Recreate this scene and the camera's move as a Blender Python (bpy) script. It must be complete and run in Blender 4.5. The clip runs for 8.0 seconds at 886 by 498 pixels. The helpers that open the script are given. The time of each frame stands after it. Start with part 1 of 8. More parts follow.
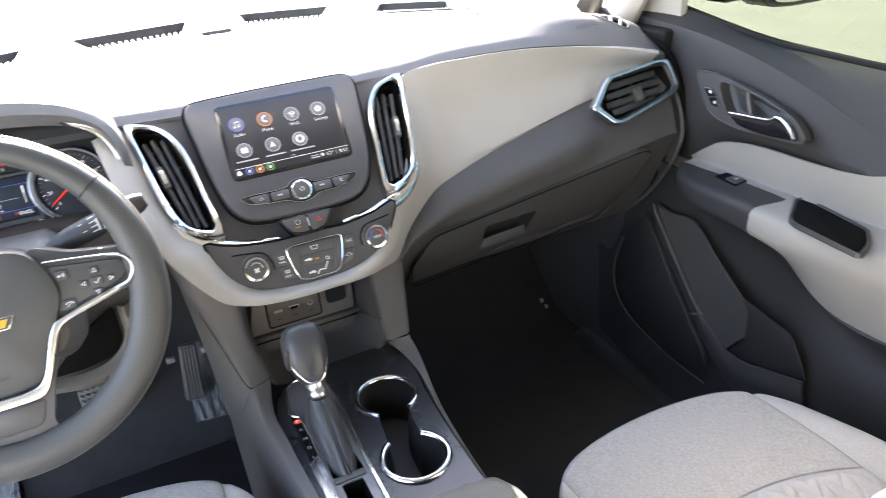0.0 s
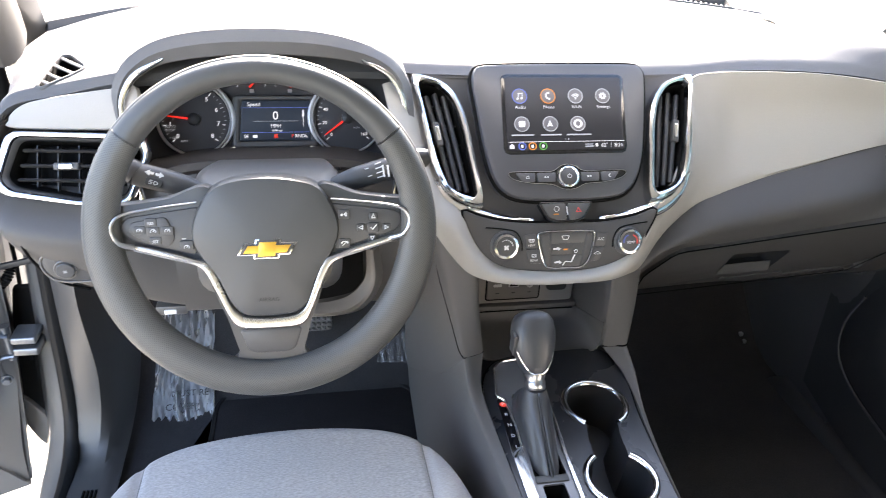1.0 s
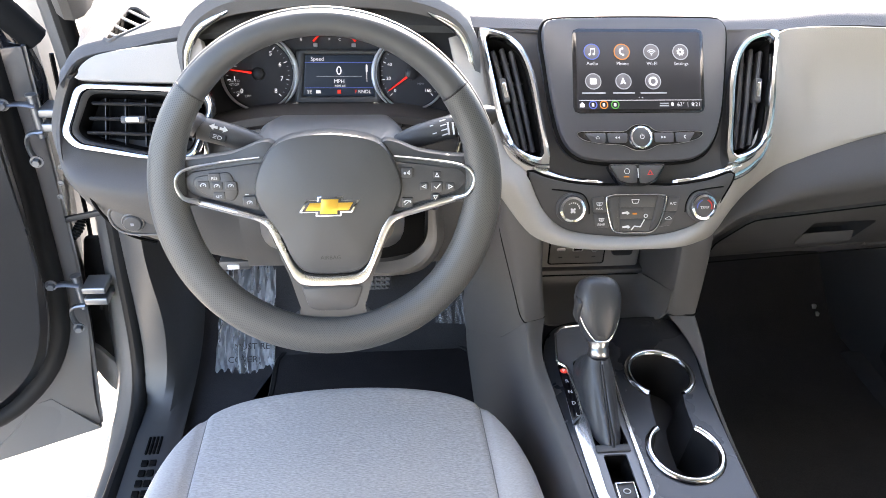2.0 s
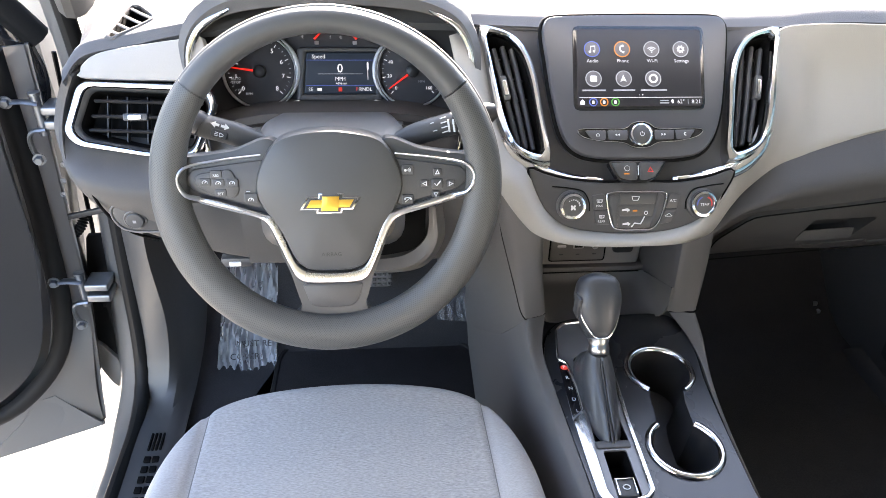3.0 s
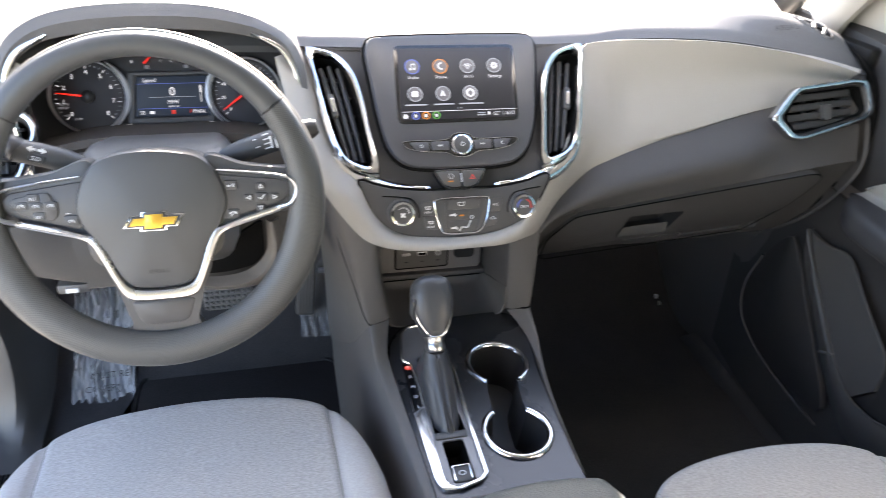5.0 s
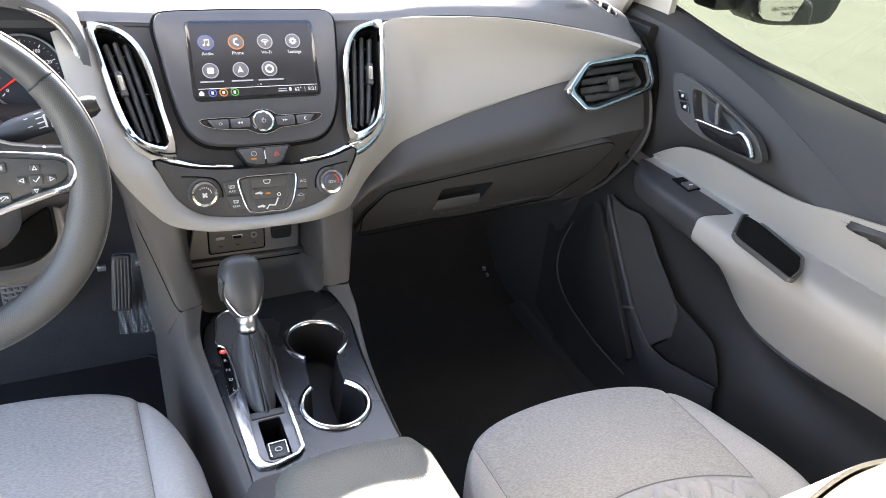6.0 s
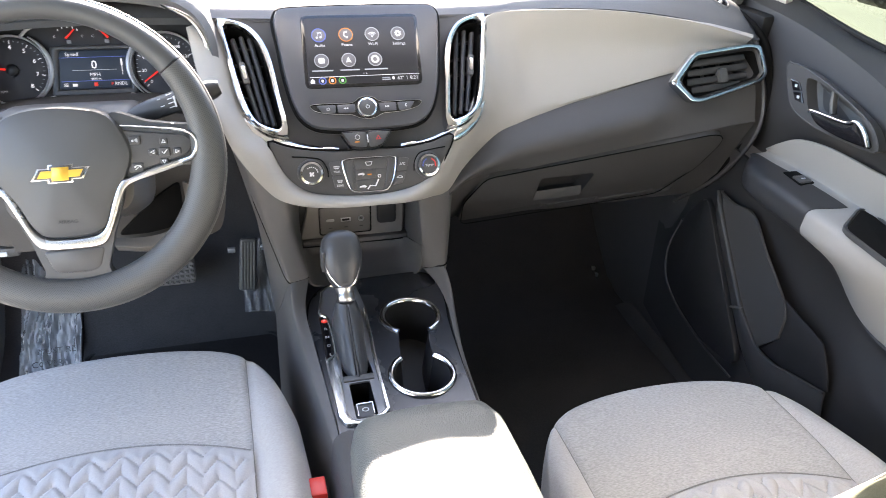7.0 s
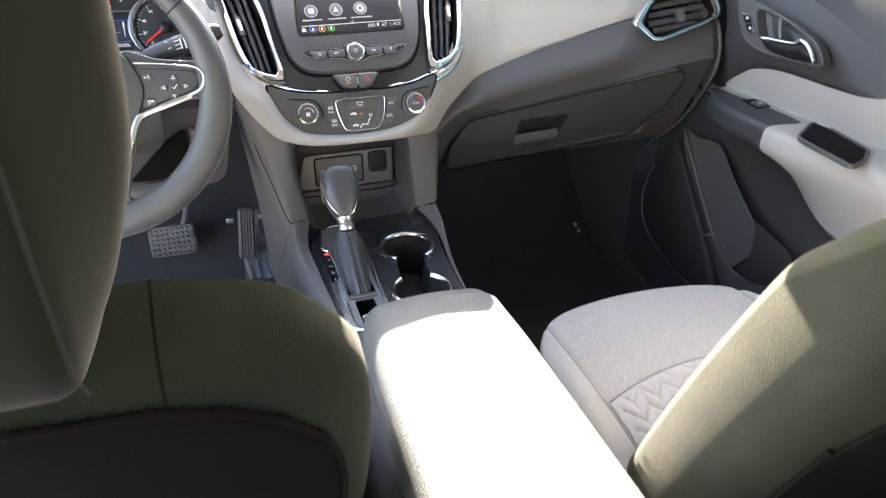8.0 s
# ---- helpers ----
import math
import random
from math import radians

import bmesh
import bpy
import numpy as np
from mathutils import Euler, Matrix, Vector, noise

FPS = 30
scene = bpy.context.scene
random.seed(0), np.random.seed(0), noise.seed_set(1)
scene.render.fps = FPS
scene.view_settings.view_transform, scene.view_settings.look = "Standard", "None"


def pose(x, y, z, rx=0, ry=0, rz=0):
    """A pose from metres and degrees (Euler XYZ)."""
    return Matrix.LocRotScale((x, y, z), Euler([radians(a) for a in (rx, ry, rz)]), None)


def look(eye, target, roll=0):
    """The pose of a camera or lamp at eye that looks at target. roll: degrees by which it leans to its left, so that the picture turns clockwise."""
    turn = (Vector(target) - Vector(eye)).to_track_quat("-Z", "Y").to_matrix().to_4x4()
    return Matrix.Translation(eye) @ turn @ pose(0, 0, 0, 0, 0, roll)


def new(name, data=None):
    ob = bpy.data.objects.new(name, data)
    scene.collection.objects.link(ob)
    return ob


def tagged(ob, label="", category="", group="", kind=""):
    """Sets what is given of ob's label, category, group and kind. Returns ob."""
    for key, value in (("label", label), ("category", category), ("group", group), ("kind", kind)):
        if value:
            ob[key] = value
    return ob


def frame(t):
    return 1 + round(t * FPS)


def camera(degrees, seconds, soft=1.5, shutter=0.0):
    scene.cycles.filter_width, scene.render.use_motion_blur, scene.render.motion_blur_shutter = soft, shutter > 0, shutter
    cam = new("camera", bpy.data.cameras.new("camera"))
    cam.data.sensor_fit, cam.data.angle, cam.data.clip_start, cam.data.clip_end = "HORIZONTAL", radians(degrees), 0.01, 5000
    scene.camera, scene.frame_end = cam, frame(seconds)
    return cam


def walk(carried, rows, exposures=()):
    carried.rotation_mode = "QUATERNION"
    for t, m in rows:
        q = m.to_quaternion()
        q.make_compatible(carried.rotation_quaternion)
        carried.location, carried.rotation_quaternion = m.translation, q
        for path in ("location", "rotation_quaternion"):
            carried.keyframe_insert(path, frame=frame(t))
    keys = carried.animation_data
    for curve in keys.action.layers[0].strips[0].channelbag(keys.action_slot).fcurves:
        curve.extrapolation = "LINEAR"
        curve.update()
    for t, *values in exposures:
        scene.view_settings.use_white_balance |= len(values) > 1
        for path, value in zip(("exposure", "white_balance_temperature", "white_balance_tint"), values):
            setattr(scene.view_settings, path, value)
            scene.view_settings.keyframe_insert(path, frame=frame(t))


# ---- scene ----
from mathutils.bvhtree import BVHTree
from mathutils.geometry import tessellate_polygon

cam = camera(62.5, 8.0, soft=0.6, shutter=0.25)
PATH = [
    (0, (-0.217, -0.926, 1.456), (0.522, 0.705, 0.566), -5.1),
    (0.5, (-0.286, -0.867, 1.473), (0.263, 0.826, 0.562), 0.4),
    (1, (-0.336, -0.835, 1.474), (0.021, 0.877, 0.503), 3.4),
    (1.5, (-0.34, -0.821, 1.467), (-0.104, 0.868, 0.422), 2.9),
    (1.7, (-0.34, -0.815, 1.463), (-0.134, 0.866, 0.4), 2.4),
    (3, (-0.338, -0.819, 1.464), (-0.146, 0.857, 0.389), 2.1),
    (3.5, (-0.339, -0.82, 1.465), (-0.138, 0.857, 0.394), 2.5),
    (4, (-0.336, -0.824, 1.468), (-0.127, 0.855, 0.402), 2.6),
    (4.5, (-0.31, -0.85, 1.479), (-0.056, 0.84, 0.441), 2.7),
    (5, (-0.27, -0.881, 1.476), (0.206, 0.777, 0.466), 3.6),
    (5.2, (-0.26, -0.893, 1.476), (0.357, 0.725, 0.475), 5.0),
    (6.3, (-0.21, -0.929, 1.465), (0.635, 0.576, 0.454), 6.8),
    (6.5, (-0.213, -0.936, 1.468), (0.55, 0.597, 0.434), 6.3),
    (7, (-0.179, -0.997, 1.448), (0.325, 0.665, 0.456), 2.6),
    (7.5, (-0.182, -1.063, 1.417), (0.274, 0.655, 0.499), 2.5),
    (8, (-0.231, -1.128, 1.365), (0.322, 0.546, 0.421), -0.3),
]
walk(cam, [(t, look(eye, target, roll)) for t, eye, target, roll in PATH], exposures=[(0, 4.25, 7050, 20), (3, 4.22, 7050, 20), (4.5, 4.18, 7050, 20), (5, 4.16, 7050, 20), (6.5, 4.30, 7050, 20), (8, 4.36, 7050, 20)])

# ---- light: low sun ahead and slightly to the passenger side, clear sky ----
SUN_ELEV, SUN_SIDE = 27.7, 7.8
world = bpy.data.worlds.new("sky")
scene.world = world
world.use_nodes = True
wn = world.node_tree.nodes
sky = wn.new("ShaderNodeTexSky")
sky.sky_type, sky.sun_disc = "NISHITA", False
sky.sun_elevation, sky.sun_rotation = radians(SUN_ELEV), radians(SUN_SIDE)
wn["Background"].inputs["Strength"].default_value = 0.10
world.node_tree.links.new(sky.outputs[0], wn["Background"].inputs["Color"])
sun_data = bpy.data.lights.new("sun", "SUN")
sun_data.energy, sun_data.angle, sun_data.color = 4.0, radians(0.5), (1.0, 0.95, 0.86)
sun = new("sun", sun_data)
SUN_DIR = Vector((math.sin(radians(SUN_SIDE)) * math.cos(radians(SUN_ELEV)),
                  math.cos(radians(SUN_SIDE)) * math.cos(radians(SUN_ELEV)), math.sin(radians(SUN_ELEV))))
sun.matrix_world = look(SUN_DIR * 30, (0, 0, 0))

# ---- materials ----


def material(name, color, rough=0.5, metal=0.0, grain=0.0, grain_scale=900.0, stain=0.08, stain_scale=7.0,
             spec=0.5, stretch=(1, 1, 1), sheen=0.0, coat=0.0, rough_var=0.08):
    """Principled surface with a fine grain (colour and bump) and large soft stains."""
    m = bpy.data.materials.new(name)
    m.use_nodes = True
    nt = m.node_tree
    b = nt.nodes["Principled BSDF"]
    b.inputs["Roughness"].default_value = rough
    b.inputs["Metallic"].default_value = metal
    b.inputs["Specular IOR Level"].default_value = spec
    b.inputs["Sheen Weight"].default_value = sheen
    b.inputs["Coat Weight"].default_value = coat
    co = nt.nodes.new("ShaderNodeTexCoord")
    mp = nt.nodes.new("ShaderNodeMapping")
    mp.inputs["Scale"].default_value = stretch
    nt.links.new(co.outputs["Object"], mp.inputs["Vector"])
    big = nt.nodes.new("ShaderNodeTexNoise")
    big.inputs["Scale"].default_value = stain_scale
    big.inputs["Detail"].default_value = 6
    nt.links.new(co.outputs["Object"], big.inputs["Vector"])
    fine = nt.nodes.new("ShaderNodeTexNoise")
    fine.inputs["Scale"].default_value = grain_scale
    fine.inputs["Detail"].default_value = 3
    nt.links.new(mp.outputs[0], fine.inputs["Vector"])
    add = nt.nodes.new("ShaderNodeMath")
    add.operation = "MULTIPLY_ADD"
    add.inputs[1].default_value = stain
    nt.links.new(big.outputs["Fac"], add.inputs[0])
    sc = nt.nodes.new("ShaderNodeMath")
    sc.operation = "MULTIPLY_ADD"
    sc.inputs[1].default_value = grain
    sc.inputs[2].default_value = 1 - 0.5 * (stain + grain)
    nt.links.new(fine.outputs["Fac"], sc.inputs[0])
    nt.links.new(sc.outputs[0], add.inputs[2])
    mix = nt.nodes.new("ShaderNodeMix")
    mix.data_type, mix.blend_type = "RGBA", "MULTIPLY"
    mix.inputs["Factor"].default_value = 1.0
    mix.inputs["A"].default_value = (*color, 1)
    nt.links.new(add.outputs[0], mix.inputs["B"])
    nt.links.new(mix.outputs["Result"], b.inputs["Base Color"])
    rv = nt.nodes.new("ShaderNodeMath")
    rv.operation = "MULTIPLY_ADD"
    rv.inputs[1].default_value = rough_var
    rv.inputs[2].default_value = rough - rough_var / 2
    nt.links.new(big.outputs["Fac"], rv.inputs[0])
    nt.links.new(rv.outputs[0], b.inputs["Roughness"])
    if grain:
        bump = nt.nodes.new("ShaderNodeBump")
        bump.inputs["Strength"].default_value = min(1.0, grain)
        bump.inputs["Distance"].default_value = 0.0006
        nt.links.new(fine.outputs["Fac"], bump.inputs["Height"])
        nt.links.new(bump.outputs[0], b.inputs["Normal"])
    return m


def cellular(m, scale, depth, strength=0.6):
    """Adds the pebbled cells of embossed vinyl to a material's bump."""
    nt = m.node_tree
    b = nt.nodes["Principled BSDF"]
    co = nt.nodes.new("ShaderNodeTexCoord")
    v = nt.nodes.new("ShaderNodeTexVoronoi")
    v.inputs["Scale"].default_value = scale
    nt.links.new(co.outputs["Object"], v.inputs["Vector"])
    bump = nt.nodes.new("ShaderNodeBump")
    bump.inputs["Strength"].default_value, bump.inputs["Distance"].default_value = strength, depth
    nt.links.new(v.outputs["Distance"], bump.inputs["Height"])
    old = b.inputs["Normal"].links
    if old:
        nt.links.new(old[0].from_socket, bump.inputs["Normal"])
    nt.links.new(bump.outputs[0], b.inputs["Normal"])
    return m


def glow(name, color, strength):
    m = bpy.data.materials.new(name)
    m.use_nodes = True
    b = m.node_tree.nodes["Principled BSDF"]
    b.inputs["Base Color"].default_value = (*[0.3 * c for c in color], 1)
    b.inputs["Emission Color"].default_value = (*color, 1)
    b.inputs["Emission Strength"].default_value = strength
    return m


def pane_glass(name, tint, ior=1.45, rough=0.0):
    m = bpy.data.materials.new(name)
    m.use_nodes = True
    nt = m.node_tree
    out = nt.nodes["Material Output"]
    nt.nodes.remove(nt.nodes["Principled BSDF"])
    clear = nt.nodes.new("ShaderNodeBsdfTransparent")
    clear.inputs["Color"].default_value = (*tint, 1)
    gloss = nt.nodes.new("ShaderNodeBsdfGlossy")
    gloss.inputs["Roughness"].default_value = rough
    lw = nt.nodes.new("ShaderNodeLayerWeight")
    lw.inputs["Blend"].default_value = 0.5
    pw = nt.nodes.new("ShaderNodeMath")
    pw.operation = "POWER"
    pw.inputs[1].default_value = 4.5
    nt.links.new(lw.outputs["Facing"], pw.inputs[0])
    fr = nt.nodes.new("ShaderNodeMath")
    fr.operation = "MULTIPLY_ADD"
    fr.inputs[1].default_value, fr.inputs[2].default_value = 0.9, ((ior - 1) / (ior + 1)) ** 2 * 1.6
    nt.links.new(pw.outputs[0], fr.inputs[0])
    mix = nt.nodes.new("ShaderNodeMixShader")
    nt.links.new(fr.outputs[0], mix.inputs[0])
    nt.links.new(clear.outputs[0], mix.inputs[1])
    nt.links.new(gloss.outputs[0], mix.inputs[2])
    nt.links.new(mix.outputs[0], out.inputs["Surface"])
    return m


DARK = cellular(material("charcoal_soft_plastic", (0.058, 0.0573, 0.0578), 0.6, grain=0.25, stain=0.15, spec=0.3), 900, 0.0003, 0.35)
# Brownish knee grey; also charcoal lightened for door light at the driver's end
KNEE = cellular(material("warm_grey_driver_side_light", (0.072, 0.069, 0.066), 0.58, grain=0.25, stain=0.15, spec=0.3), 900, 0.0003, 0.35)
TOP = cellular(material("dash_top_vinyl", (0.080, 0.081, 0.084), 0.62, grain=0.3, stain=0.12), 700, 0.0004, 0.5)
HARD = material("charcoal_hard_plastic", (0.056, 0.0558, 0.0555), 0.45, grain=0.22, stain=0.18)
TRIMG = material("satin_grey_plastic", (0.116, 0.112, 0.107), 0.42, grain=0.15, stain=0.12)
BLACK = material("black_plastic", (0.022, 0.022, 0.023), 0.45, grain=0.2, stain=0.2)
# Near-black, also for gaps and recesses, whose shade is put into the colour
VOID = material("black_plastic_and_gap_shade", (0.006, 0.006, 0.006), 0.7, grain=0.2, spec=0.05)
GLOSS = material("gloss_black", (0.010, 0.010, 0.012), 0.12, coat=0.4, rough_var=0.05)
BEZEL = material("satin_black_bezel", (0.062, 0.063, 0.070), 0.36, grain=0.1, stain=0.1)
CREAM = cellular(material("cream_soft_vinyl", (0.305, 0.296, 0.278), 0.6, grain=0.12, stain=0.05, spec=0.25), 800, 0.0003, 0.35)
CHROME = material("satin_chrome", (0.66, 0.67, 0.69), 0.13, 1.0, stain=0.05, rough_var=0.1)
CHROMED = material("brushed_chrome", (0.47, 0.47, 0.475), 0.28, 1.0, stain=0.06)
LEATHER = cellular(material("grey_leather", (0.056, 0.058, 0.058), 0.47, grain=0.12, stain=0.12), 1500, 0.0002, 0.22)
LEATHERP = material("perforated_leather", (0.070, 0.072, 0.070), 0.5, grain=0.2, stain=0.12)
_nt = LEATHERP.node_tree
_v = _nt.nodes.new("ShaderNodeTexVoronoi")
_v.voronoi_dimensions = "2D"
_v.inputs["Scale"].default_value, _v.inputs["Randomness"].default_value = 1.0, 0.0
_c = _nt.nodes.new("ShaderNodeTexCoord")
_nt.links.new(_c.outputs["UV"], _v.inputs["Vector"])
_r = _nt.nodes.new("ShaderNodeMapRange")
_r.inputs["From Min"].default_value, _r.inputs["From Max"].default_value = 0.16, 0.32
_r.inputs["To Min"].default_value, _r.inputs["To Max"].default_value = 0.42, 1.0
_nt.links.new(_v.outputs["Distance"], _r.inputs["Value"])
_p = _nt.nodes["Principled BSDF"]
_m = _nt.nodes.new("ShaderNodeMix")
_m.data_type, _m.blend_type = "RGBA", "MULTIPLY"
_m.inputs["Factor"].default_value = 1.0
_nt.links.new(_p.inputs["Base Color"].links[0].from_socket, _m.inputs["A"])
_nt.links.new(_r.outputs[0], _m.inputs["B"])
_nt.links.new(_m.outputs["Result"], _p.inputs["Base Color"])
KNOB = cellular(material("shift_knob_leather", (0.042, 0.045, 0.049), 0.36, grain=0.15), 900, 0.0002, 0.4)
ARM = cellular(material("armrest_vinyl", (0.078, 0.087, 0.083), 0.55, grain=0.2, stain=0.1), 500, 0.0006, 0.7)
FABRIC = material("light_grey_melange_cloth", (0.335, 0.33, 0.318), 0.9, grain=0.95, grain_scale=400, stretch=(0.55, 1.6, 1),
                  stain=0.08, sheen=0.3, spec=0.2)
FABRICB = material("light_grey_bolster_cloth", (0.35, 0.343, 0.33), 0.8, grain=0.6, grain_scale=420, stretch=(0.7, 1.8, 1),
                   stain=0.1, sheen=0.2, spec=0.25)
QUILT = material("quilted_light_grey_cloth", (0.35, 0.35, 0.35), 0.7, grain=0.3, grain_scale=600, stain=0.06, sheen=0.3)
BACKCLOTH = material("dark_seat_back_cloth", (0.026, 0.022, 0.019), 0.9, grain=0.35, grain_scale=900, stain=0.3, stain_scale=14,
                     spec=0.04)
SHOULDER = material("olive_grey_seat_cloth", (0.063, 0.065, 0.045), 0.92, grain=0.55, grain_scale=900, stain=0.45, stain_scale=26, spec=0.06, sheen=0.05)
DOORP = material("black_door_plastic", (0.034, 0.034, 0.035), 0.55, grain=0.25, stain=0.15, spec=0.35)
LOWPANEL = material("black_lower_panel_plastic", (0.029, 0.029, 0.030), 0.5, grain=0.25, stain=0.18, spec=0.4)
CONSIDE = cellular(material("charcoal_console_side", (0.100, 0.097, 0.095), 0.55, grain=0.25, stain=0.15, spec=0.35), 900, 0.0003, 0.35)
ZINC = material("dull_zinc_plate", (0.21, 0.22, 0.23), 0.36, 0.85, grain=0.2, stain=0.25, stain_scale=40)
MATCLOTH = material("floor_mat_carpet", (0.028, 0.026, 0.026), 0.98, grain=0.9, grain_scale=380, stain=0.35, stain_scale=24, spec=0.1)
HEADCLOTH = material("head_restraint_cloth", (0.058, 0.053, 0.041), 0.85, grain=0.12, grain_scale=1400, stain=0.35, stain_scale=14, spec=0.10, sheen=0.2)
CONTOP = material("console_top_plastic", (0.021, 0.023, 0.027), 0.27, grain=0.12, stain=0.12)
SATINM = material("polished_silver_trim", (0.72, 0.74, 0.76), 0.12, 0.9, stain=0.05, coat=0.5)
CARPET = material("black_carpet", (0.037, 0.0362, 0.0375), 0.98, grain=0.9, grain_scale=500, stain=0.4, stain_scale=20, spec=0.1)
RUBBER = material("black_rubber", (0.011, 0.011, 0.011), 0.6, grain=0.2, spec=0.18)
SILVER = material("silver_grey_car_paint", (0.155, 0.153, 0.149), 0.38, 0.3, grain=0.1, stain=0.06, coat=0.6)
STEEL = material("zinc_steel", (0.55, 0.57, 0.6), 0.35, 0.9, grain=0.1, stain=0.2)
PEDAL = material("ribbed_pedal_rubber", (0.10, 0.098, 0.095), 0.55, grain=0.4)
PEDALG = material("satin_light_grey_plastic", (0.20, 0.19, 0.18), 0.4, grain=0.15)
CONCRETE = material("sunlit_pavement", (0.37, 0.35, 0.30), 0.9, grain=0.55, grain_scale=90, stain=0.35, stain_scale=1.4)
HEADLINER = material("light_headliner", (0.56, 0.56, 0.55), 0.95, grain=0.3)
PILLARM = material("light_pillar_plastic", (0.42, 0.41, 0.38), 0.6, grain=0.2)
CLUSTER = material("matt_graphite_dial", (0.045, 0.045, 0.048), 0.55, grain=0.1, spec=0.3)
RINGS = material("pale_satin_silver", (0.55, 0.55, 0.56), 0.35, 0.3)
PLATE = material("satin_graphite_plate", (0.13, 0.135, 0.145), 0.3, grain=0.1, coat=0.3)
SEAMG = material("grey_seam_thread", (0.17, 0.168, 0.16), 0.85, grain=0.4, grain_scale=900)
PAPER = material("white_paper", (0.78, 0.78, 0.76), 0.8)
RED = material("red_button_plastic", (0.60, 0.035, 0.03), 0.4)
GOLD = material("gold_emblem", (0.72, 0.42, 0.06), 0.3, 0.55, grain=0.1, grain_scale=1500)
SILKW = material("white_print", (0.62, 0.63, 0.64), 0.6)
SILKD = material("grey_print", (0.28, 0.28, 0.29), 0.6)
BLACKINK = material("black_print", (0.01, 0.01, 0.01), 0.6)
NEEDLE = glow("red_needle", (1.0, 0.03, 0.015), 0.05)
WHITEON = glow("lit_white", (0.9, 0.95, 1.0), 0.055)
DIMON = glow("lit_dim_grey", (0.65, 0.7, 0.75), 0.024)
BLUEON = glow("lit_blue", (0.15, 0.25, 0.9), 0.028)
ORANGEON = glow("lit_orange", (1.0, 0.35, 0.03), 0.04)
GREENON = glow("lit_green", (0.15, 0.75, 0.1), 0.022)
REDON = glow("lit_red", (1.0, 0.05, 0.02), 0.03)
SCREENON = glow("dark_screen", (0.010, 0.010, 0.014), 0.08)
DICON = glow("blue_grey_screen", (0.02, 0.035, 0.06), 0.02)
ICONON = glow("icon_grey", (0.25, 0.25, 0.27), 0.018)
WINDSHIELD = pane_glass("windshield_glass", (0.90, 0.94, 0.90))
SIDEGLASS = pane_glass("green_tinted_glass", (0.110, 0.137, 0.110))
PRIVACY = pane_glass("dark_privacy_glass", (0.17, 0.18, 0.17))
MIRRORM = material("mirror_silver", (0.85, 0.86, 0.86), 0.03, 1.0)
FILM = bpy.data.materials.new("clear_plastic_film")
FILM.use_nodes = True
fb = FILM.node_tree.nodes["Principled BSDF"]
fb.inputs["Base Color"].default_value = (0.78, 0.80, 0.83, 1)
fb.inputs["Roughness"].default_value = 0.05
fb.inputs["Alpha"].default_value = 0.34
fb.inputs["Specular IOR Level"].default_value = 0.9

FILMT = FILM.copy()
FILMT.name = "thin_clear_film"
FILMT.node_tree.nodes["Principled BSDF"].inputs["Alpha"].default_value = 0.16

# ---- modelling helpers ----


def V(*a):
    return np.array(a, float)


def spline(pts, n, closed=False):
    """n points at even steps along a smooth curve through pts."""
    p = np.array(pts, float)
    m = len(p)
    q = np.vstack([p[-1], p, p[0], p[1]]) if closed else np.vstack([2 * p[0] - p[1], p, 2 * p[-1] - p[-2]])
    segs = m if closed else m - 1
    out = []
    for i in range(segs):
        a, b, c, d = q[i], q[i + 1], q[i + 2], q[i + 3]
        for t in np.linspace(0, 1, 16, endpoint=False):
            out.append(0.5 * (2 * b + (c - a) * t + (2 * a - 5 * b + 4 * c - d) * t * t + (3 * b - a - 3 * c + d) * t ** 3))
    if not closed:
        out.append(p[-1])
    return resample(np.array(out), n, closed)


def resample(p, n, closed=False):
    p = np.array(p, float)
    if closed:
        p = np.vstack([p, p[:1]])
    s = np.concatenate([[0], np.cumsum(np.linalg.norm(np.diff(p, axis=0), axis=1))])
    w = np.linspace(0, s[-1], n, endpoint=not closed)
    return np.stack([np.interp(w, s, p[:, k]) for k in range(p.shape[1])], axis=1)


def rounded(poly, r, k=5):
    """A polygon with its corners rounded by about r."""
    p = np.array(poly, float)
    out = []
    for i in range(len(p)):
        a, b, c = p[i - 1], p[i], p[(i + 1) % len(p)]
        la, lc = np.linalg.norm(a - b), np.linalg.norm(c - b)
        d = min(r, 0.45 * la, 0.45 * lc)
        s, e = b + (a - b) / la * d, b + (c - b) / lc * d
        for t in np.linspace(0, 1, k):
            out.append((1 - t) ** 2 * s + 2 * t * (1 - t) * b + t * t * e)
    return np.array(out)


def circle(x, y, r, n=32, ry=None):
    a = np.linspace(0, 2 * math.pi, n, endpoint=False)
    return np.stack([x + r * np.cos(a), y + (ry or r) * np.sin(a)], axis=1)


def inset(loop, d):
    """The closed loop moved inwards by d."""
    p = np.array(loop, float)
    area = 0.5 * np.sum(p[:, 0] * np.roll(p[:, 1], -1) - np.roll(p[:, 0], -1) * p[:, 1])
    t = np.roll(p, -1, 0) - np.roll(p, 1, 0)
    t /= np.maximum(np.linalg.norm(t, axis=1, keepdims=True), 1e-9)
    nrm = np.stack([-t[:, 1], t[:, 0]], axis=1) * (1 if area > 0 else -1)
    return p + nrm * d


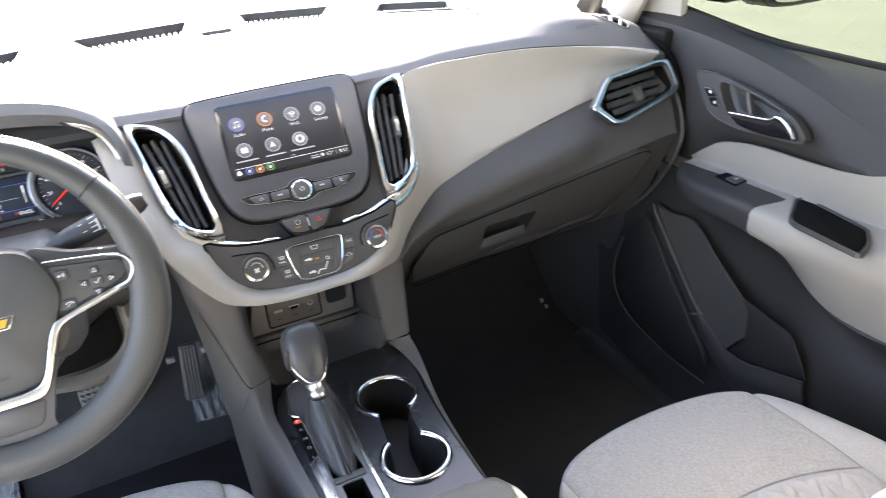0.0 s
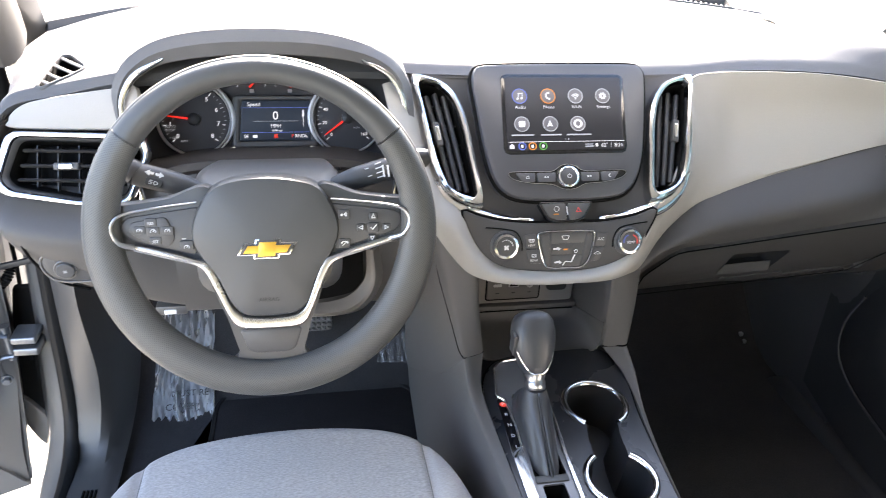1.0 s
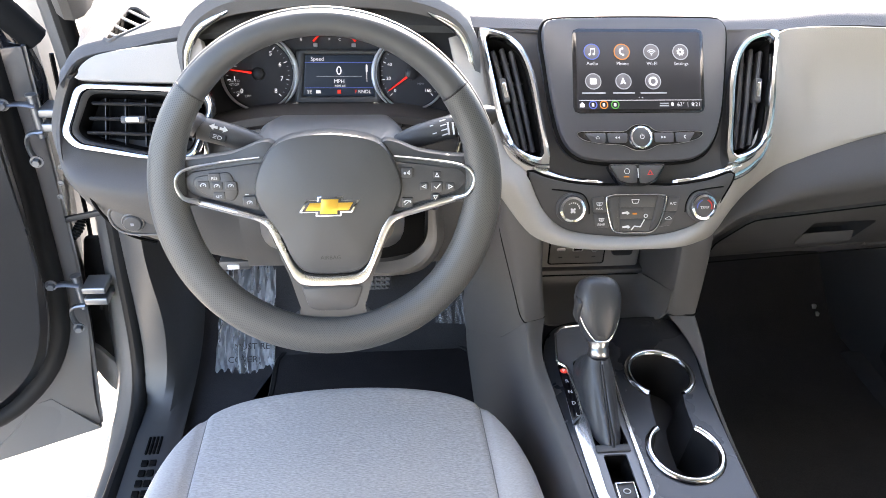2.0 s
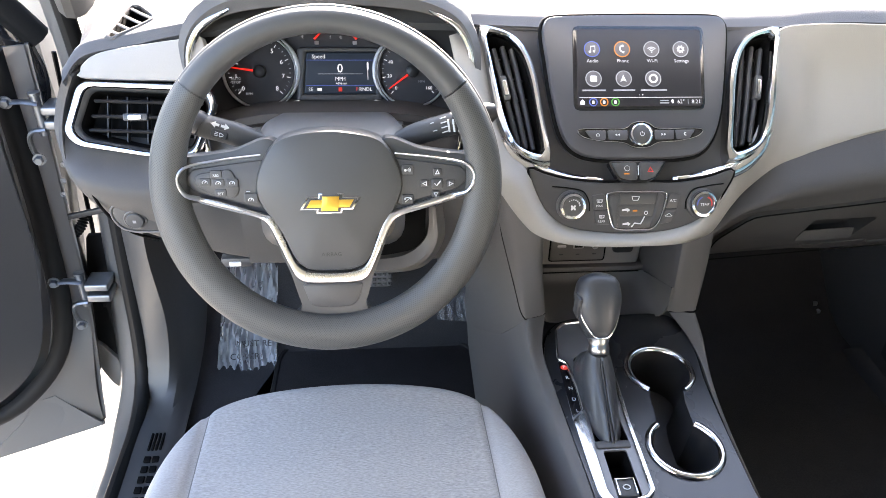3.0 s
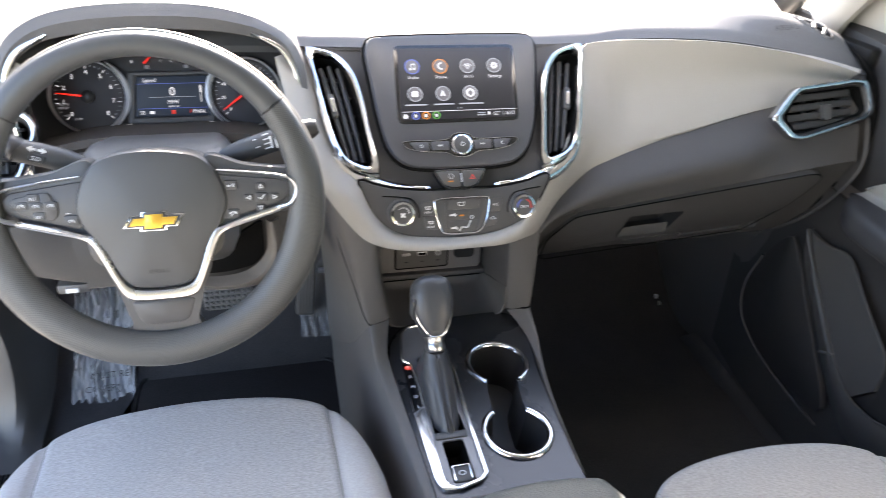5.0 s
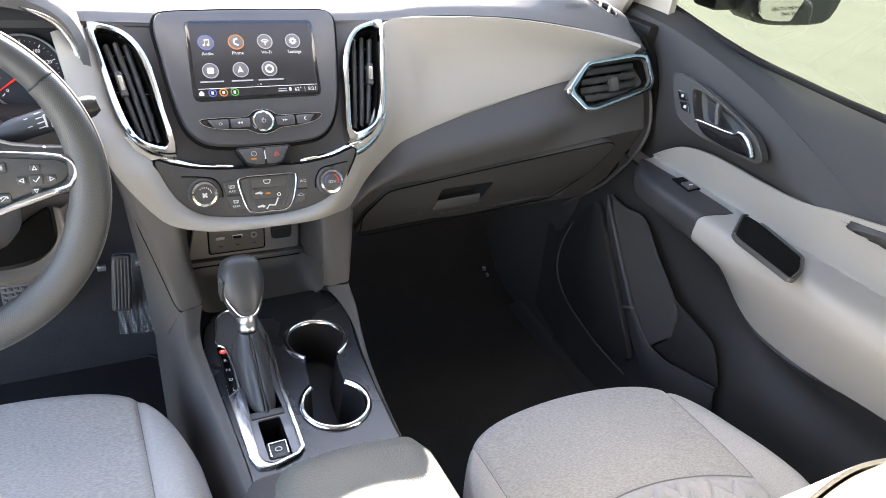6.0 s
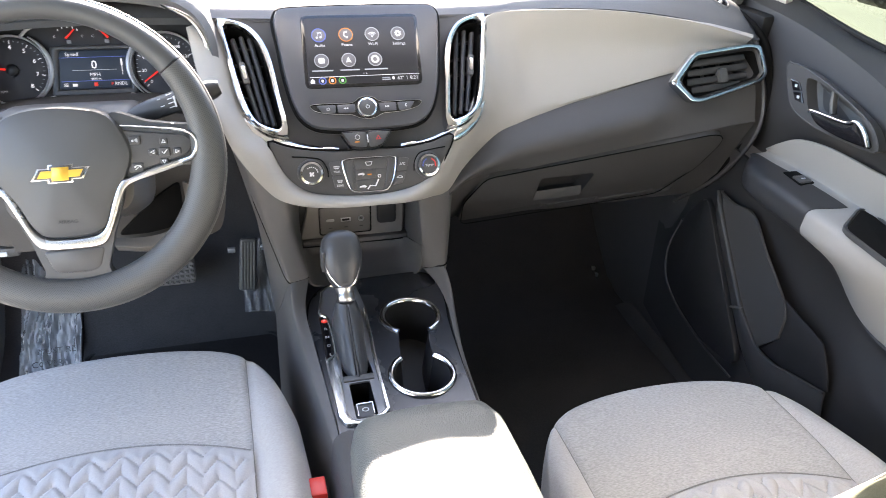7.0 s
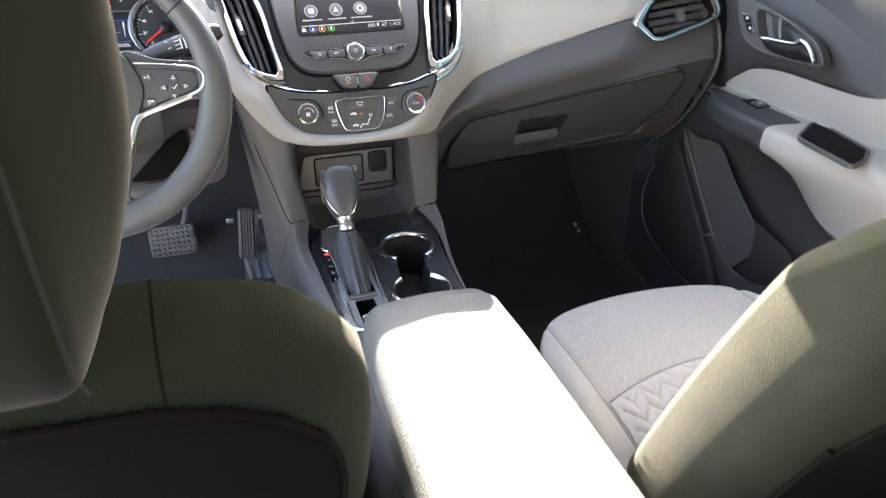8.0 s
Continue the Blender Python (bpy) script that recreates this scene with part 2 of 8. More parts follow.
def polar(loop, n, centre=None):
    """n points of the loop at even angles about its centre."""
    p = np.array(loop, float)
    c = p.mean(0) if centre is None else np.array(centre, float)
    out = []
    for a in np.linspace(0, 2 * math.pi, n, endpoint=False):
        d = np.array([math.cos(a), math.sin(a)])
        best = None
        for i in range(len(p)):
            e, f = p[i] - c, p[(i + 1) % len(p)] - c
            den = d[0] * (f - e)[1] - d[1] * (f - e)[0]
            if abs(den) < 1e-12:
                continue
            s = (e[0] * (f - e)[1] - e[1] * (f - e)[0]) / den
            t = (e[0] * d[1] - e[1] * d[0]) / den
            if s > 0 and -1e-6 <= t <= 1 + 1e-6 and (best is None or s > best):
                best = s
        out.append(c + d * (best if best is not None else 0.01))
    return np.array(out)


class Face:
    """A flat working plane: at(a, b, c) is a to the right, b up the plane, c out of it."""

    def __init__(self, o, v, u=(1, 0, 0)):
        self.o, self.u, self.v = V(*o), V(*u), V(*v)
        self.u /= np.linalg.norm(self.u)
        self.v /= np.linalg.norm(self.v)
        self.n = np.cross(self.u, self.v)

    def at(self, a, b, c=0.0):
        return self.o + a * self.u + b * self.v + c * self.n

    def ring(self, loop, c=0.0):
        return np.array([self.at(p[0], p[1], c) for p in loop])


def strip(bm, a, b, closed=True):
    n = len(a)
    for i in range(n if closed else n - 1):
        j = (i + 1) % n
        bm.faces.new((a[i], a[j], b[j], b[i]))


def loft(rings, cap=(True, True), closed=True):
    """Skin over rings of equal point count."""
    bm = bmesh.new()
    rows = [[bm.verts.new(p) for p in r] for r in rings]
    for a, b in zip(rows, rows[1:]):
        strip(bm, a, b, closed)
    if cap[0]:
        bmesh.ops.triangulate(bm, faces=[bm.faces.new(rows[0][::-1])])
    if cap[1]:
        bmesh.ops.triangulate(bm, faces=[bm.faces.new(rows[-1])])
    return bm


def plate(fr, loop, depth=0.006, bev=0.0015, c=0.0, dome=0.0):
    """A plate with rounded edges: its front at height c of the plane, its back depth behind."""
    loop = np.array(loop, float)
    rings = [fr.ring(loop, c - depth), fr.ring(loop, c - bev), fr.ring(inset(loop, bev * 0.3), c - bev * 0.3), fr.ring(inset(loop, bev), c)]
    if dome:
        base = inset(loop, bev)
        m = base.mean(0)
        for s in (0.9, 0.75, 0.55, 0.3, 0.1):
            rings.append(fr.ring(m + (base - m) * s, c + dome * (1 - s * s)))
    return loft(rings)


def trim(fr, outer, inner, h=0.004, base=-0.006, c=0.0):
    """A frame between two loops of equal count, with a crowned front."""
    outer, inner = np.array(outer, float), np.array(inner, float)
    rings = []
    for f, z in ((0, base), (0, h * 0.3), (0.18, h * 0.85), (0.5, h), (0.82, h * 0.85), (1, h * 0.3), (1, base)):
        rings.append(fr.ring(outer + (inner - outer) * f, c + z))
    rings.append(rings[0])
    bm = loft(rings, (False, False))
    bmesh.ops.remove_doubles(bm, verts=bm.verts, dist=1e-6)
    return bm


def sweep(path, r, r2=None, segs=12, closed=False, up=(0, 0, 1), cap=True):
    """A bar along a path, with half-thickness r sideways and r2 along up."""
    p = np.array(path, float)
    n = len(p)
    r = np.broadcast_to(np.array(r, float), (n,))
    r2 = r if r2 is None else np.broadcast_to(np.array(r2, float), (n,))
    up = V(*up)
    rings = []
    for i in range(n):
        t = p[(i + 1) % n] - p[i - 1] if closed else p[min(i + 1, n - 1)] - p[max(i - 1, 0)]
        t /= np.linalg.norm(t)
        s = np.cross(t, up)
        s /= max(np.linalg.norm(s), 1e-9)
        w = np.cross(s, t)
        rings.append([p[i] + s * r[i] * math.cos(a) + w * r2[i] * math.sin(a) for a in np.linspace(0, 2 * math.pi, segs, endpoint=False)])
    if closed:
        bm = loft(rings + [rings[0]], (False, False))
        bmesh.ops.remove_doubles(bm, verts=bm.verts, dist=1e-6)
        return bm
    return loft(rings, (cap, cap))


def sheet(grid, thick=0.0, flip=False):
    """A sheet over a grid of points [rows][columns], thickened against its normals."""
    g = np.array(grid, float)
    m, n = g.shape[:2]
    bm = bmesh.new()
    du = np.gradient(g, axis=0)
    dv = np.gradient(g, axis=1)
    nr = np.cross(du, dv)
    nr /= np.maximum(np.linalg.norm(nr, axis=2, keepdims=True), 1e-12)
    if flip:
        nr = -nr
    top = [[bm.verts.new(g[i, j]) for j in range(n)] for i in range(m)]
    for i in range(m - 1):
        for j in range(n - 1):
            bm.faces.new((top[i][j], top[i][j + 1], top[i + 1][j + 1], top[i + 1][j]))
    if thick:
        low = g - nr * thick
        bot = [[bm.verts.new(low[i, j]) for j in range(n)] for i in range(m)]
        for i in range(m - 1):
            for j in range(n - 1):
                bm.faces.new((bot[i][j], bot[i + 1][j], bot[i + 1][j + 1], bot[i][j + 1]))
        edge = [(i, 0) for i in range(m)] + [(m - 1, j) for j in range(1, n)] + [(i, n - 1) for i in range(m - 2, -1, -1)] + [(0, j) for j in range(n - 2, 0, -1)]
        for (a, b), (c, d) in zip(edge, edge[1:] + edge[:1]):
            bm.faces.new((top[a][b], bot[a][b], bot[c][d], top[c][d]))
    return bm


def across(curves, n, k, smooth=True):
    """A grid whose rows run along smooth curves of n points, with k rows from the first curve to the last."""
    c = np.array([spline(q, n) if len(q) > 2 else resample(q, n) for q in curves])
    cols = [spline(c[:, j], k) if (smooth and len(curves) > 2) else resample(c[:, j], k) for j in range(n)]
    return np.array(cols).transpose(1, 0, 2)


def box(x0, x1, y0, y1, z0, z1, bev=0.004, seg=2):
    bm = bmesh.new()
    bmesh.ops.create_cube(bm, size=1)
    for v in bm.verts:
        v.co = Vector(((x0 + x1) / 2 + v.co.x * (x1 - x0), (y0 + y1) / 2 + v.co.y * (y1 - y0), (z0 + z1) / 2 + v.co.z * (z1 - z0)))
    if bev:
        bmesh.ops.bevel(bm, geom=bm.edges[:], offset=bev, segments=seg, affect="EDGES", profile=0.5)
    return bm


def merge(*bms):
    """One bmesh out of several."""
    out = bmesh.new()
    for b in bms:
        me = bpy.data.meshes.new("tmp")
        b.to_mesh(me)
        b.free()
        out.from_mesh(me)
        bpy.data.meshes.remove(me)
    return out


def part(name, bm, mat, parent=None, label="", angle=38, flat=False):
    """Links a bmesh as one mesh object, under a thing or a part."""
    bmesh.ops.recalc_face_normals(bm, faces=bm.faces)
    me = bpy.data.meshes.new(name)
    bm.to_mesh(me)
    bm.free()
    me.materials.append(mat)
    if not flat:
        me.polygons.foreach_set("use_smooth", [True] * len(me.polygons))
        me.set_sharp_from_angle(angle=radians(angle))
    ob = new(name, me)
    if parent is not None:
        ob.parent = parent
        ob.matrix_parent_inverse = base_of(parent).inverted()
    if label:
        ob["label"] = label
    return ob


BASES = {}


def base_of(ob):
    return BASES.get(ob.name, Matrix.Identity(4))


def thing(name, label, category, at=(0, 0, 0), group="", kind=""):
    """An Empty at a thing's base."""
    e = new(name)
    e.location = at
    e.empty_display_size = 0.05
    BASES[e.name] = Matrix.Translation(at)
    return tagged(e, label, category, group, kind)


def text(fr, s, x, y, size, mat, parent, c=0.0006, name="lettering", align="CENTER", turn=0.0):
    """Printed or lit characters on a plane, as a thin mesh."""
    cu = bpy.data.curves.new("txt", "FONT")
    cu.body, cu.size, cu.align_x, cu.align_y = s, size, align, "CENTER"
    cu.resolution_u = 2
    ob = bpy.data.objects.new("txt", cu)
    scene.collection.objects.link(ob)
    bpy.context.view_layer.update()
    me = bpy.data.meshes.new_from_object(ob.evaluated_get(bpy.context.evaluated_depsgraph_get()))
    bpy.data.objects.remove(ob)
    bpy.data.curves.remove(cu)
    ct, st = math.cos(turn), math.sin(turn)
    for v in me.vertices:
        a, b = v.co.x * ct - v.co.y * st, v.co.x * st + v.co.y * ct
        v.co = Vector(fr.at(x + a, y + b, c))
    me.name = name
    me.materials.clear()
    me.materials.append(mat)
    t = new(name, me)
    t.parent = parent
    t.matrix_parent_inverse = base_of(parent).inverted()
    return t


def bar(fr, x, y, w, h, mat, parent, c=0.0008, name="marking", r=0.0003):
    loop = rounded([(x - w / 2, y - h / 2), (x + w / 2, y - h / 2), (x + w / 2, y + h / 2), (x - w / 2, y + h / 2)], r, 3)
    return part(name, plate(fr, loop, 0.0006, 0.0001, c), mat, parent)


def lathe(centre, axis, profile, segs=28):
    """A turned body: profile rows are (radius, height along the axis)."""
    ax = Vector(axis).normalized()
    s = ax.orthogonal().normalized()
    w = ax.cross(s)
    rings = []
    for r, h in profile:
        rings.append([Vector(centre) + ax * h + (s * math.cos(a) + w * math.sin(a)) * max(r, 1e-5) for a in np.linspace(0, 2 * math.pi, segs, endpoint=False)])
    return loft(rings)


def holed(fr, outer_loop, holes, depth=0.006, c=0.0, bev=0.0012):
    """A plate with holes in it."""
    bm = bmesh.new()
    loops = [np.array(outer_loop, float)] + [np.array(h, float) for h in holes]
    flat = [[Vector((*p, 0)) for p in lp] for lp in loops]
    vs = []
    for lp in loops:
        vs += [bm.verts.new(fr.at(p[0], p[1], c)) for p in lp]
    for t in tessellate_polygon(flat):
        try:
            bm.faces.new([vs[i] for i in t])
        except ValueError:
            pass
    k = 0
    for lp in loops:
        ring = vs[k:k + len(lp)]
        k += len(lp)
        back = [bm.verts.new(fr.at(p[0], p[1], c - depth)) for p in lp]
        strip(bm, ring, back)
    return bm


def relax(g, times, keep=()):
    """Softens a grid's inner points."""
    g = np.array(g, float)
    for _ in range(times):
        h = g.copy()
        h[1:-1, :] = (g[:-2, :] + g[2:, :] + 2 * g[1:-1, :]) / 4
        g2 = h.copy()
        g2[:, 1:-1] = (h[:, :-2] + h[:, 2:] + 2 * h[:, 1:-1]) / 4
        g = g2
    return g


def weave(curves, n, per):
    """Like across, but with the same number of rows between each two curves, so that creases stay straight."""
    c = np.array([spline(q, n) if len(q) > 2 else resample(q, n) for q in curves])
    q = np.concatenate([[2 * c[0] - c[1]], c, [2 * c[-1] - c[-2]]])
    rows = []
    for i in range(len(c) - 1):
        a, b, e, f = q[i], q[i + 1], q[i + 2], q[i + 3]
        la, lb, lf = (np.maximum(np.linalg.norm(v, axis=1, keepdims=True), 1e-6) for v in (b - a, e - b, f - e))
        m0 = ((b - a) / la * lb + (e - b)) / 2 * np.minimum(1, la / lb * 1.0)
        m1 = ((e - b) + (f - e) / lf * lb) / 2 * np.minimum(1, lf / lb * 1.0)
        for t in np.linspace(0, 1, per, endpoint=False):
            h = t * t * (3 - 2 * t)
            rows.append(b * (1 - h) + e * h + m0 * (t * (1 - t) ** 2) - m1 * (t * t * (1 - t)))
    rows.append(c[-1])
    return np.array(rows)

# ---- pavement and car shell ----
XD, XP = -0.3815, 0.352     # driver's and passenger's seat centres

bm = bmesh.new()
bmesh.ops.create_grid(bm, x_segments=40, y_segments=40, size=400)
for v in bm.verts:
    v.co.z = 0.004 * noise.noise(v.co * 0.05)
tagged(part("ground", bm, CONCRETE), "pale sunlit pavement of a parking lot under the car", "pavement", kind="structure")

body = thing("car_body", "silver car shell with a black carpeted floor and open driver's side", "car", (0, -0.6, 0.2), kind="structure")
# floor, toe board, front bulkhead
floor_rows = [[(-0.72, y, z), (0, y, z + 0.0), (0.72, y, z)] for y, z in ((-2.5, 0.45), (-0.3, 0.45), (0.30, 0.45), (0.42, 0.50), (0.60, 0.72), (0.72, 1.0), (0.95, 1.165))]
g = across(floor_rows, 30, 60)
part("floor_carpet", sheet(g, 0.02), CARPET, body, "black looped carpet")
# headliner and roof
roof_rows = [[(-0.63, y, z - 0.03), (-0.4, y, z), (0, y, z + 0.02), (0.4, y, z), (0.63, y, z - 0.03)] for y, z in ((-0.08, 1.56), (-0.3, 1.60), (-1.0, 1.63), (-1.8, 1.61), (-2.5, 1.53))]
part("headliner", sheet(across(roof_rows, 24, 24), 0.02), HEADLINER, body)
part("roof_skin", sheet(across(roof_rows, 24, 24) + V(0, 0, 0.05), 0.02), SILVER, body)
# A-pillar trims and outer pillars
for s in (-1, 1):
    foot = [(s * 0.722, 0.225, 1.215), (s * 0.716, 0.20, 1.25), (s * 0.69, 0.06, 1.40), (s * 0.64, -0.08, 1.55)]
    # same trim on both sides; the driver's is coloured dark to stand for shade
    part("pillar_trim", sweep(spline(foot, 14), [0.026] * 14, [0.045] * 14, 14, up=(0, 1, 0.6)), PILLARM if s > 0 else KNEE, body, "light grey pillar trim" if s > 0 else "pillar trim, coloured dark for its shade")
    foot2 = [(s * 0.80, 0.50, 1.13), (s * 0.74, 0.25, 1.33), (s * 0.68, 0.02, 1.56), (s * 0.64, -0.2, 1.66)]
    part("outer_pillar", sweep(spline(foot2, 14), 0.035 if s > 0 else 0.055, 0.03, 10, up=(0, 1, 0.6)), SILVER, body)
    part("roof_rail", sweep([(s * 0.645, -0.05, 1.585), (s * 0.655, -1.2, 1.635), (s * 0.645, -2.5, 1.545)], 0.03, 0.035, 10), PILLARM, body)
    part("middle_pillar", sheet(across([[(s * 0.76, y, 0.45), (s * 0.75, y, 1.1), (s * 0.645, y, 1.6)] for y in (-1.00, -1.16)], 12, 4), 0.05, s > 0), PILLARM, body)
    part("rear_side", sheet(across([[(s * 0.76, y, 0.3), (s * 0.77, y, 0.8), (s * 0.75, y, 1.14)] for y in (-1.16, -2.5)], 8, 6), 0.05, s > 0), HARD, body)
    part("rear_pillar", sheet(across([[(s * 0.76, y, 1.1), (s * 0.645, y, 1.56)] for y in (-2.15, -2.5)], 8, 4), 0.05, s > 0), PILLARM, body)
for s in (-1, 1):
    part("rear_side_glass", sheet(across([[(s * 0.775, y, 1.12), (s * 0.67, y, 1.58)] for y in (-1.14, -2.20)], 8, 6)), PRIVACY, body, "dark privacy glass")
part("tail_glass", sheet(across([[(-0.70, -2.53, 1.10), (0.70, -2.53, 1.10)], [(-0.62, -2.50, 1.56), (0.62, -2.50, 1.56)]], 8, 6)), PRIVACY, body, "dark privacy glass")
part("tail_wall", box(-0.76, 0.76, -2.55, -2.5, 0.3, 1.12, 0.01), HARD, body)
# unseen header, made low and deep to keep the sun off the seat shoulders
part("header_rail", sweep([(-0.64, -0.09, 1.535), (0, -0.065, 1.560), (0.64, -0.09, 1.535)], 0.035, 0.075, 10), HEADLINER, body)
# passenger kick panel
kick = across([[(0.66, 0.62, 0.98), (0.665, 0.60, 0.75), (0.66, 0.52, 0.45)], [(0.685, 0.30, 1.0), (0.69, 0.30, 0.75), (0.68, 0.30, 0.45)],
               [(0.70, 0.16, 0.88), (0.685, 0.17, 0.65), (0.67, 0.10, 0.42)]], 14, 14)
part("kick_panel", sheet(kick, 0.02, True), HARD, body, "dark moulded kick panel")
part("door_sill_trim", sheet(across([[(0.655, 0.3, 0.45), (0.655, -1.0, 0.45)], [(0.675, 0.28, 0.475), (0.672, -1.0, 0.475)], [(0.72, 0.25, 0.475), (0.72, -1.0, 0.475)], [(0.76, 0.25, 0.44), (0.76, -1.0, 0.44)]], 16, 12), 0.012), BLACK, body)
part("door_seal", box(0.708, 0.742, 0.09, 0.34, 0.45, 1.195, 0.008), RUBBER, body, "black rubber door seal")
part("sill_panel", box(0.70, 0.86, -1.2, 0.5, 0.22, 0.45, 0.03), SILVER, body)
# driver's side: kick panel, sill trim with vents, weatherstrip, painted opening
jamb = across([[(-0.655, 0.50, 1.02), (-0.66, 0.48, 0.80), (-0.67, 0.42, 0.60), (-0.675, 0.30, 0.50), (-0.675, 0.0, 0.49), (-0.675, -0.9, 0.49)],
               [(-0.695, 0.24, 1.02), (-0.70, 0.215, 0.82), (-0.70, 0.245, 0.61), (-0.702, 0.20, 0.515), (-0.70, 0.03, 0.495), (-0.70, -0.9, 0.495)],
               [(-0.745, 0.25, 1.02), (-0.75, 0.255, 0.80), (-0.752, 0.245, 0.60), (-0.752, 0.205, 0.51), (-0.752, 0.11, 0.492), (-0.752, -0.9, 0.49)]], 60, 10)
part("kick_and_sill_trim", sheet(jamb, 0.01), HARD, body, "dark grey sill trim with a grille")
seal = [(-0.735, 0.17, 1.33), (-0.752, 0.262, 1.10), (-0.757, 0.272, 0.90), (-0.76, 0.263, 0.75), (-0.762, 0.25, 0.60), (-0.764, 0.222, 0.52), (-0.762, 0.14, 0.486), (-0.762, 0.0, 0.484), (-0.762, -0.9, 0.484)]
part("weatherstrip", sweep(spline(seal, 60), 0.014, 0.013, 10, up=(1, 0, 0)), RUBBER, body, "black rubber door seal")
paint = across([[(-0.765, 0.19, 1.33), (-0.765, 0.275, 1.10), (-0.77, 0.285, 0.90), (-0.772, 0.277, 0.75), (-0.774, 0.262, 0.60), (-0.776, 0.23, 0.505), (-0.774, 0.14, 0.468), (-0.774, 0.0, 0.466), (-0.774, -0.9, 0.466)],
                [(-0.79, 0.23, 1.33), (-0.80, 0.31, 1.10), (-0.805, 0.325, 0.90), (-0.81, 0.318, 0.75), (-0.815, 0.305, 0.60), (-0.82, 0.27, 0.48), (-0.815, 0.14, 0.44), (-0.812, 0.0, 0.44), (-0.812, -0.9, 0.44)],
                [(-0.80, 0.42, 1.33), (-0.835, 0.43, 1.10), (-0.845, 0.43, 0.90), (-0.85, 0.42, 0.75), (-0.85, 0.38, 0.60), (-0.85, 0.33, 0.42), (-0.845, 0.16, 0.37), (-0.845, 0.0, 0.36), (-0.845, -0.9, 0.36)],
                [(-0.87, 0.50, 1.28), (-0.93, 0.47, 1.05), (-0.935, 0.46, 0.90), (-0.93, 0.45, 0.75), (-0.93, 0.45, 0.50), (-0.89, 0.41, 0.37), (-0.86, 0.16, 0.27), (-0.86, 0.0, 0.26), (-0.86, -0.9, 0.26)]], 70, 20)
part("painted_door_opening", sheet(paint, 0.01), SILVER, body, "silver painted door jamb and sill")
part("opening_backing", sheet(across([[(-0.745, 0.262, 1.02), (-0.748, 0.266, 0.80), (-0.748, 0.256, 0.60), (-0.748, 0.216, 0.503), (-0.748, 0.11, 0.482), (-0.748, -0.9, 0.480)], [(-0.772, 0.285, 1.02), (-0.775, 0.285, 0.80), (-0.777, 0.27, 0.60), (-0.778, 0.225, 0.490), (-0.778, 0.11, 0.468), (-0.778, -0.9, 0.466)]], 60, 4), 0.003), RUBBER, body)
part("jamb_seam", sweep(spline([(-0.842, 0.398, 1.08), (-0.850, 0.40, 0.90), (-0.852, 0.392, 0.75), (-0.852, 0.355, 0.60)], 20), 0.004, 0.004, 8, up=(1, 0, 0)), RUBBER, body, "dark sealant seam along the jamb")
# black blocks laid on the trim stand for the shaded slots of its grille
for i in range(4):
    x = -0.7265 + i * 0.0065
    part("sill_slot", box(x, x + 0.0038, 0.080, 0.118, 0.4945, 0.4990, 0.001), VOID, body)
for i in range(9):
    for x in (-0.7265, -0.7130):
        part("sill_slot", box(x, x + 0.0105, 0.054 - i * 0.021, 0.066 - i * 0.021, 0.4945, 0.4990, 0.001), VOID, body)
# front wing outside the driver's opening
wing = across([[(-0.80, 0.50, 1.13), (-0.86, 0.50, 0.95), (-0.90, 0.50, 0.6), (-0.88, 0.50, 0.3)], [(-0.80, 0.9, 1.10), (-0.89, 0.9, 0.95), (-0.92, 0.9, 0.6), (-0.9, 0.9, 0.35)],
               [(-0.78, 1.8, 0.98), (-0.86, 1.8, 0.9), (-0.88, 1.8, 0.6), (-0.86, 1.8, 0.25)]], 14, 10)
part("front_wing", sheet(wing, 0.01), SILVER, body)
wing_r = wing * V(-1, 1, 1)
part("front_wing", sheet(wing_r, 0.01, True), SILVER, body)

# bonnet, nose and underbody
hood_g = across([[(-0.80, 0.85, 1.10), (-0.4, 1.08, 1.14), (0, 1.14, 1.15), (0.4, 1.08, 1.14), (0.80, 0.85, 1.10)], [(-0.80, 1.3, 1.06), (-0.4, 1.35, 1.10), (0, 1.35, 1.11), (0.4, 1.35, 1.10), (0.80, 1.3, 1.06)],
                [(-0.78, 1.75, 0.95), (-0.4, 1.85, 0.98), (0, 1.88, 0.99), (0.4, 1.85, 0.98), (0.78, 1.75, 0.95)], [(-0.76, 1.80, 0.6), (-0.4, 1.92, 0.6), (0, 1.95, 0.6), (0.4, 1.92, 0.6), (0.76, 1.80, 0.6)], [(-0.76, 1.75, 0.22), (-0.4, 1.88, 0.22), (0, 1.9, 0.22), (0.4, 1.88, 0.22), (0.76, 1.75, 0.22)]], 30, 30)
part("bonnet_and_nose", sheet(hood_g, 0.01), SILVER, body)
part("underbody", box(-0.84, 0.84, -2.5, 1.85, 0.20, 0.24, 0.01), BLACK, body)

# windscreen
ws = across([[(-0.735, 0.47, 1.19), (-0.60, 0.80, 1.175), (-0.35, 1.0, 1.17), (0, 1.07, 1.17), (0.35, 1.0, 1.17), (0.60, 0.80, 1.175), (0.735, 0.47, 1.19)],
             [(-0.69, 0.15, 1.39), (-0.5, 0.42, 1.40), (-0.3, 0.52, 1.41), (0, 0.56, 1.415), (0.3, 0.52, 1.41), (0.5, 0.42, 1.40), (0.69, 0.15, 1.39)],
             [(-0.64, -0.10, 1.58), (-0.45, -0.06, 1.60), (-0.25, -0.045, 1.61), (0, -0.04, 1.615), (0.25, -0.045, 1.61), (0.45, -0.06, 1.60), (0.64, -0.10, 1.58)]], 30, 16)
pane = part("window_1", sheet(ws), WINDSHIELD)
tagged(pane, "curved clear windscreen above the dashboard", "windscreen", kind="structure")
pane.visible_shadow = False

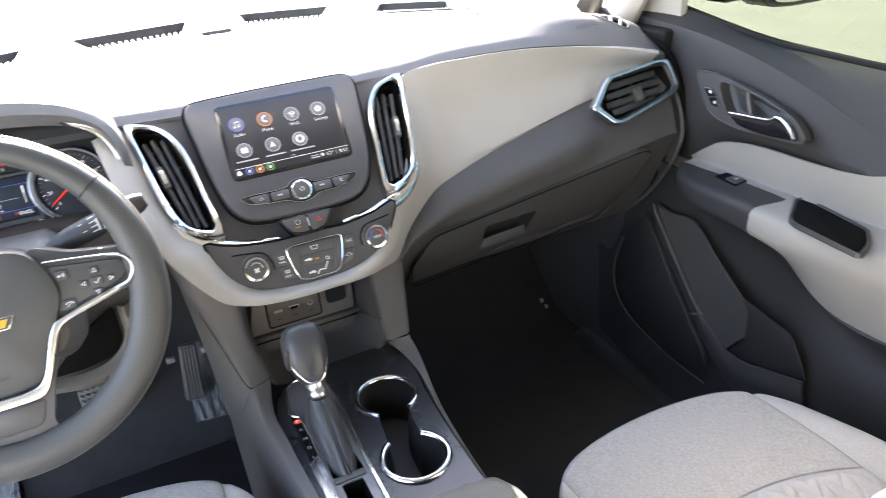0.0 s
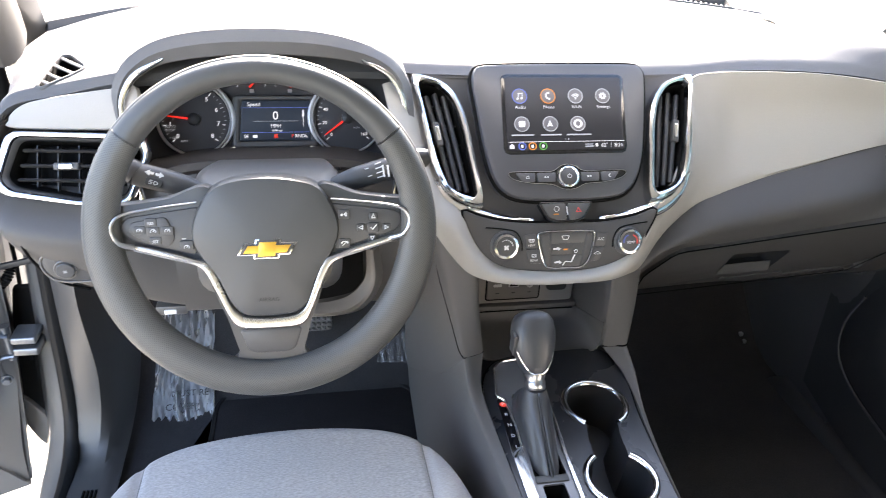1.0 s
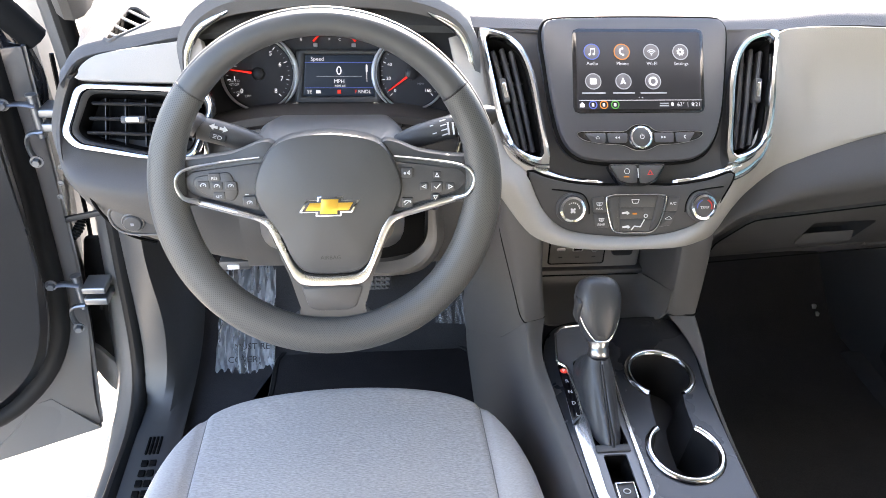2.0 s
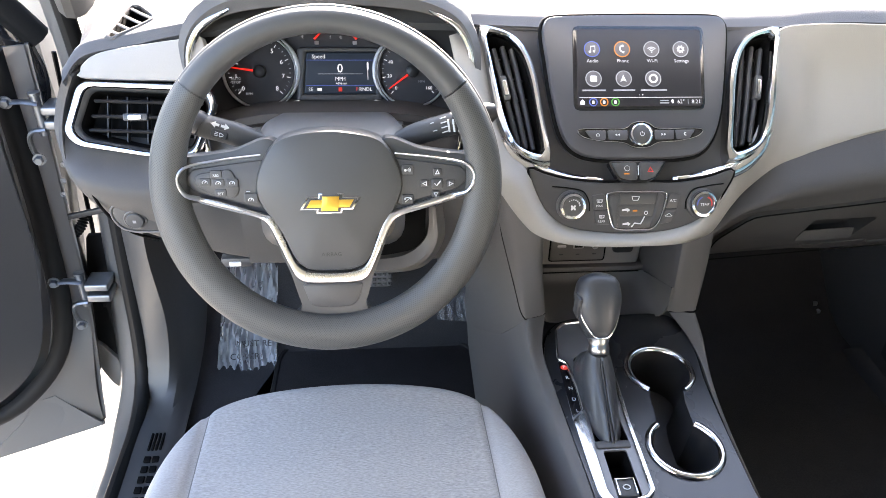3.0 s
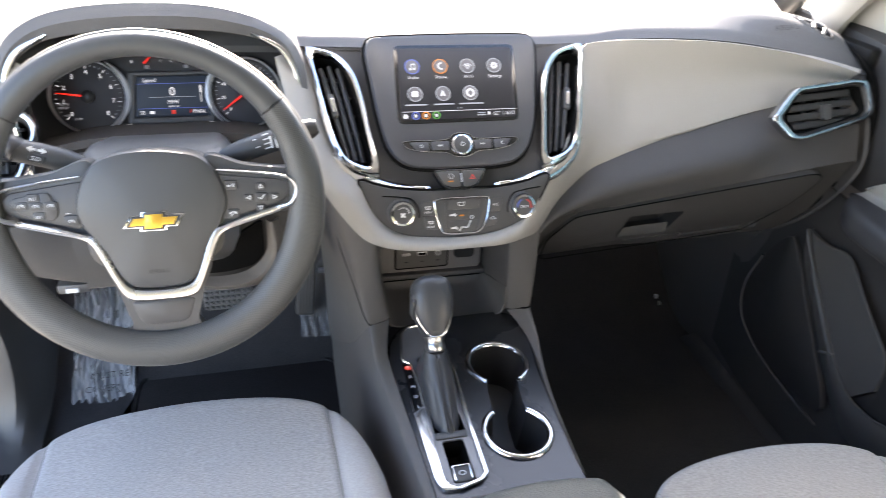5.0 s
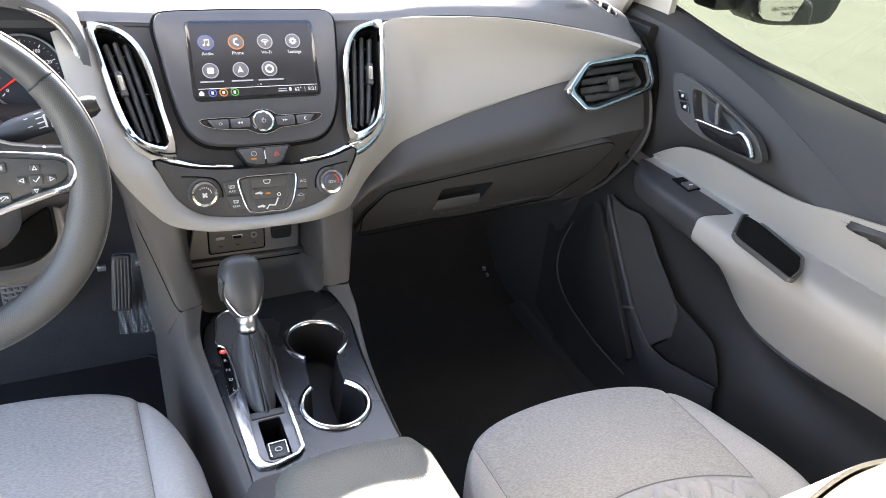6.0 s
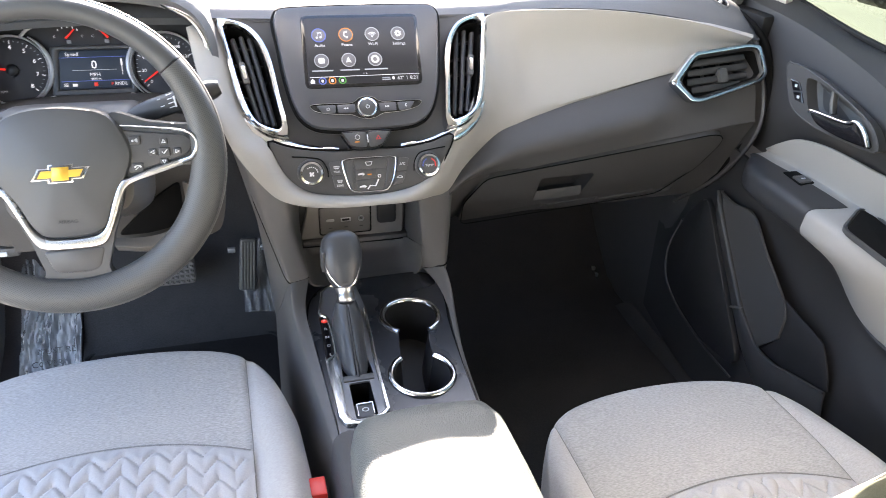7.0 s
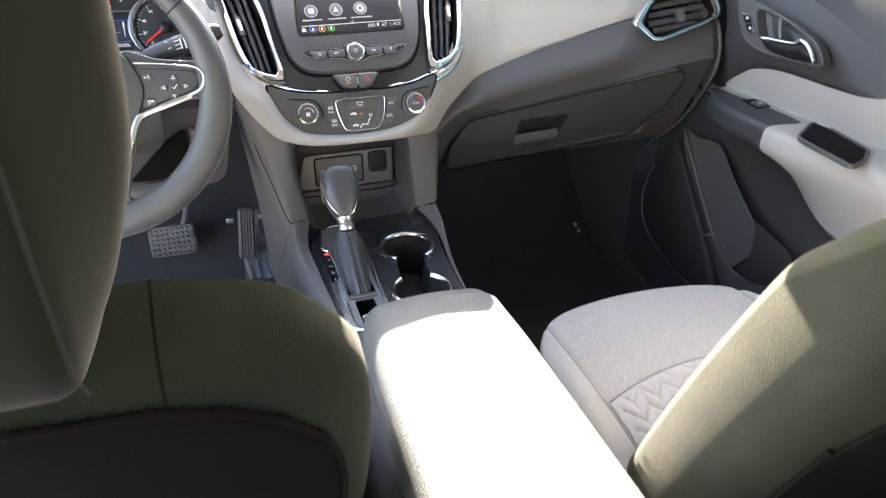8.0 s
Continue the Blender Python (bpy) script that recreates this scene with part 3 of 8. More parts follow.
# ---- dashboard ----
dash = thing("dashboard", "two-tone dashboard in charcoal and cream with chrome trims", "dashboard", (0, 0.1, 0.84))
lip0 = [(-0.695, 0.045, 1.155), (-0.675, 0.07, 1.178), (-0.62, 0.083, 1.187), (-0.55, 0.092, 1.199), (-0.40, 0.12, 1.205), (-0.22, 0.125, 1.203), (0, 0.112, 1.20), (0.21, 0.13, 1.199), (0.30, 0.131, 1.206), (0.40, 0.129, 1.205), (0.48, 0.124, 1.20), (0.565, 0.115, 1.189), (0.62, 0.096, 1.180), (0.668, 0.076, 1.170), (0.691, 0.066, 1.155)]
roll = [min(1, max(0, (p[0] - 0.36) / 0.20)) for p in lip0]
turn = [min(1, max(0, (-p[0] - 0.42) / 0.12)) for p in lip0]
lip1 = [(x * 1.002, y + 0.022 - 0.016 * f, z + 0.012 - 0.006 * f + 0.004 * g) for (x, y, z), f, g in zip(lip0, turn, roll)]
lip2 = [(x * 1.003, y + 0.07 - 0.056 * f - 0.006 * g, z + 0.019 - 0.008 * f + 0.022 * g) for (x, y, z), f, g in zip(lip0, turn, roll)]
lip3 = [(x * 1.004, y + 0.12 - 0.05 * f, z + 0.021 - 0.009 * f + 0.022 * g) for (x, y, z), f, g in zip(lip0, turn, roll)]
mid = [(-0.715, 0.25, 1.192), (-0.55, 0.40, 1.210), (-0.30, 0.46, 1.219), (0, 0.48, 1.22), (0.30, 0.46, 1.219), (0.55, 0.40, 1.216), (0.715, 0.25, 1.204)]
step = [(-0.72, 0.40, 1.19), (-0.64, 0.49, 1.200), (-0.50, 0.62, 1.205), (-0.27, 0.72, 1.207), (0, 0.755, 1.207), (0.27, 0.72, 1.207), (0.50, 0.63, 1.205), (0.64, 0.50, 1.200), (0.72, 0.40, 1.19)]
top_pad = part("top_pad", sheet(weave([lip0, lip1, lip2, lip3, mid, step], 160, 9), 0.012, True), TOP, dash, "grained charcoal dash top lit by the sun")
TOPF = Face((0, 0.85, 1.2115), (0, 1, 0.02))
step2 = [tuple(TOPF.at(x, y + 0.006 - 0.85)) for x, y, z in step]
base = [(-0.735, 0.48, 1.20), (-0.62, 0.79, 1.215), (-0.36, 0.97, 1.22), (0, 1.03, 1.222), (0.36, 0.97, 1.22), (0.62, 0.79, 1.215), (0.735, 0.48, 1.20)]
part("step_face", sheet(across([step, step2], 80, 3), 0.008, True), DARK, dash)
DEFROST = []
for near0, near1, far1, far0 in (((-0.545, 0.665), (-0.343, 0.765), (-0.333, 0.895), (-0.50, 0.82)), ((-0.20, 0.775), (-0.011, 0.800), (0.022, 0.955), (-0.232, 0.925)),
                                 ((0.130, 0.800), (0.287, 0.745), (0.350, 0.875), (0.145, 0.950)), ((0.40, 0.695), (0.545, 0.60), (0.585, 0.70), (0.455, 0.80))):
    q = [V(*p) - V(0, 0.85) for p in (near0, near1, far1, far0)]
    hole_q = rounded(q, 0.010, 4)
    DEFROST.append(hole_q)
    v = thing("defroster_vent", "dark slotted defroster grille in the dash top", "air vent", tuple(TOPF.at(*q[0])), "defroster grilles")
    part("recess", loft([TOPF.ring(hole_q, -0.001), TOPF.ring(inset(hole_q, 0.004), -0.030)], (False, True)), BLACK, v, "dark recessed floor")
    part("frame", trim(TOPF, inset(hole_q, -0.003), hole_q, 0.001, -0.006, 0.0006), TOP, v)
    for k in range(16):
        f = (k + 0.5) / 16
        n0, n1 = q[0] + (q[1] - q[0]) * (f - 0.008), q[0] + (q[1] - q[0]) * (f + 0.008)
        e0, e1 = q[3] + (q[2] - q[3]) * (f - 0.008), q[3] + (q[2] - q[3]) * (f + 0.008)
        part("slat", plate(TOPF, [n0 + (e0 - n0) * 0.03, n1 + (e1 - n1) * 0.03, n1 + (e1 - n1) * 0.42, n0 + (e0 - n0) * 0.42], 0.014, 0.0005, -0.004), HARD, v)
rim_f = [(p[0], p[1] - 0.85) for p in spline([q_[:2] for q_ in step2], 60)]
rim_b = [(p[0], p[1] - 0.85) for p in spline([q_[:2] for q_ in base], 60)]
part("defroster_panel", holed(TOPF, rim_f + rim_b[::-1], DEFROST, 0.012, 0.0), TOP, dash, "pale defroster panel under the windscreen")
sensor = Face((0.058, 0.80, 1.2115), (0, 1, 0.02))
part("sun_sensor", plate(sensor, rounded([(-0.034, -0.045), (0.032, -0.045), (0.036, 0.045), (-0.030, 0.045)], 0.012), 0.01, 0.003, 0.004), HARD, dash)

# cream panel: down the driver's side of the stack, round under it, and over to the passenger's door
inner = [(-0.199, 0.119, 1.199), (-0.190, 0.097, 1.173), (-0.182, 0.059, 1.126), (-0.1755, 0.037, 1.10), (-0.160, 0.013, 1.072), (-0.142, -0.012, 1.058), (-0.131, -0.023, 1.034), (-0.1157, -0.032, 1.011), (-0.0895, -0.039, 0.993), (-0.0446, -0.042, 0.986), (0.0065, -0.042, 0.984), (0.0533, -0.041, 0.989), (0.0903, -0.035, 1.004), (0.1114, -0.025, 1.028), (0.1244, -0.013, 1.055), (0.1515, 0.009, 1.067), (0.1737, 0.029, 1.09), (0.1938, 0.058, 1.126), (0.2062, 0.089, 1.162), (0.212, 0.120, 1.196), (0.266, 0.125, 1.205), (0.395, 0.124, 1.204), (0.48, 0.119, 1.198), (0.565, 0.110, 1.187), (0.62, 0.09, 1.178), (0.672, 0.062, 1.166)]
outer = [(-0.235, 0.085, 1.20), (-0.228, 0.045, 1.165), (-0.220, 0.010, 1.13), (-0.206, -0.013, 1.104), (-0.1915, -0.028, 1.065), (-0.177, -0.037, 1.041), (-0.152, -0.050, 1.009), (-0.13, -0.057, 0.991), (-0.093, -0.061, 0.980), (-0.045, -0.063, 0.976), (0, -0.062, 0.975), (0.05, -0.058, 0.974), (0.09, -0.038, 0.970), (0.126, -0.005, 0.962), (0.155, 0.018, 0.985), (0.183, 0.035, 1.005), (0.221, 0.045, 1.034), (0.26, 0.055, 1.046), (0.31, 0.066, 1.057), (0.36, 0.075, 1.067), (0.404, 0.08, 1.075), (0.46, 0.085, 1.087), (0.517, 0.091, 1.098), (0.58, 0.094, 1.11), (0.64, 0.090, 1.125), (0.685, 0.078, 1.14)]
N = len(inner)
half = []
for i in range(N):
    a, b = V(*inner[i]), V(*outer[i])
    push = -0.010 if i < 14 else -0.010 + 0.022 * min(1, (i - 14) / 5)
    half.append((a + b) / 2 + V(0, push, -0.003 if i > 16 else 0.004))
rows = []
for k in range(N):
    rows.append([V(*inner[k]), half[k], V(*outer[k]), V(*outer[k]) + V(0, 0.012, -0.004)])
# rows run across the band, and are joined smoothly along it
grid = across([[r[j] for r in rows] for j in range(4)], 150, 18)
part("cream_panel", sheet(grid, 0.006), CREAM, dash, "smooth cream soft-touch panel")

# dark pad under the cream on the passenger's side
up = [V(*p) + V(0, 0.004, -0.002) for p in outer[13:]]
gbtop = spline([(0.135, 0.045, 0.925), (0.165, 0.036, 0.952), (0.194, 0.028, 0.968), (0.306, 0.028, 0.979), (0.45, 0.026, 0.999), (0.624, 0.020, 1.026), (0.685, 0.020, 1.032)], len(up))
bulge = [(a + b) / 2 + V(0, (-0.020 - 0.012 * min(1, i / 6)) * (1 - 0.75 * min(1, max(0, (a[0] - 0.47) / 0.08))), 0.006) for i, (a, b) in enumerate(zip(up, gbtop))]
part("dark_pad", sheet(across([up, bulge, gbtop], 90, 22), 0.006), DARK, dash, "padded charcoal band")
# rounded passenger end of the dash
end_rows = [[(0.672, 0.070, 1.166), (0.690, 0.074, 1.14), (0.696, 0.034, 1.077), (0.690, 0.020, 1.008), (0.685, 0.085, 0.90), (0.675, 0.19, 0.80)],
            [(0.698, 0.085, 1.160), (0.706, 0.090, 1.135), (0.708, 0.052, 1.077), (0.704, 0.040, 1.008), (0.70, 0.10, 0.90), (0.69, 0.20, 0.80)],
            [(0.70, 0.20, 1.17), (0.71, 0.18, 1.13), (0.71, 0.16, 1.077), (0.71, 0.16, 1.0), (0.70, 0.18, 0.90), (0.69, 0.25, 0.80)]]
part("end_cap", sheet(across(end_rows, 30, 10), 0.005), DARK, dash)
part("end_gap", sweep(spline([(0.6785, 0.128, 1.2015), (0.6860, 0.104, 1.1890), (0.693, 0.083, 1.176), (0.709, 0.070, 1.150), (0.7145, 0.048, 1.10), (0.715, 0.036, 1.05), (0.713, 0.048, 1.0), (0.706, 0.085, 0.93), (0.70, 0.13, 0.86)], 40), np.concatenate([np.linspace(0.0015, 0.007, 10), np.full(30, 0.007)]), up=(1, 0, 0)), VOID, dash, "black gap beside the door")
# lower dash with the glove box
GB = Face((0.40, 0.027, 0.988), (0, -0.54, 0.84), (1, 0, 0.07))
lower = [[(0.135, 0.045, 0.925), (0.194, 0.028, 0.968), (0.306, 0.028, 0.979), (0.624, 0.020, 1.026), (0.69, 0.020, 1.032)],
         [(0.145, 0.10, 0.86), (0.21, 0.085, 0.89), (0.306, 0.083, 0.895), (0.624, 0.083, 0.915), (0.688, 0.085, 0.905)],
         [(0.15, 0.16, 0.82), (0.21, 0.125, 0.842), (0.306, 0.122, 0.840), (0.62, 0.128, 0.842), (0.685, 0.13, 0.85)],
         [(0.15, 0.40, 0.80), (0.21, 0.38, 0.81), (0.306, 0.38, 0.81), (0.60, 0.38, 0.81), (0.685, 0.38, 0.82)]]
low_g = np.ascontiguousarray(across(lower, 60, 40, False) + V(0, 0.004, 0))
for p in low_g.reshape(-1, 3):
    a, b = np.dot(p - GB.o, GB.u), np.dot(p - GB.o, GB.v)
    if -0.19 < a < 0.20 and -0.15 < b < -0.025:
        p -= GB.n * 0.035
part("lower_panel", sheet(low_g, 0.006), DARK, dash)
glove = thing("glove_box", "closed dark glove box door with a recessed pull", "glove box", tuple(GB.o))
door_loop = rounded([(-0.197, -0.019), (0.205, 0.017), (0.230, 0.006), (0.234, -0.02), (0.225, -0.085), (0.180, -0.163), (-0.212, -0.163), (-0.222, -0.09)], 0.013, 6)
hole = rounded([(-0.088, -0.112), (0.002, -0.116), (0.008, -0.050), (-0.095, -0.042)], 0.008, 4)
lid_ = part("lid", holed(GB, door_loop, [hole], 0.012, 0.0045), DARK, glove)
for vv in lid_.data.vertices:
    drop = float(np.dot(V(*vv.co) - V(*GB.o), GB.v))
    if drop < -0.10:
        vv.co += Vector((0, 0.3 * (-0.10 - drop), -0.06 * (-0.10 - drop)))
cup = [GB.ring(hole, 0.0045), GB.ring(hole, -0.020), GB.ring(inset(hole, 0.012), -0.026)]
# cup in black rather than the lid's charcoal, to deepen its shadow
part("pull_recess", loft(cup, (False, True)), BLACK, glove)
part("pull_lip", sheet([[GB.at(-0.0885, -0.1135, 0.0046), GB.at(-0.04, -0.1160, 0.0046), GB.at(0.0020, -0.1170, 0.0046)], [GB.at(-0.0890, -0.1080, 0.0030), GB.at(-0.040, -0.1100, 0.0026), GB.at(0.0028, -0.1110, 0.0030)], [GB.at(-0.0890, -0.1000, -0.005), GB.at(-0.040, -0.1015, -0.006), GB.at(0.0035, -0.1020, -0.005)]], 0.002), HARD, glove, "lighter satin pull edge")
part("gap", sweep(GB.ring(resample(inset(door_loop, -0.0010), 90, True), 0.0036), 0.0011, closed=True, up=tuple(GB.n)), VOID, glove)

# speaker grilles at the dash corners
PAD = BVHTree.FromPolygons([v.co for v in top_pad.data.vertices], [p.vertices for p in top_pad.data.polygons])
mark = text(Face((0.585, 0.150, 1.20), (0.12, 1, 0)), "AIRBAG", 0, 0, 0.013, BLACK, dash, 0.0)
for vv in mark.data.vertices:
    vv.co.z = PAD.ray_cast(Vector((vv.co.x, vv.co.y, 1.4)), Vector((0, 0, -1)))[0].z + 0.0008


def cut_through(ob, loop):
    """Cuts an upright opening with a convex outline through a sheet."""
    bm = bmesh.new()
    bm.from_mesh(ob.data)
    mid_ = sum((Vector(p) for p in loop), Vector()) / len(loop)
    reach = max((Vector(p) - mid_).xy.length for p in loop) + 0.02
    near = [f for f in bm.faces if (f.calc_center_median() - mid_).xy.length < reach]
    sides = []
    for k, p in enumerate(loop):
        p, q = Vector(p), Vector(loop[(k + 1) % len(loop)])
        out = Vector((q.y - p.y, p.x - q.x, 0))
        if out.length < 1e-6:
            continue
        out = out.normalized() * (-1 if out.dot(mid_ - p) > 0 else 1)
        sides.append((p, out))
        geo = list({e for f in near for e in f.edges}) + list({v for f in near for v in f.verts}) + near
        done = bmesh.ops.bisect_plane(bm, geom=geo, dist=1e-6, plane_co=p, plane_no=out)
        near = [g for g in done["geom"] if isinstance(g, bmesh.types.BMFace)]
    bmesh.ops.delete(bm, geom=[f for f in near if all((f.calc_center_median() - p).dot(n) < 0 for p, n in sides)], context="FACES")
    bm.to_mesh(ob.data)
    bm.free()


for s in (-1, 1):
    sg = Face((-0.633, 0.153, 1.199) if s < 0 else (0.642, 0.188, 1.199), (0, 1, 0))
    sp = thing("dash_corner_grille", "triangular slotted grille at the corner of the dash top", "air vent", tuple(sg.o), "corner grilles")
    tri = rounded([(-s * p, q) for p, q in ((-0.016, -0.060), (-0.019, -0.026), (-0.022, 0.039), (-0.019, 0.067), (-0.008, 0.062), (0.022, 0.005), (0.025, -0.010), (0.014, -0.033), (-0.002, -0.057), (-0.011, -0.064))], 0.006, 4)
    cut_through(top_pad, sg.ring(tri, 0.0))
    part("surround", trim(sg, inset(tri, -0.0030), tri, 0.0016, -0.006, 0.0012), TOP, sp)
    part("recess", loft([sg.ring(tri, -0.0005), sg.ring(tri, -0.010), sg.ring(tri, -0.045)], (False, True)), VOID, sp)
    for (p0, q0), (p1, q1) in (((-0.017, -0.038), (-0.004, -0.054)), ((-0.022, -0.001), (0.006, -0.040)), ((-0.0225, 0.033), (0.018, -0.023)), ((-0.0185, 0.060), (0.0215, 0.002))):
        part("slat", sweep([sg.at(-s * (p0 + (p1 - p0) * k / 6), q0 + (q1 - q0) * k / 6, -0.0010) for k in range(7)], 0.0026, 0.0014, 6, up=tuple(sg.n)), PEDALG, sp)
    for ob in sp.children:
        for vv in ob.data.vertices:
            on = PAD.ray_cast(Vector((vv.co.x, vv.co.y, 1.4)), Vector((0, 0, -1)))[0]
            if on is not None:
                vv.co.z += on.z - sg.o[2]

# ---- driver's end of the dash ----
LV = Face((0, 0.04, 1.10), (0, 0.41, 0.91))
left_rows = [[(-0.690, 0.055, 1.160), (-0.672, 0.075, 1.178), (-0.62, 0.085, 1.189), (-0.55, 0.092, 1.20), (-0.543, 0.095, 1.203)],
             [(-0.705, 0.056, 1.13), (-0.688, 0.095, 1.145), (-0.62, 0.105, 1.145), (-0.55, 0.105, 1.145), (-0.543, 0.105, 1.145)],
             [(-0.713, 0.047, 1.10), (-0.700, 0.075, 1.10), (-0.62, 0.09, 1.10), (-0.55, 0.09, 1.10), (-0.543, 0.09, 1.10)],
             [(-0.712, 0.032, 1.075), (-0.69, 0.035, 1.068), (-0.62, 0.03, 1.062), (-0.55, 0.03, 1.060), (-0.543, 0.05, 1.06)],
             [(-0.708, 0.022, 1.055), (-0.685, 0.004, 1.052), (-0.62, -0.002, 1.046), (-0.55, 0.004, 1.044), (-0.543, 0.035, 1.044)],
             [(-0.700, 0.018, 1.035), (-0.68, 0.002, 1.03), (-0.62, -0.008, 1.025), (-0.55, -0.006, 1.02), (-0.50, 0.02, 1.02)],
             [(-0.682, 0.025, 1.00), (-0.66, 0.016, 0.995), (-0.60, 0.006, 0.985), (-0.55, 0.004, 0.98), (-0.50, 0.012, 0.98)],
             [(-0.655, 0.04, 0.965), (-0.635, 0.034, 0.955), (-0.59, 0.03, 0.94), (-0.54, 0.03, 0.925), (-0.50, 0.03, 0.92)],
             [(-0.63, 0.07, 0.945), (-0.60, 0.06, 0.93), (-0.57, 0.06, 0.915), (-0.53, 0.06, 0.90), (-0.50, 0.06, 0.89)]]
# the lighter grey stands in for light from the open door on charcoal
part("driver_end_panel", sheet(across(left_rows, 40, 50), 0.006), KNEE, dash)
edge = [[r[0] for r in left_rows], [(r[0][0] + 0.012, r[0][1] + 0.14, r[0][2]) for r in left_rows]]
part("driver_end_cap", sheet(across(edge, 40, 4), 0.004), KNEE, dash)
knee = [[(-0.505, 0.02, 1.03), (-0.38, 0.03, 1.03), (-0.25, 0.02, 1.03), (-0.205, 0.012, 1.03)],
        [(-0.505, 0.010, 0.98), (-0.38, 0.012, 0.98), (-0.25, 0.01, 0.98), (-0.207, 0.008, 0.98)],
        [(-0.505, 0.030, 0.92), (-0.38, 0.030, 0.92), (-0.25, 0.03, 0.92), (-0.216, 0.028, 0.925)],
        [(-0.505, 0.060, 0.89), (-0.38, 0.060, 0.89), (-0.25, 0.06, 0.89), (-0.225, 0.06, 0.90)],
        [(-0.505, 0.25, 0.87), (-0.38, 0.25, 0.87), (-0.25, 0.25, 0.87), (-0.22, 0.25, 0.88)]]
part("knee_panel", sheet(across(knee, 40, 30), 0.006), KNEE, dash, "warm grey knee panel")
# the knee panel is not cut; a black plate shows the opening's shade
op = Face((0, 0.008, 0.95), (0, 0.0, 1))
opl = rounded([(-0.362, -0.022), (-0.300, 0.036), (-0.268, 0.056), (-0.268, 0.004), (-0.282, -0.014), (-0.320, -0.022)], 0.010, 4)
part("column_opening", plate(op, opl, 0.006, 0.001, 0.004), VOID, dash, "black plate for the shaded opening beside the column")
part("opening_ledge", sheet(across([[(-0.366, 0.004, 0.926), (-0.325, 0.002, 0.924), (-0.290, 0.002, 0.932), (-0.266, 0.004, 0.958), (-0.264, 0.006, 1.004)], [(-0.366, -0.006, 0.918), (-0.322, -0.010, 0.912), (-0.278, -0.010, 0.922), (-0.254, -0.008, 0.955), (-0.256, -0.002, 1.004)], [(-0.366, 0.012, 0.900), (-0.320, 0.012, 0.894), (-0.268, 0.012, 0.904), (-0.242, 0.010, 0.950), (-0.246, 0.010, 1.004)]], 30, 10), 0.003), TRIMG, dash, "smooth grey ledge of the opening")
part("end_seam", sweep(spline([(-0.679, 0.004, 1.044), (-0.676, 0.003, 1.030), (-0.671, 0.006, 1.008), (-0.660, 0.014, 0.981), (-0.645, 0.026, 0.958), (-0.622, 0.042, 0.938)], 24), 0.0018, up=(0, 1, 0)), VOID, dash)
part("bonnet_latch", box(-0.548, -0.504, 0.046, 0.09, 0.886, 0.902, 0.005), HARD, dash)
part("latch_mark", box(-0.536, -0.520, 0.0438, 0.047, 0.890, 0.897, 0.001), SILKW, dash)
cl = spline([(-0.680, 0.066), (-0.674, 0.077), (-0.655, 0.088), (-0.612, 0.0965), (-0.555, 0.1045), (-0.535, 0.105), (-0.535, 0.058), (-0.57, 0.055), (-0.674, 0.058)], 60, True)
part("cream_insert", plate(LV, cl, 0.02, 0.003, 0.006), CREAM, dash, "cream insert above the driver's vent")


def louvre_vent(name, label, fr, ring_o, ring_i, slats, tabpos, tabsize, vanes, parent_at, depth=0.03, upright=False, blade=0.0022, inlay=True, c0=0.004, band=1.0):
    """An air vent: chrome frame, dark throat, slats with a chrome tab, and vanes behind."""
    v = thing(name, label, "air vent", parent_at, "dashboard vents")
    ring_m = np.array(ring_o) + (np.array(ring_i) - np.array(ring_o)) * band
    part("chrome_frame", trim(fr, ring_o, ring_m, 0.010 if upright or not band < 1 else 0.005, -0.012, c0), CHROME, v, "bright chrome frame")
    if band < 1:
        part("inner_bezel", loft([fr.ring(ring_m, c0 + 0.001), fr.ring(ring_m + (np.array(ring_i) - ring_m) * 0.6, c0 - 0.003), fr.ring(ring_i, c0 - 0.010)], (False, False)), HARD, v, "dark bevelled inner edge")
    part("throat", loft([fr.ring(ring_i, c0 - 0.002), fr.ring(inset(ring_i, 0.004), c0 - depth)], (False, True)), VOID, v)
    for a, b in slats:
        pth = np.array([fr.at(a[0], a[1], c0 - 0.012), fr.at((a[0] + b[0]) / 2, (a[1] + b[1]) / 2, c0 - 0.010), fr.at(b[0], b[1], c0 - 0.012)])
        part("slat", sweep(spline(pth, 8), blade, 0.007 if inlay else 0.003, 8, up=tuple(fr.n)), BLACK if upright else LOWPANEL, v)
    for a, b in vanes:
        part("vane", sweep([fr.at(a[0], a[1], c0 - 0.020), fr.at(b[0], b[1], c0 - 0.020)], 0.0012, 0.006, 6, up=tuple(fr.n)), BLACK, v)
    tx, ty, ta = tabpos
    w, h = tabsize
    ct, st = math.cos(ta), math.sin(ta)
    lp = rounded([(-w, -h), (w, -h), (w, h), (-w, h)], min(w, h) * 0.6, 4)
    lp = np.array([(tx + p[0] * ct - p[1] * st, ty + p[0] * st + p[1] * ct) for p in lp])
    part("tab", plate(fr, lp, 0.014, 0.002, c0 + 0.001), HARD, v)
    if inlay:
        part("tab_inlay", plate(fr, np.array([(tx + (p[0] - tx) * 0.55, ty + (p[1] - ty) * 0.62) for p in lp]), 0.002, 0.0005, c0 + 0.0022), CHROME, v)
    return v


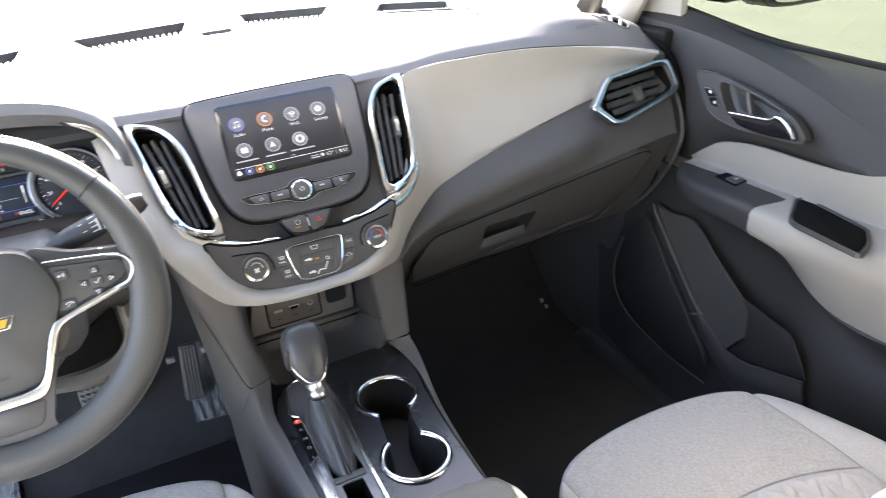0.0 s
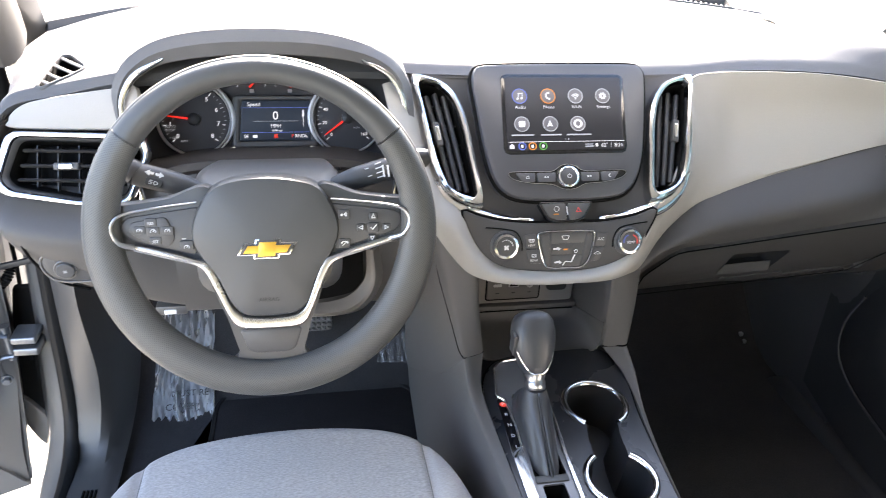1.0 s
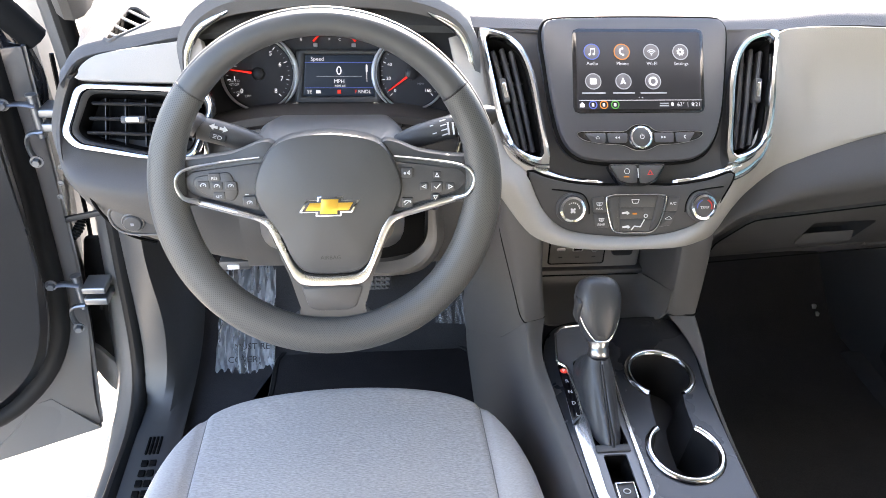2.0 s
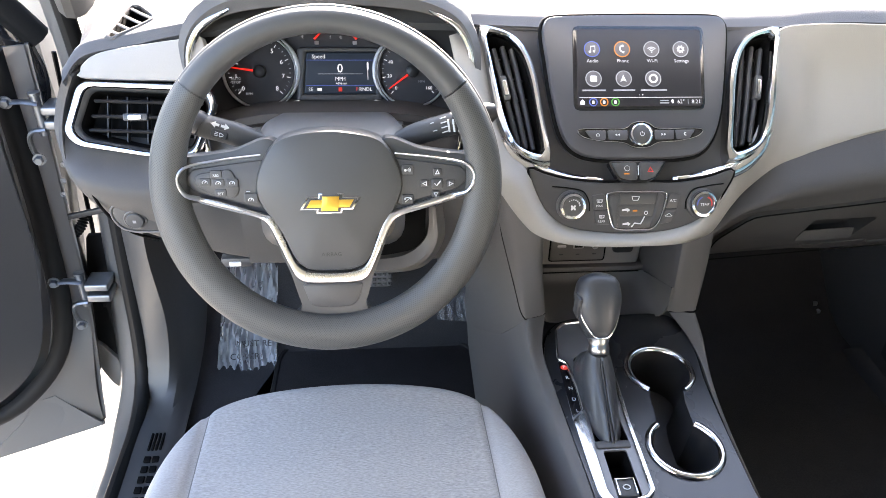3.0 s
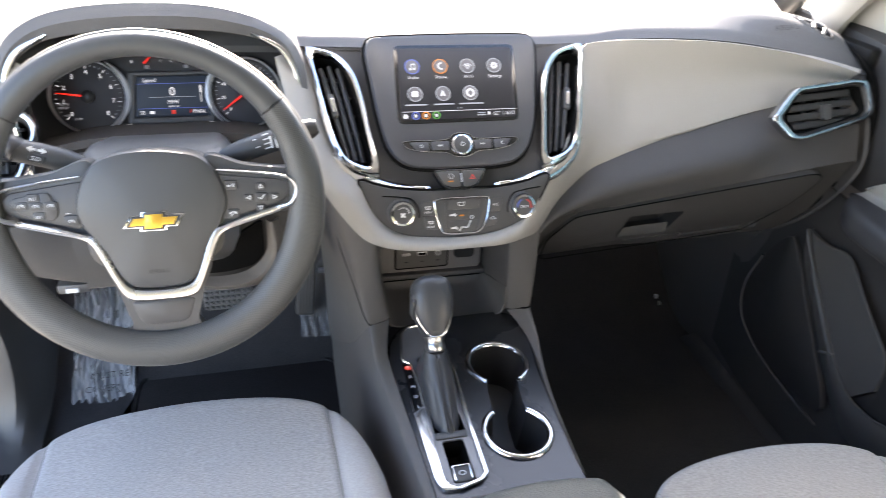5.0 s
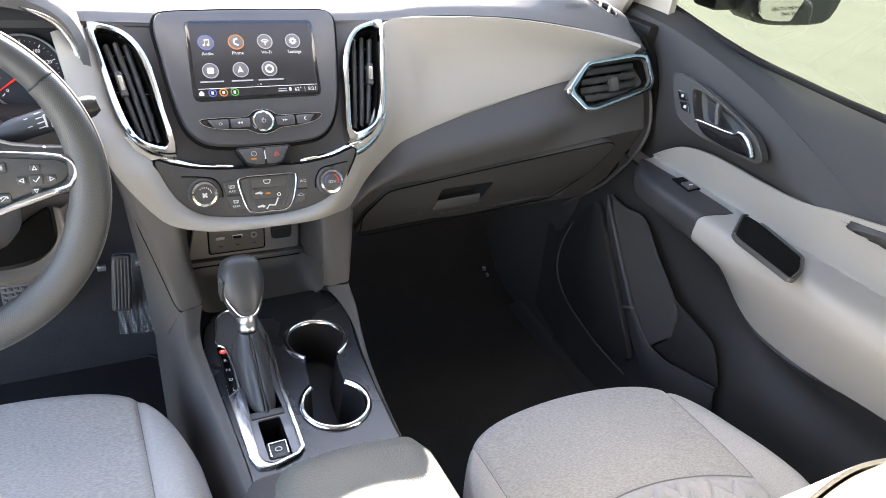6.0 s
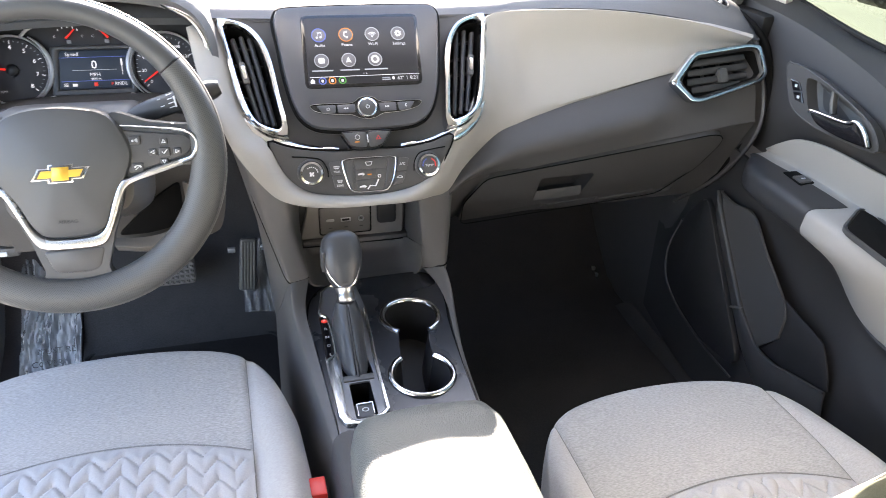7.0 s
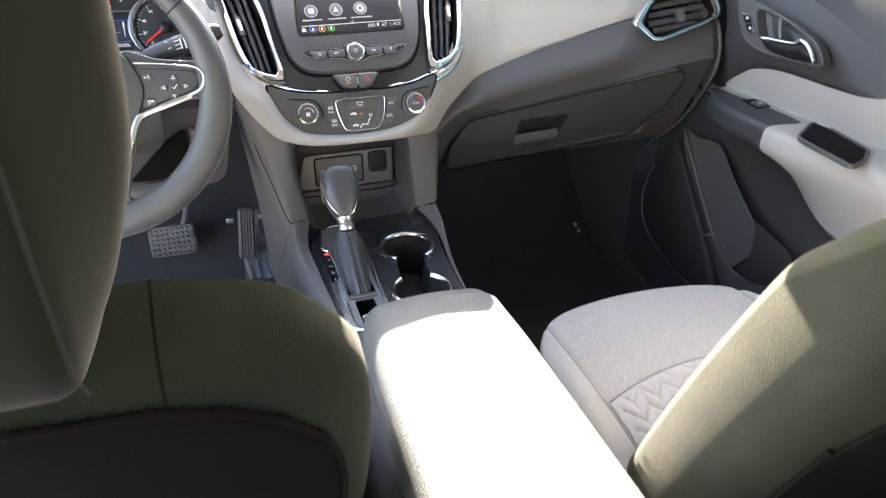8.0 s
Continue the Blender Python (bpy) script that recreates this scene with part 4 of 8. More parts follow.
# driver's outer vent
o = rounded([(-0.683, 0.055), (-0.530, 0.049), (-0.522, 0.026), (-0.550, -0.038), (-0.606, -0.036), (-0.690, -0.022), (-0.704, -0.006)], 0.014, 6)
i_ = rounded([(-0.668, 0.043), (-0.540, 0.037), (-0.534, 0.024), (-0.556, -0.027), (-0.606, -0.026), (-0.676, -0.011), (-0.685, 0.0)], 0.010, 6)
louvre_vent("air_vent", "wide chrome-framed air vent beside the driver's window", LV, o, i_,
            [((-0.668, 0.032), (-0.542, 0.028)), ((-0.672, 0.014), (-0.546, 0.010)), ((-0.676, -0.003), (-0.55, -0.008))],
            (-0.620, 0.012, 0.0), (0.0145, 0.0045), [((-0.655, 0.038), (-0.658, -0.012)), ((-0.632, 0.037), (-0.635, -0.018)), ((-0.608, 0.037), (-0.611, -0.02)), ((-0.585, 0.036), (-0.588, -0.022)), ((-0.565, 0.036), (-0.567, -0.024))], (-0.62, 0.04, 1.06), band=0.60)
# passenger's outer vent
PV = Face((0.61, 0.047, 1.10), (0, 0.41, 0.91), (1, -0.12, 0))
o = rounded([(-0.087, -0.004), (-0.060, 0.030), (-0.044, 0.046), (0.054, 0.060), (0.080, 0.058), (0.090, 0.012), (0.080, -0.004), (-0.035, -0.038), (-0.054, -0.036)], 0.008, 5)
i_ = rounded([(-0.062, -0.002), (-0.050, 0.020), (-0.037, 0.036), (0.054, 0.049), (0.068, 0.048), (0.077, 0.012), (0.070, 0.004), (-0.030, -0.026), (-0.044, -0.026)], 0.007, 5)
sh = [((-0.044, 0.028), (0.054, 0.040)), ((-0.050, 0.012), (0.058, 0.025)), ((-0.052, -0.003), (0.058, 0.010)), ((-0.044, -0.016), (0.045, -0.005))]
louvre_vent("air_vent", "chrome-framed six-sided air vent at the passenger's end", PV, o, i_, sh, (0.010, 0.008, 0.12), (0.008, 0.012),
            [((-0.020, 0.038), (-0.018, -0.02)), ((0.010, 0.041), (0.012, -0.016)), ((0.040, 0.045), (0.042, -0.008))], (0.62, 0.04, 1.06), blade=0.0058, inlay=False, band=0.68)

# light switch panel
DS = Face((0, 0.008, 1.03), (0, -0.1, 1))
ls = thing("light_switch", "rotary light switch in a dark oval panel", "switch", (-0.64, 0.0, 0.98))
part("panel", plate(DS, spline([(-0.661, -0.034), (-0.650, -0.019), (-0.60, -0.021), (-0.552, -0.030), (-0.546, -0.043), (-0.554, -0.056), (-0.61, -0.060), (-0.648, -0.056)], 50, True), 0.012, 0.003, 0.004), HARD, ls)
part("panel_edge", sweep(DS.ring(spline([(-0.662, -0.034), (-0.651, -0.018), (-0.60, -0.020), (-0.551, -0.029), (-0.545, -0.043), (-0.553, -0.057), (-0.61, -0.061), (-0.649, -0.057)], 60, True), 0.003), 0.0016, closed=True, up=tuple(DS.n)), TRIMG, ls)
kc = DS.at(-0.634, -0.040, 0.004)
part("collar", lathe(kc, DS.n, [(0.0140, 0), (0.0140, 0.002), (0.0128, 0.003), (0.0118, 0.002)]), TRIMG, ls)
part("dial", lathe(kc, DS.n, [(0.0112, 0), (0.0112, 0.004), (0.010, 0.0055), (0.004, 0.006), (0, 0.006)]), HARD, ls)
bar(DS, -0.634, -0.040, 0.004, 0.004, SILKD, ls, 0.0106)

# ---- centre stack ----
BZ = Face((0, -0.012, 1.076), (0, 0.618, 0.786))
HV = Face((0, -0.013, 1.06), (0, 0.36, 0.93))
VT = Face((0, 0, 1.056), (0, 0.64, 0.768))
stack = thing("centre_stack", "charcoal centre stack carrying screen, vents and climate controls", "dashboard panel", (0, 0.05, 0.98))
back = spline([(-0.196, 0.186), (-0.10, 0.188), (0, 0.19), (0.10, 0.19), (0.206, 0.188), (0.203, 0.14), (0.185, 0.085), (0.165, 0.03), (0.135, 0.0), (0.07, -0.025), (0, -0.028), (-0.07, -0.025), (-0.14, 0.0), (-0.165, 0.03), (-0.18, 0.09)], 90, True)
vo = [(-0.1966, 0.1861), (-0.1753, 0.1835), (-0.1498, 0.1722), (-0.1323, 0.1484), (-0.1228, 0.1142), (-0.1177, 0.069), (-0.1105, 0.0095), (-0.1190, 0.0035), (-0.1425, 0.0115), (-0.1645, 0.0315), (-0.1765, 0.058), (-0.1831, 0.0916), (-0.1908, 0.1519)]
lhole = inset(spline(vo, 60, True), 0.003)
part("backing", holed(VT, back, [lhole, (lhole * V(-1.06, 1))[::-1]], 0.02, -0.004), DARK, stack, "charcoal vent surround")
part("upper_band", sheet(across([[(-0.20, 0.125, 1.196), (-0.1, 0.118, 1.198), (0, 0.116, 1.198), (0.1, 0.118, 1.198), (0.21, 0.128, 1.197)], [(-0.20, 0.20, 1.17), (0, 0.20, 1.17), (0.21, 0.20, 1.17)]], 20, 4), 0.004), DARK, stack)

disp = thing("infotainment_display", "seven-icon touchscreen in a satin black housing", "display", tuple(BZ.at(0, 0.0)))
bez = [(-0.1175, 0.160), (-0.1145, 0.176), (-0.103, 0.1845), (-0.05, 0.187), (0.006, 0.188), (0.06, 0.188), (0.112, 0.187), (0.1235, 0.180), (0.1265, 0.166), (0.1214, 0.120), (0.112, 0.0606), (0.098, 0.0237), (0.079, 0.0055), (0.05, -0.0005), (0, -0.0015), (-0.05, 0.0), (-0.080, 0.0075), (-0.0985, 0.030), (-0.1085, 0.0756), (-0.114, 0.1268)]
bl = spline(bez, 110, True)
part("housing", plate(BZ, bl, 0.035, 0.006, 0.0), BEZEL, disp, "satin black rounded housing")
part("housing_groove", sweep(BZ.ring(inset(bl, -0.001), -0.010), 0.003, closed=True, up=tuple(BZ.n)), VOID, disp)
SX, SY0, SY1, SW = 0.0045, 0.0652, 0.1655, 0.0812
scr = rounded([(SX - SW - 0.001, SY0), (SX + SW - 0.002, SY0), (SX + SW + 0.002, SY1), (SX - SW + 0.002, SY1)], 0.003, 3)
part("screen_rim", plate(BZ, inset(scr, -0.005), 0.004, 0.0015, 0.0015), GLOSS, disp, "gloss black screen border")
screen = part("screen", plate(BZ, scr, 0.002, 0.0003, 0.0022), SCREENON, disp, "dark touchscreen showing round icons")
SC = Face(tuple(BZ.at(SX, 0, 0.0024)), tuple(BZ.v))
ICON = [(-0.0606, "Audio", BLUEON), (-0.0215, "Phone", ORANGEON), (0.017, "Wi-Fi", DIMON), (0.0555, "Settings", DIMON)]
for k, (x, word, m) in enumerate(ICON):
    part("icon_disc", plate(SC, circle(x, 0.139, 0.0098, 28), 0.0006, 0.0001, 0.0005), ICONON, screen)
    part("icon_ring", trim(SC, circle(x, 0.139, 0.0105, 28), circle(x, 0.139, 0.0094, 28), 0.0003, -0.0003, 0.0007), m, screen)
    text(SC, word, x, 0.1235, 0.0062, WHITEON, screen, 0.0008)
x = -0.0606
part("icon", merge(plate(SC, circle(x - 0.003, 0.1355, 0.0016, 12), 0.0004, 0.0001, 0.001), plate(SC, circle(x + 0.0025, 0.136, 0.0016, 12), 0.0004, 0.0001, 0.001),
                   plate(SC, [(x - 0.002, 0.1355), (x - 0.0013, 0.1355), (x - 0.0013, 0.1425), (x - 0.002, 0.1425)], 0.0004, 0.0001, 0.001),
                   plate(SC, [(x + 0.0035, 0.136), (x + 0.0042, 0.136), (x + 0.0042, 0.1435), (x - 0.002, 0.1432), (x - 0.002, 0.1418), (x + 0.0035, 0.142)], 0.0004, 0.0001, 0.001)), WHITEON, screen)
x = -0.0215
part("icon", sweep(SC.ring(spline([(x + 0.002, 0.1435), (x - 0.0022, 0.142), (x - 0.0024, 0.137), (x + 0.0025, 0.1345)], 12), 0.001), [0.0014, 0.0014, 0.001, 0.001, 0.001, 0.001, 0.001, 0.001, 0.001, 0.001, 0.0014, 0.0014], 0.0003, 6, up=tuple(SC.n)), WHITEON, screen)
x = 0.017
for r in (0.0022, 0.0044, 0.0066):
    part("icon", sweep(SC.ring([(x + r * math.cos(a), 0.135 + r * math.sin(a)) for a in np.linspace(0.7, 2.44, 9)], 0.001), 0.0006, 0.0003, 6, up=tuple(SC.n)), WHITEON, screen)
part("icon", plate(SC, circle(x, 0.135, 0.001, 10), 0.0004, 0.0001, 0.001), WHITEON, screen)
x = 0.0555
gear = [(x + (0.0052 if (k // 2) % 2 else 0.0040) * math.cos(2 * math.pi * k / 32), 0.139 + (0.0052 if (k // 2) % 2 else 0.0040) * math.sin(2 * math.pi * k / 32)) for k in range(32)]
part("icon", trim(SC, gear, circle(x, 0.139, 0.0017, 32), 0.0003, -0.0002, 0.0008), WHITEON, screen)
for k, x in enumerate((-0.0606, -0.0215, 0.017)):
    part("icon_disc", plate(SC, circle(x, 0.1005, 0.0098, 28), 0.0006, 0.0001, 0.0005), ICONON, screen)
    part("icon_ring", trim(SC, circle(x, 0.1005, 0.0105, 28), circle(x, 0.1005, 0.0094, 28), 0.0003, -0.0003, 0.0007), DIMON, screen)
    bar(SC, x, 0.0855, (0.030, 0.028, 0.034)[k], 0.0019, DIMON, screen, name="caption_bar")
part("icon", plate(SC, rounded([(-0.065, 0.0965), (-0.0562, 0.0965), (-0.0562, 0.1045), (-0.065, 0.1045)], 0.002, 4), 0.0004, 0.0001, 0.001), WHITEON, screen)
part("icon", plate(SC, [(-0.026, 0.0965), (-0.022, 0.0982), (-0.018, 0.0965), (-0.022, 0.1055)], 0.0004, 0.0001, 0.001), WHITEON, screen)
part("icon", trim(SC, circle(0.017, 0.1005, 0.006, 24), circle(0.017, 0.1005, 0.0035, 24), 0.0003, -0.0002, 0.0009), WHITEON, screen)
bar(SC, 0.0, 0.0762, 0.160, 0.0006, WHITEON, screen, name="divider")
bar(SC, -0.002, 0.0795, 0.0012, 0.0012, DIMON, screen, name="page_dot")
bar(SC, 0.002, 0.0795, 0.0014, 0.0014, WHITEON, screen, name="page_dot")
part("home_mark", plate(SC, [(-0.0795, 0.0672), (-0.0735, 0.0672), (-0.0735, 0.0708), (-0.0765, 0.0738), (-0.0795, 0.0708)], 0.0004, 0.0001, 0.001), WHITEON, screen)
for x, m in ((-0.0625, BLUEON), (-0.0485, ORANGEON), (-0.034, GREENON)):
    part("dock_ring", trim(SC, circle(x, 0.0703, 0.0054, 24), circle(x, 0.0703, 0.0042, 24), 0.0003, -0.0003, 0.0008), m, screen)
    bar(SC, x, 0.0703, 0.003, 0.004, WHITEON, screen)
bar(SC, 0.030, 0.0690, 0.012, 0.0018, DIMON, screen)
bar(SC, 0.030, 0.0720, 0.011, 0.0012, DIMON, screen)
part("place_mark", plate(SC, circle(0.0405, 0.0708, 0.0018, 12, 0.0026), 0.0004, 0.0001, 0.001), WHITEON, screen)
text(SC, "62\u00b0", 0.0515, 0.0702, 0.0072, WHITEON, screen, 0.0009)
bar(SC, 0.0610, 0.0703, 0.0005, 0.0066, DIMON, screen)
text(SC, "8:21", 0.0715, 0.0702, 0.0072, WHITEON, screen, 0.0009)

# button bar with the power knob
bb = spline([(-0.080, 0.0345), (-0.060, 0.0362), (-0.022, 0.0358), (-0.010, 0.0425), (0.001, 0.0450), (0.012, 0.0425), (0.024, 0.0358), (0.060, 0.0358), (0.0818, 0.0343), (0.074, 0.0255), (0.050, 0.0200), (0.024, 0.0182), (0.012, 0.0130), (0.0005, 0.0112), (-0.011, 0.0130), (-0.023, 0.0182), (-0.05, 0.0205), (-0.0725, 0.0255)], 100, True)
part("button_bar", plate(BZ, bb, 0.004, 0.001, 0.0025), GLOSS, disp, "gloss black button strip")
part("button_bar_rim", sweep(BZ.ring(bb, 0.0028), 0.0006, 0.0012, 6, closed=True, up=tuple(BZ.n)), CHROME, disp)
for a, b in ((-0.071, -0.044), (-0.042, -0.016), (0.018, 0.044), (0.046, 0.072)):
    part("button", plate(BZ, rounded([(a, 0.0340), (b, 0.0340), (b - (0.009 if b > 0.06 else 0.001), 0.0218), (a + (0.009 if a < -0.06 else 0.001), 0.0218)], 0.002, 4), 0.002, 0.0006, 0.0040), BEZEL, disp)
part("home_symbol", trim(BZ, [(-0.0572, 0.0262), (-0.0528, 0.0262), (-0.0528, 0.0286), (-0.055, 0.0302), (-0.0572, 0.0286)], [(-0.0566, 0.0267), (-0.0534, 0.0267), (-0.0534, 0.0284), (-0.055, 0.0295), (-0.0566, 0.0284)], 0.0003, -0.0004, 0.0048), SILKW, disp)
part("handset_symbol", sweep(BZ.ring(spline([(0.0592, 0.0302), (0.0572, 0.0296), (0.0570, 0.0276), (0.0592, 0.0262)], 10), 0.0046), 0.0006, 0.0003, 6, up=tuple(BZ.n)), SILKW, disp)
for x, s in ((-0.030, 1), (0.030, -1)):
    for q in (-0.0015, 0.0020):
        part("skip_mark", plate(BZ, [(x + q - s * 0.0014, 0.028), (x + q + s * 0.0014, 0.0264), (x + q + s * 0.0014, 0.0296)], 0.0006, 0.0001, 0.0046), SILKW, disp)
pk = thing("power_knob", "chrome-ringed power and volume knob below the screen", "knob", tuple(BZ.at(0.001, 0.028, 0.003)))
kp = BZ.at(0.001, 0.028, 0.001)
part("ring", lathe(kp, BZ.n, [(0.0150, 0), (0.0150, 0.003), (0.0140, 0.0055), (0.0124, 0.0062), (0.0112, 0.0052)]), CHROME, pk)
part("cap", lathe(kp, BZ.n, [(0.0114, 0.002), (0.0114, 0.0054), (0.0102, 0.0062), (0, 0.0066)]), HARD, pk)
pf = Face(tuple(BZ.at(0.001, 0.028, 0.0080)), tuple(BZ.v))
part("power_mark", sweep(pf.ring([(0.0026 * math.sin(a), 0.0026 * math.cos(a)) for a in np.linspace(0.6, 5.68, 16)], 0.0), 0.0004, 0.0003, 6, up=tuple(pf.n)), SILKW, pk)
bar(pf, 0, 0.0022, 0.0007, 0.0028, SILKW, pk, 0.0002)

# hazard and stop-start buttons
hz = thing("hazard_panel", "hazard and stop-start buttons in a dark trapezoid panel", "switch", tuple(BZ.at(0, -0.016)))
hl = rounded([(-0.0405, -0.0045), (0.0335, -0.005), (0.0190, -0.0260), (0.0070, -0.0300), (-0.0180, -0.0297), (-0.0290, -0.0255)], 0.005, 5)
HZ = Face(tuple(BZ.at(0, 0, -0.004)), tuple(BZ.v))
part("panel", plate(HZ, inset(hl, -0.0012), 0.01, 0.001, 0.0), GLOSS, hz)
part("button", plate(HZ, rounded([(-0.038, -0.006), (-0.0045, -0.006), (-0.0045, -0.028), (-0.0170, -0.028), (-0.0275, -0.0245)], 0.003, 4), 0.003, 0.0008, 0.0018), HARD, hz)
part("button", plate(HZ, rounded([(-0.0015, -0.006), (0.0308, -0.0065), (0.0180, -0.0248), (0.0068, -0.0285), (-0.0015, -0.0283)], 0.003, 4), 0.003, 0.0008, 0.0018), HARD, hz)
bar(HZ, -0.003, -0.016, 0.0012, 0.012, SILKW, hz, 0.0015)
part("hazard_mark", trim(HZ, [(0.0085, -0.0185), (0.0165, -0.0185), (0.0125, -0.0115)], [(0.0104, -0.0174), (0.0146, -0.0174), (0.0125, -0.0137)], 0.0003, -0.0004, 0.0021), RED, hz)
bar(HZ, -0.0185, -0.0205, 0.007, 0.0016, ORANGEON, hz, 0.0022)
part("auto_stop_mark", trim(HZ, circle(-0.0175, -0.0135, 0.0036, 20), circle(-0.0175, -0.0135, 0.0031, 20), 0.0003, -0.0004, 0.0021), SILKW, hz)

# centre vents, tall and mirrored, each with a chrome sweep below
vo = [(-0.1966, 0.1861), (-0.1753, 0.1835), (-0.1498, 0.1722), (-0.1323, 0.1484), (-0.1228, 0.1142), (-0.1177, 0.069), (-0.1105, 0.0095), (-0.1190, 0.0035), (-0.1425, 0.0115), (-0.1645, 0.0315), (-0.1765, 0.058), (-0.1831, 0.0916), (-0.1908, 0.1519)]
vi = [(-0.1845, 0.1732), (-0.1605, 0.1690), (-0.1434, 0.1483), (-0.1339, 0.1141), (-0.1284, 0.0765), (-0.1215, 0.0243), (-0.1266, 0.0175), (-0.1482, 0.0255), (-0.1595, 0.0394), (-0.1690, 0.0729), (-0.1767, 0.1141), (-0.1838, 0.1557)]
for s in (1, -1):
    k = 1 if s == 1 else -1.06
    c = (-0.150, 0.095)
    oo = polar(spline(vo, 160, True), 90, c) * V(k, 1)
    ii = polar(spline(vi, 160, True), 90, c) * V(k, 1)
    sl = [((-0.176, 0.160), (-0.150, 0.032)), ((-0.164, 0.163), (-0.140, 0.028)), ((-0.152, 0.160), (-0.130, 0.026))]
    sl = [((a[0] * k, a[1]), (b[0] * k, b[1])) for a, b in sl]
    va = [((-0.178 * k, y), (-0.130 * k, y - 0.006)) for y in (0.15, 0.125, 0.10, 0.075, 0.05)]
    v = louvre_vent("air_vent", "tall curved chrome-framed air vent beside the screen", VT, oo, ii, sl, (-0.1645 * k, 0.105, 0.16 * s), (0.0045, 0.0165), va, tuple(VT.at(-0.15 * k, 0.0)), 0.03, True, 0.004)
    lowe = np.array(spline([(-0.1790, 0.048), (-0.1660, 0.018), (-0.1390, -0.0085), (-0.0985, -0.0215), (-0.0430, -0.0225)], 50)) * V(k, 1)
    uppe = np.array(spline([(-0.1640, 0.0325), (-0.1440, 0.0120), (-0.1190, 0.0035), (-0.0884, -0.0060), (-0.0450, -0.0135)], 50)) * V(k, 1)
    blade_rows = [VT.ring(lowe + (uppe - lowe) * f, c) for f, c in ((0, -0.006), (0.0, 0.002), (0.12, 0.0045), (0.45, 0.0058), (0.85, 0.0045), (1.0, 0.002), (1.0, -0.006))]
    part("chrome_sweep", sheet(blade_rows), CHROME, v, "swept chrome blade under the vent")

# climate panel
hvac = thing("climate_control_panel", "charcoal climate panel with two chrome knobs and mode buttons", "control panel", tuple(HV.at(0, -0.08)))
hp = spline([(-0.141, 0.002), (-0.1206, -0.0045), (-0.09, -0.012), (-0.0457, -0.0165), (0.0046, -0.0160), (0.0459, -0.0175), (0.09, -0.012), (0.1254, -0.003), (0.1124, -0.0345), (0.0913, -0.0610), (0.0540, -0.0775), (0.0065, -0.0828), (-0.0446, -0.0810), (-0.0905, -0.0725), (-0.1168, -0.0535), (-0.1320, -0.0276)], 100, True)
part("panel", plate(HV, hp, 0.02, 0.003, 0.003), DARK, hvac)
part("panel_gap", sweep(HV.ring(inset(hp, -0.001), -0.001), 0.002, closed=True, up=tuple(HV.n)), VOID, hvac)
fo = spline([(-0.043, -0.036), (-0.0362, -0.0275), (0, -0.0268), (0.0318, -0.0277), (0.0375, -0.0345), (0.0312, -0.0635), (0.0198, -0.0775), (-0.002, -0.0785), (-0.0230, -0.0780), (-0.0345, -0.0710)], 72, True)
part("mode_surround", trim(HV, fo, inset(fo, 0.0028), 0.003, -0.004, 0.003), CHROME, hvac, "bright frame round the mode buttons")
part("mode_field", plate(HV, inset(fo, 0.0024), 0.004, 0.0008, 0.0035), HARD, hvac)
for lp in ([(-0.024, -0.030), (0.024, -0.030), (0.022, -0.044), (-0.024, -0.044)], [(-0.024, -0.0455), (0.008, -0.0455), (0.004, -0.0585), (-0.024, -0.0585)], [(-0.024, -0.060), (0.0205, -0.060), (0.013, -0.0755), (-0.022, -0.0755)], [(-0.0385, -0.034), (-0.0262, -0.030), (-0.0262, -0.075), (-0.0315, -0.069)], [(0.0262, -0.030), (0.034, -0.034), (0.029, -0.060), (0.0165, -0.0755)]):
    part("button", plate(HV, rounded(lp, 0.0015, 3), 0.003, 0.0006, 0.0045), HARD, hvac)
part("defrost_mark", trim(HV, rounded([(-0.0095, -0.034), (0.0015, -0.034), (-0.0005, -0.0395), (-0.0075, -0.0395)], 0.001, 3), inset(rounded([(-0.0095, -0.034), (0.0015, -0.034), (-0.0005, -0.0395), (-0.0075, -0.0395)], 0.001, 3), 0.0008), 0.0003, -0.0004, 0.005), SILKW, hvac)
for yy, xx in ((-0.0515, -0.017), (-0.0695, -0.0155)):
    part("arrow_mark", plate(HV, [(xx - 0.004, yy - 0.001), (xx + 0.003, yy - 0.001), (xx + 0.003, yy - 0.0025), (xx + 0.0065, yy), (xx + 0.003, yy + 0.0025), (xx + 0.003, yy + 0.001), (xx - 0.004, yy + 0.001)], 0.0005, 0.0001, 0.005), SILKW, hvac)
part("seat_mark", sweep(HV.ring([(-0.008, -0.0735), (-0.004, -0.0685), (0.004, -0.0695), (0.009, -0.0600)], 0.005), 0.0009, 0.0004, 6, up=tuple(HV.n)), SILKW, hvac)
part("head_mark", trim(HV, circle(0.0105, -0.0555, 0.0026, 14), circle(0.0105, -0.0555, 0.0017, 14), 0.0003, -0.0004, 0.005), SILKW, hvac)
bar(HV, -0.004, -0.0525, 0.0058, 0.0020, ORANGEON, hvac, 0.0052)
for lp in ([(-0.061, -0.032), (-0.045, -0.030), (-0.0405, -0.050), (-0.058, -0.050)], [(-0.058, -0.0515), (-0.0400, -0.0515), (-0.0360, -0.0705), (-0.055, -0.0690)], [(0.0405, -0.0315), (0.0555, -0.032), (0.0520, -0.050), (0.0360, -0.050)], [(0.0355, -0.0515), (0.0515, -0.0515), (0.0440, -0.0685), (0.0290, -0.0705)]):
    part("button", plate(HV, rounded(lp, 0.0025, 4), 0.004, 0.001, 0.0048), HARD, hvac)
text(HV, "A/C", 0.0455, -0.0405, 0.0054, SILKW, hvac, 0.0052)
text(HV, "MAX", -0.0508, -0.0455, 0.0042, SILKW, hvac, 0.0052)
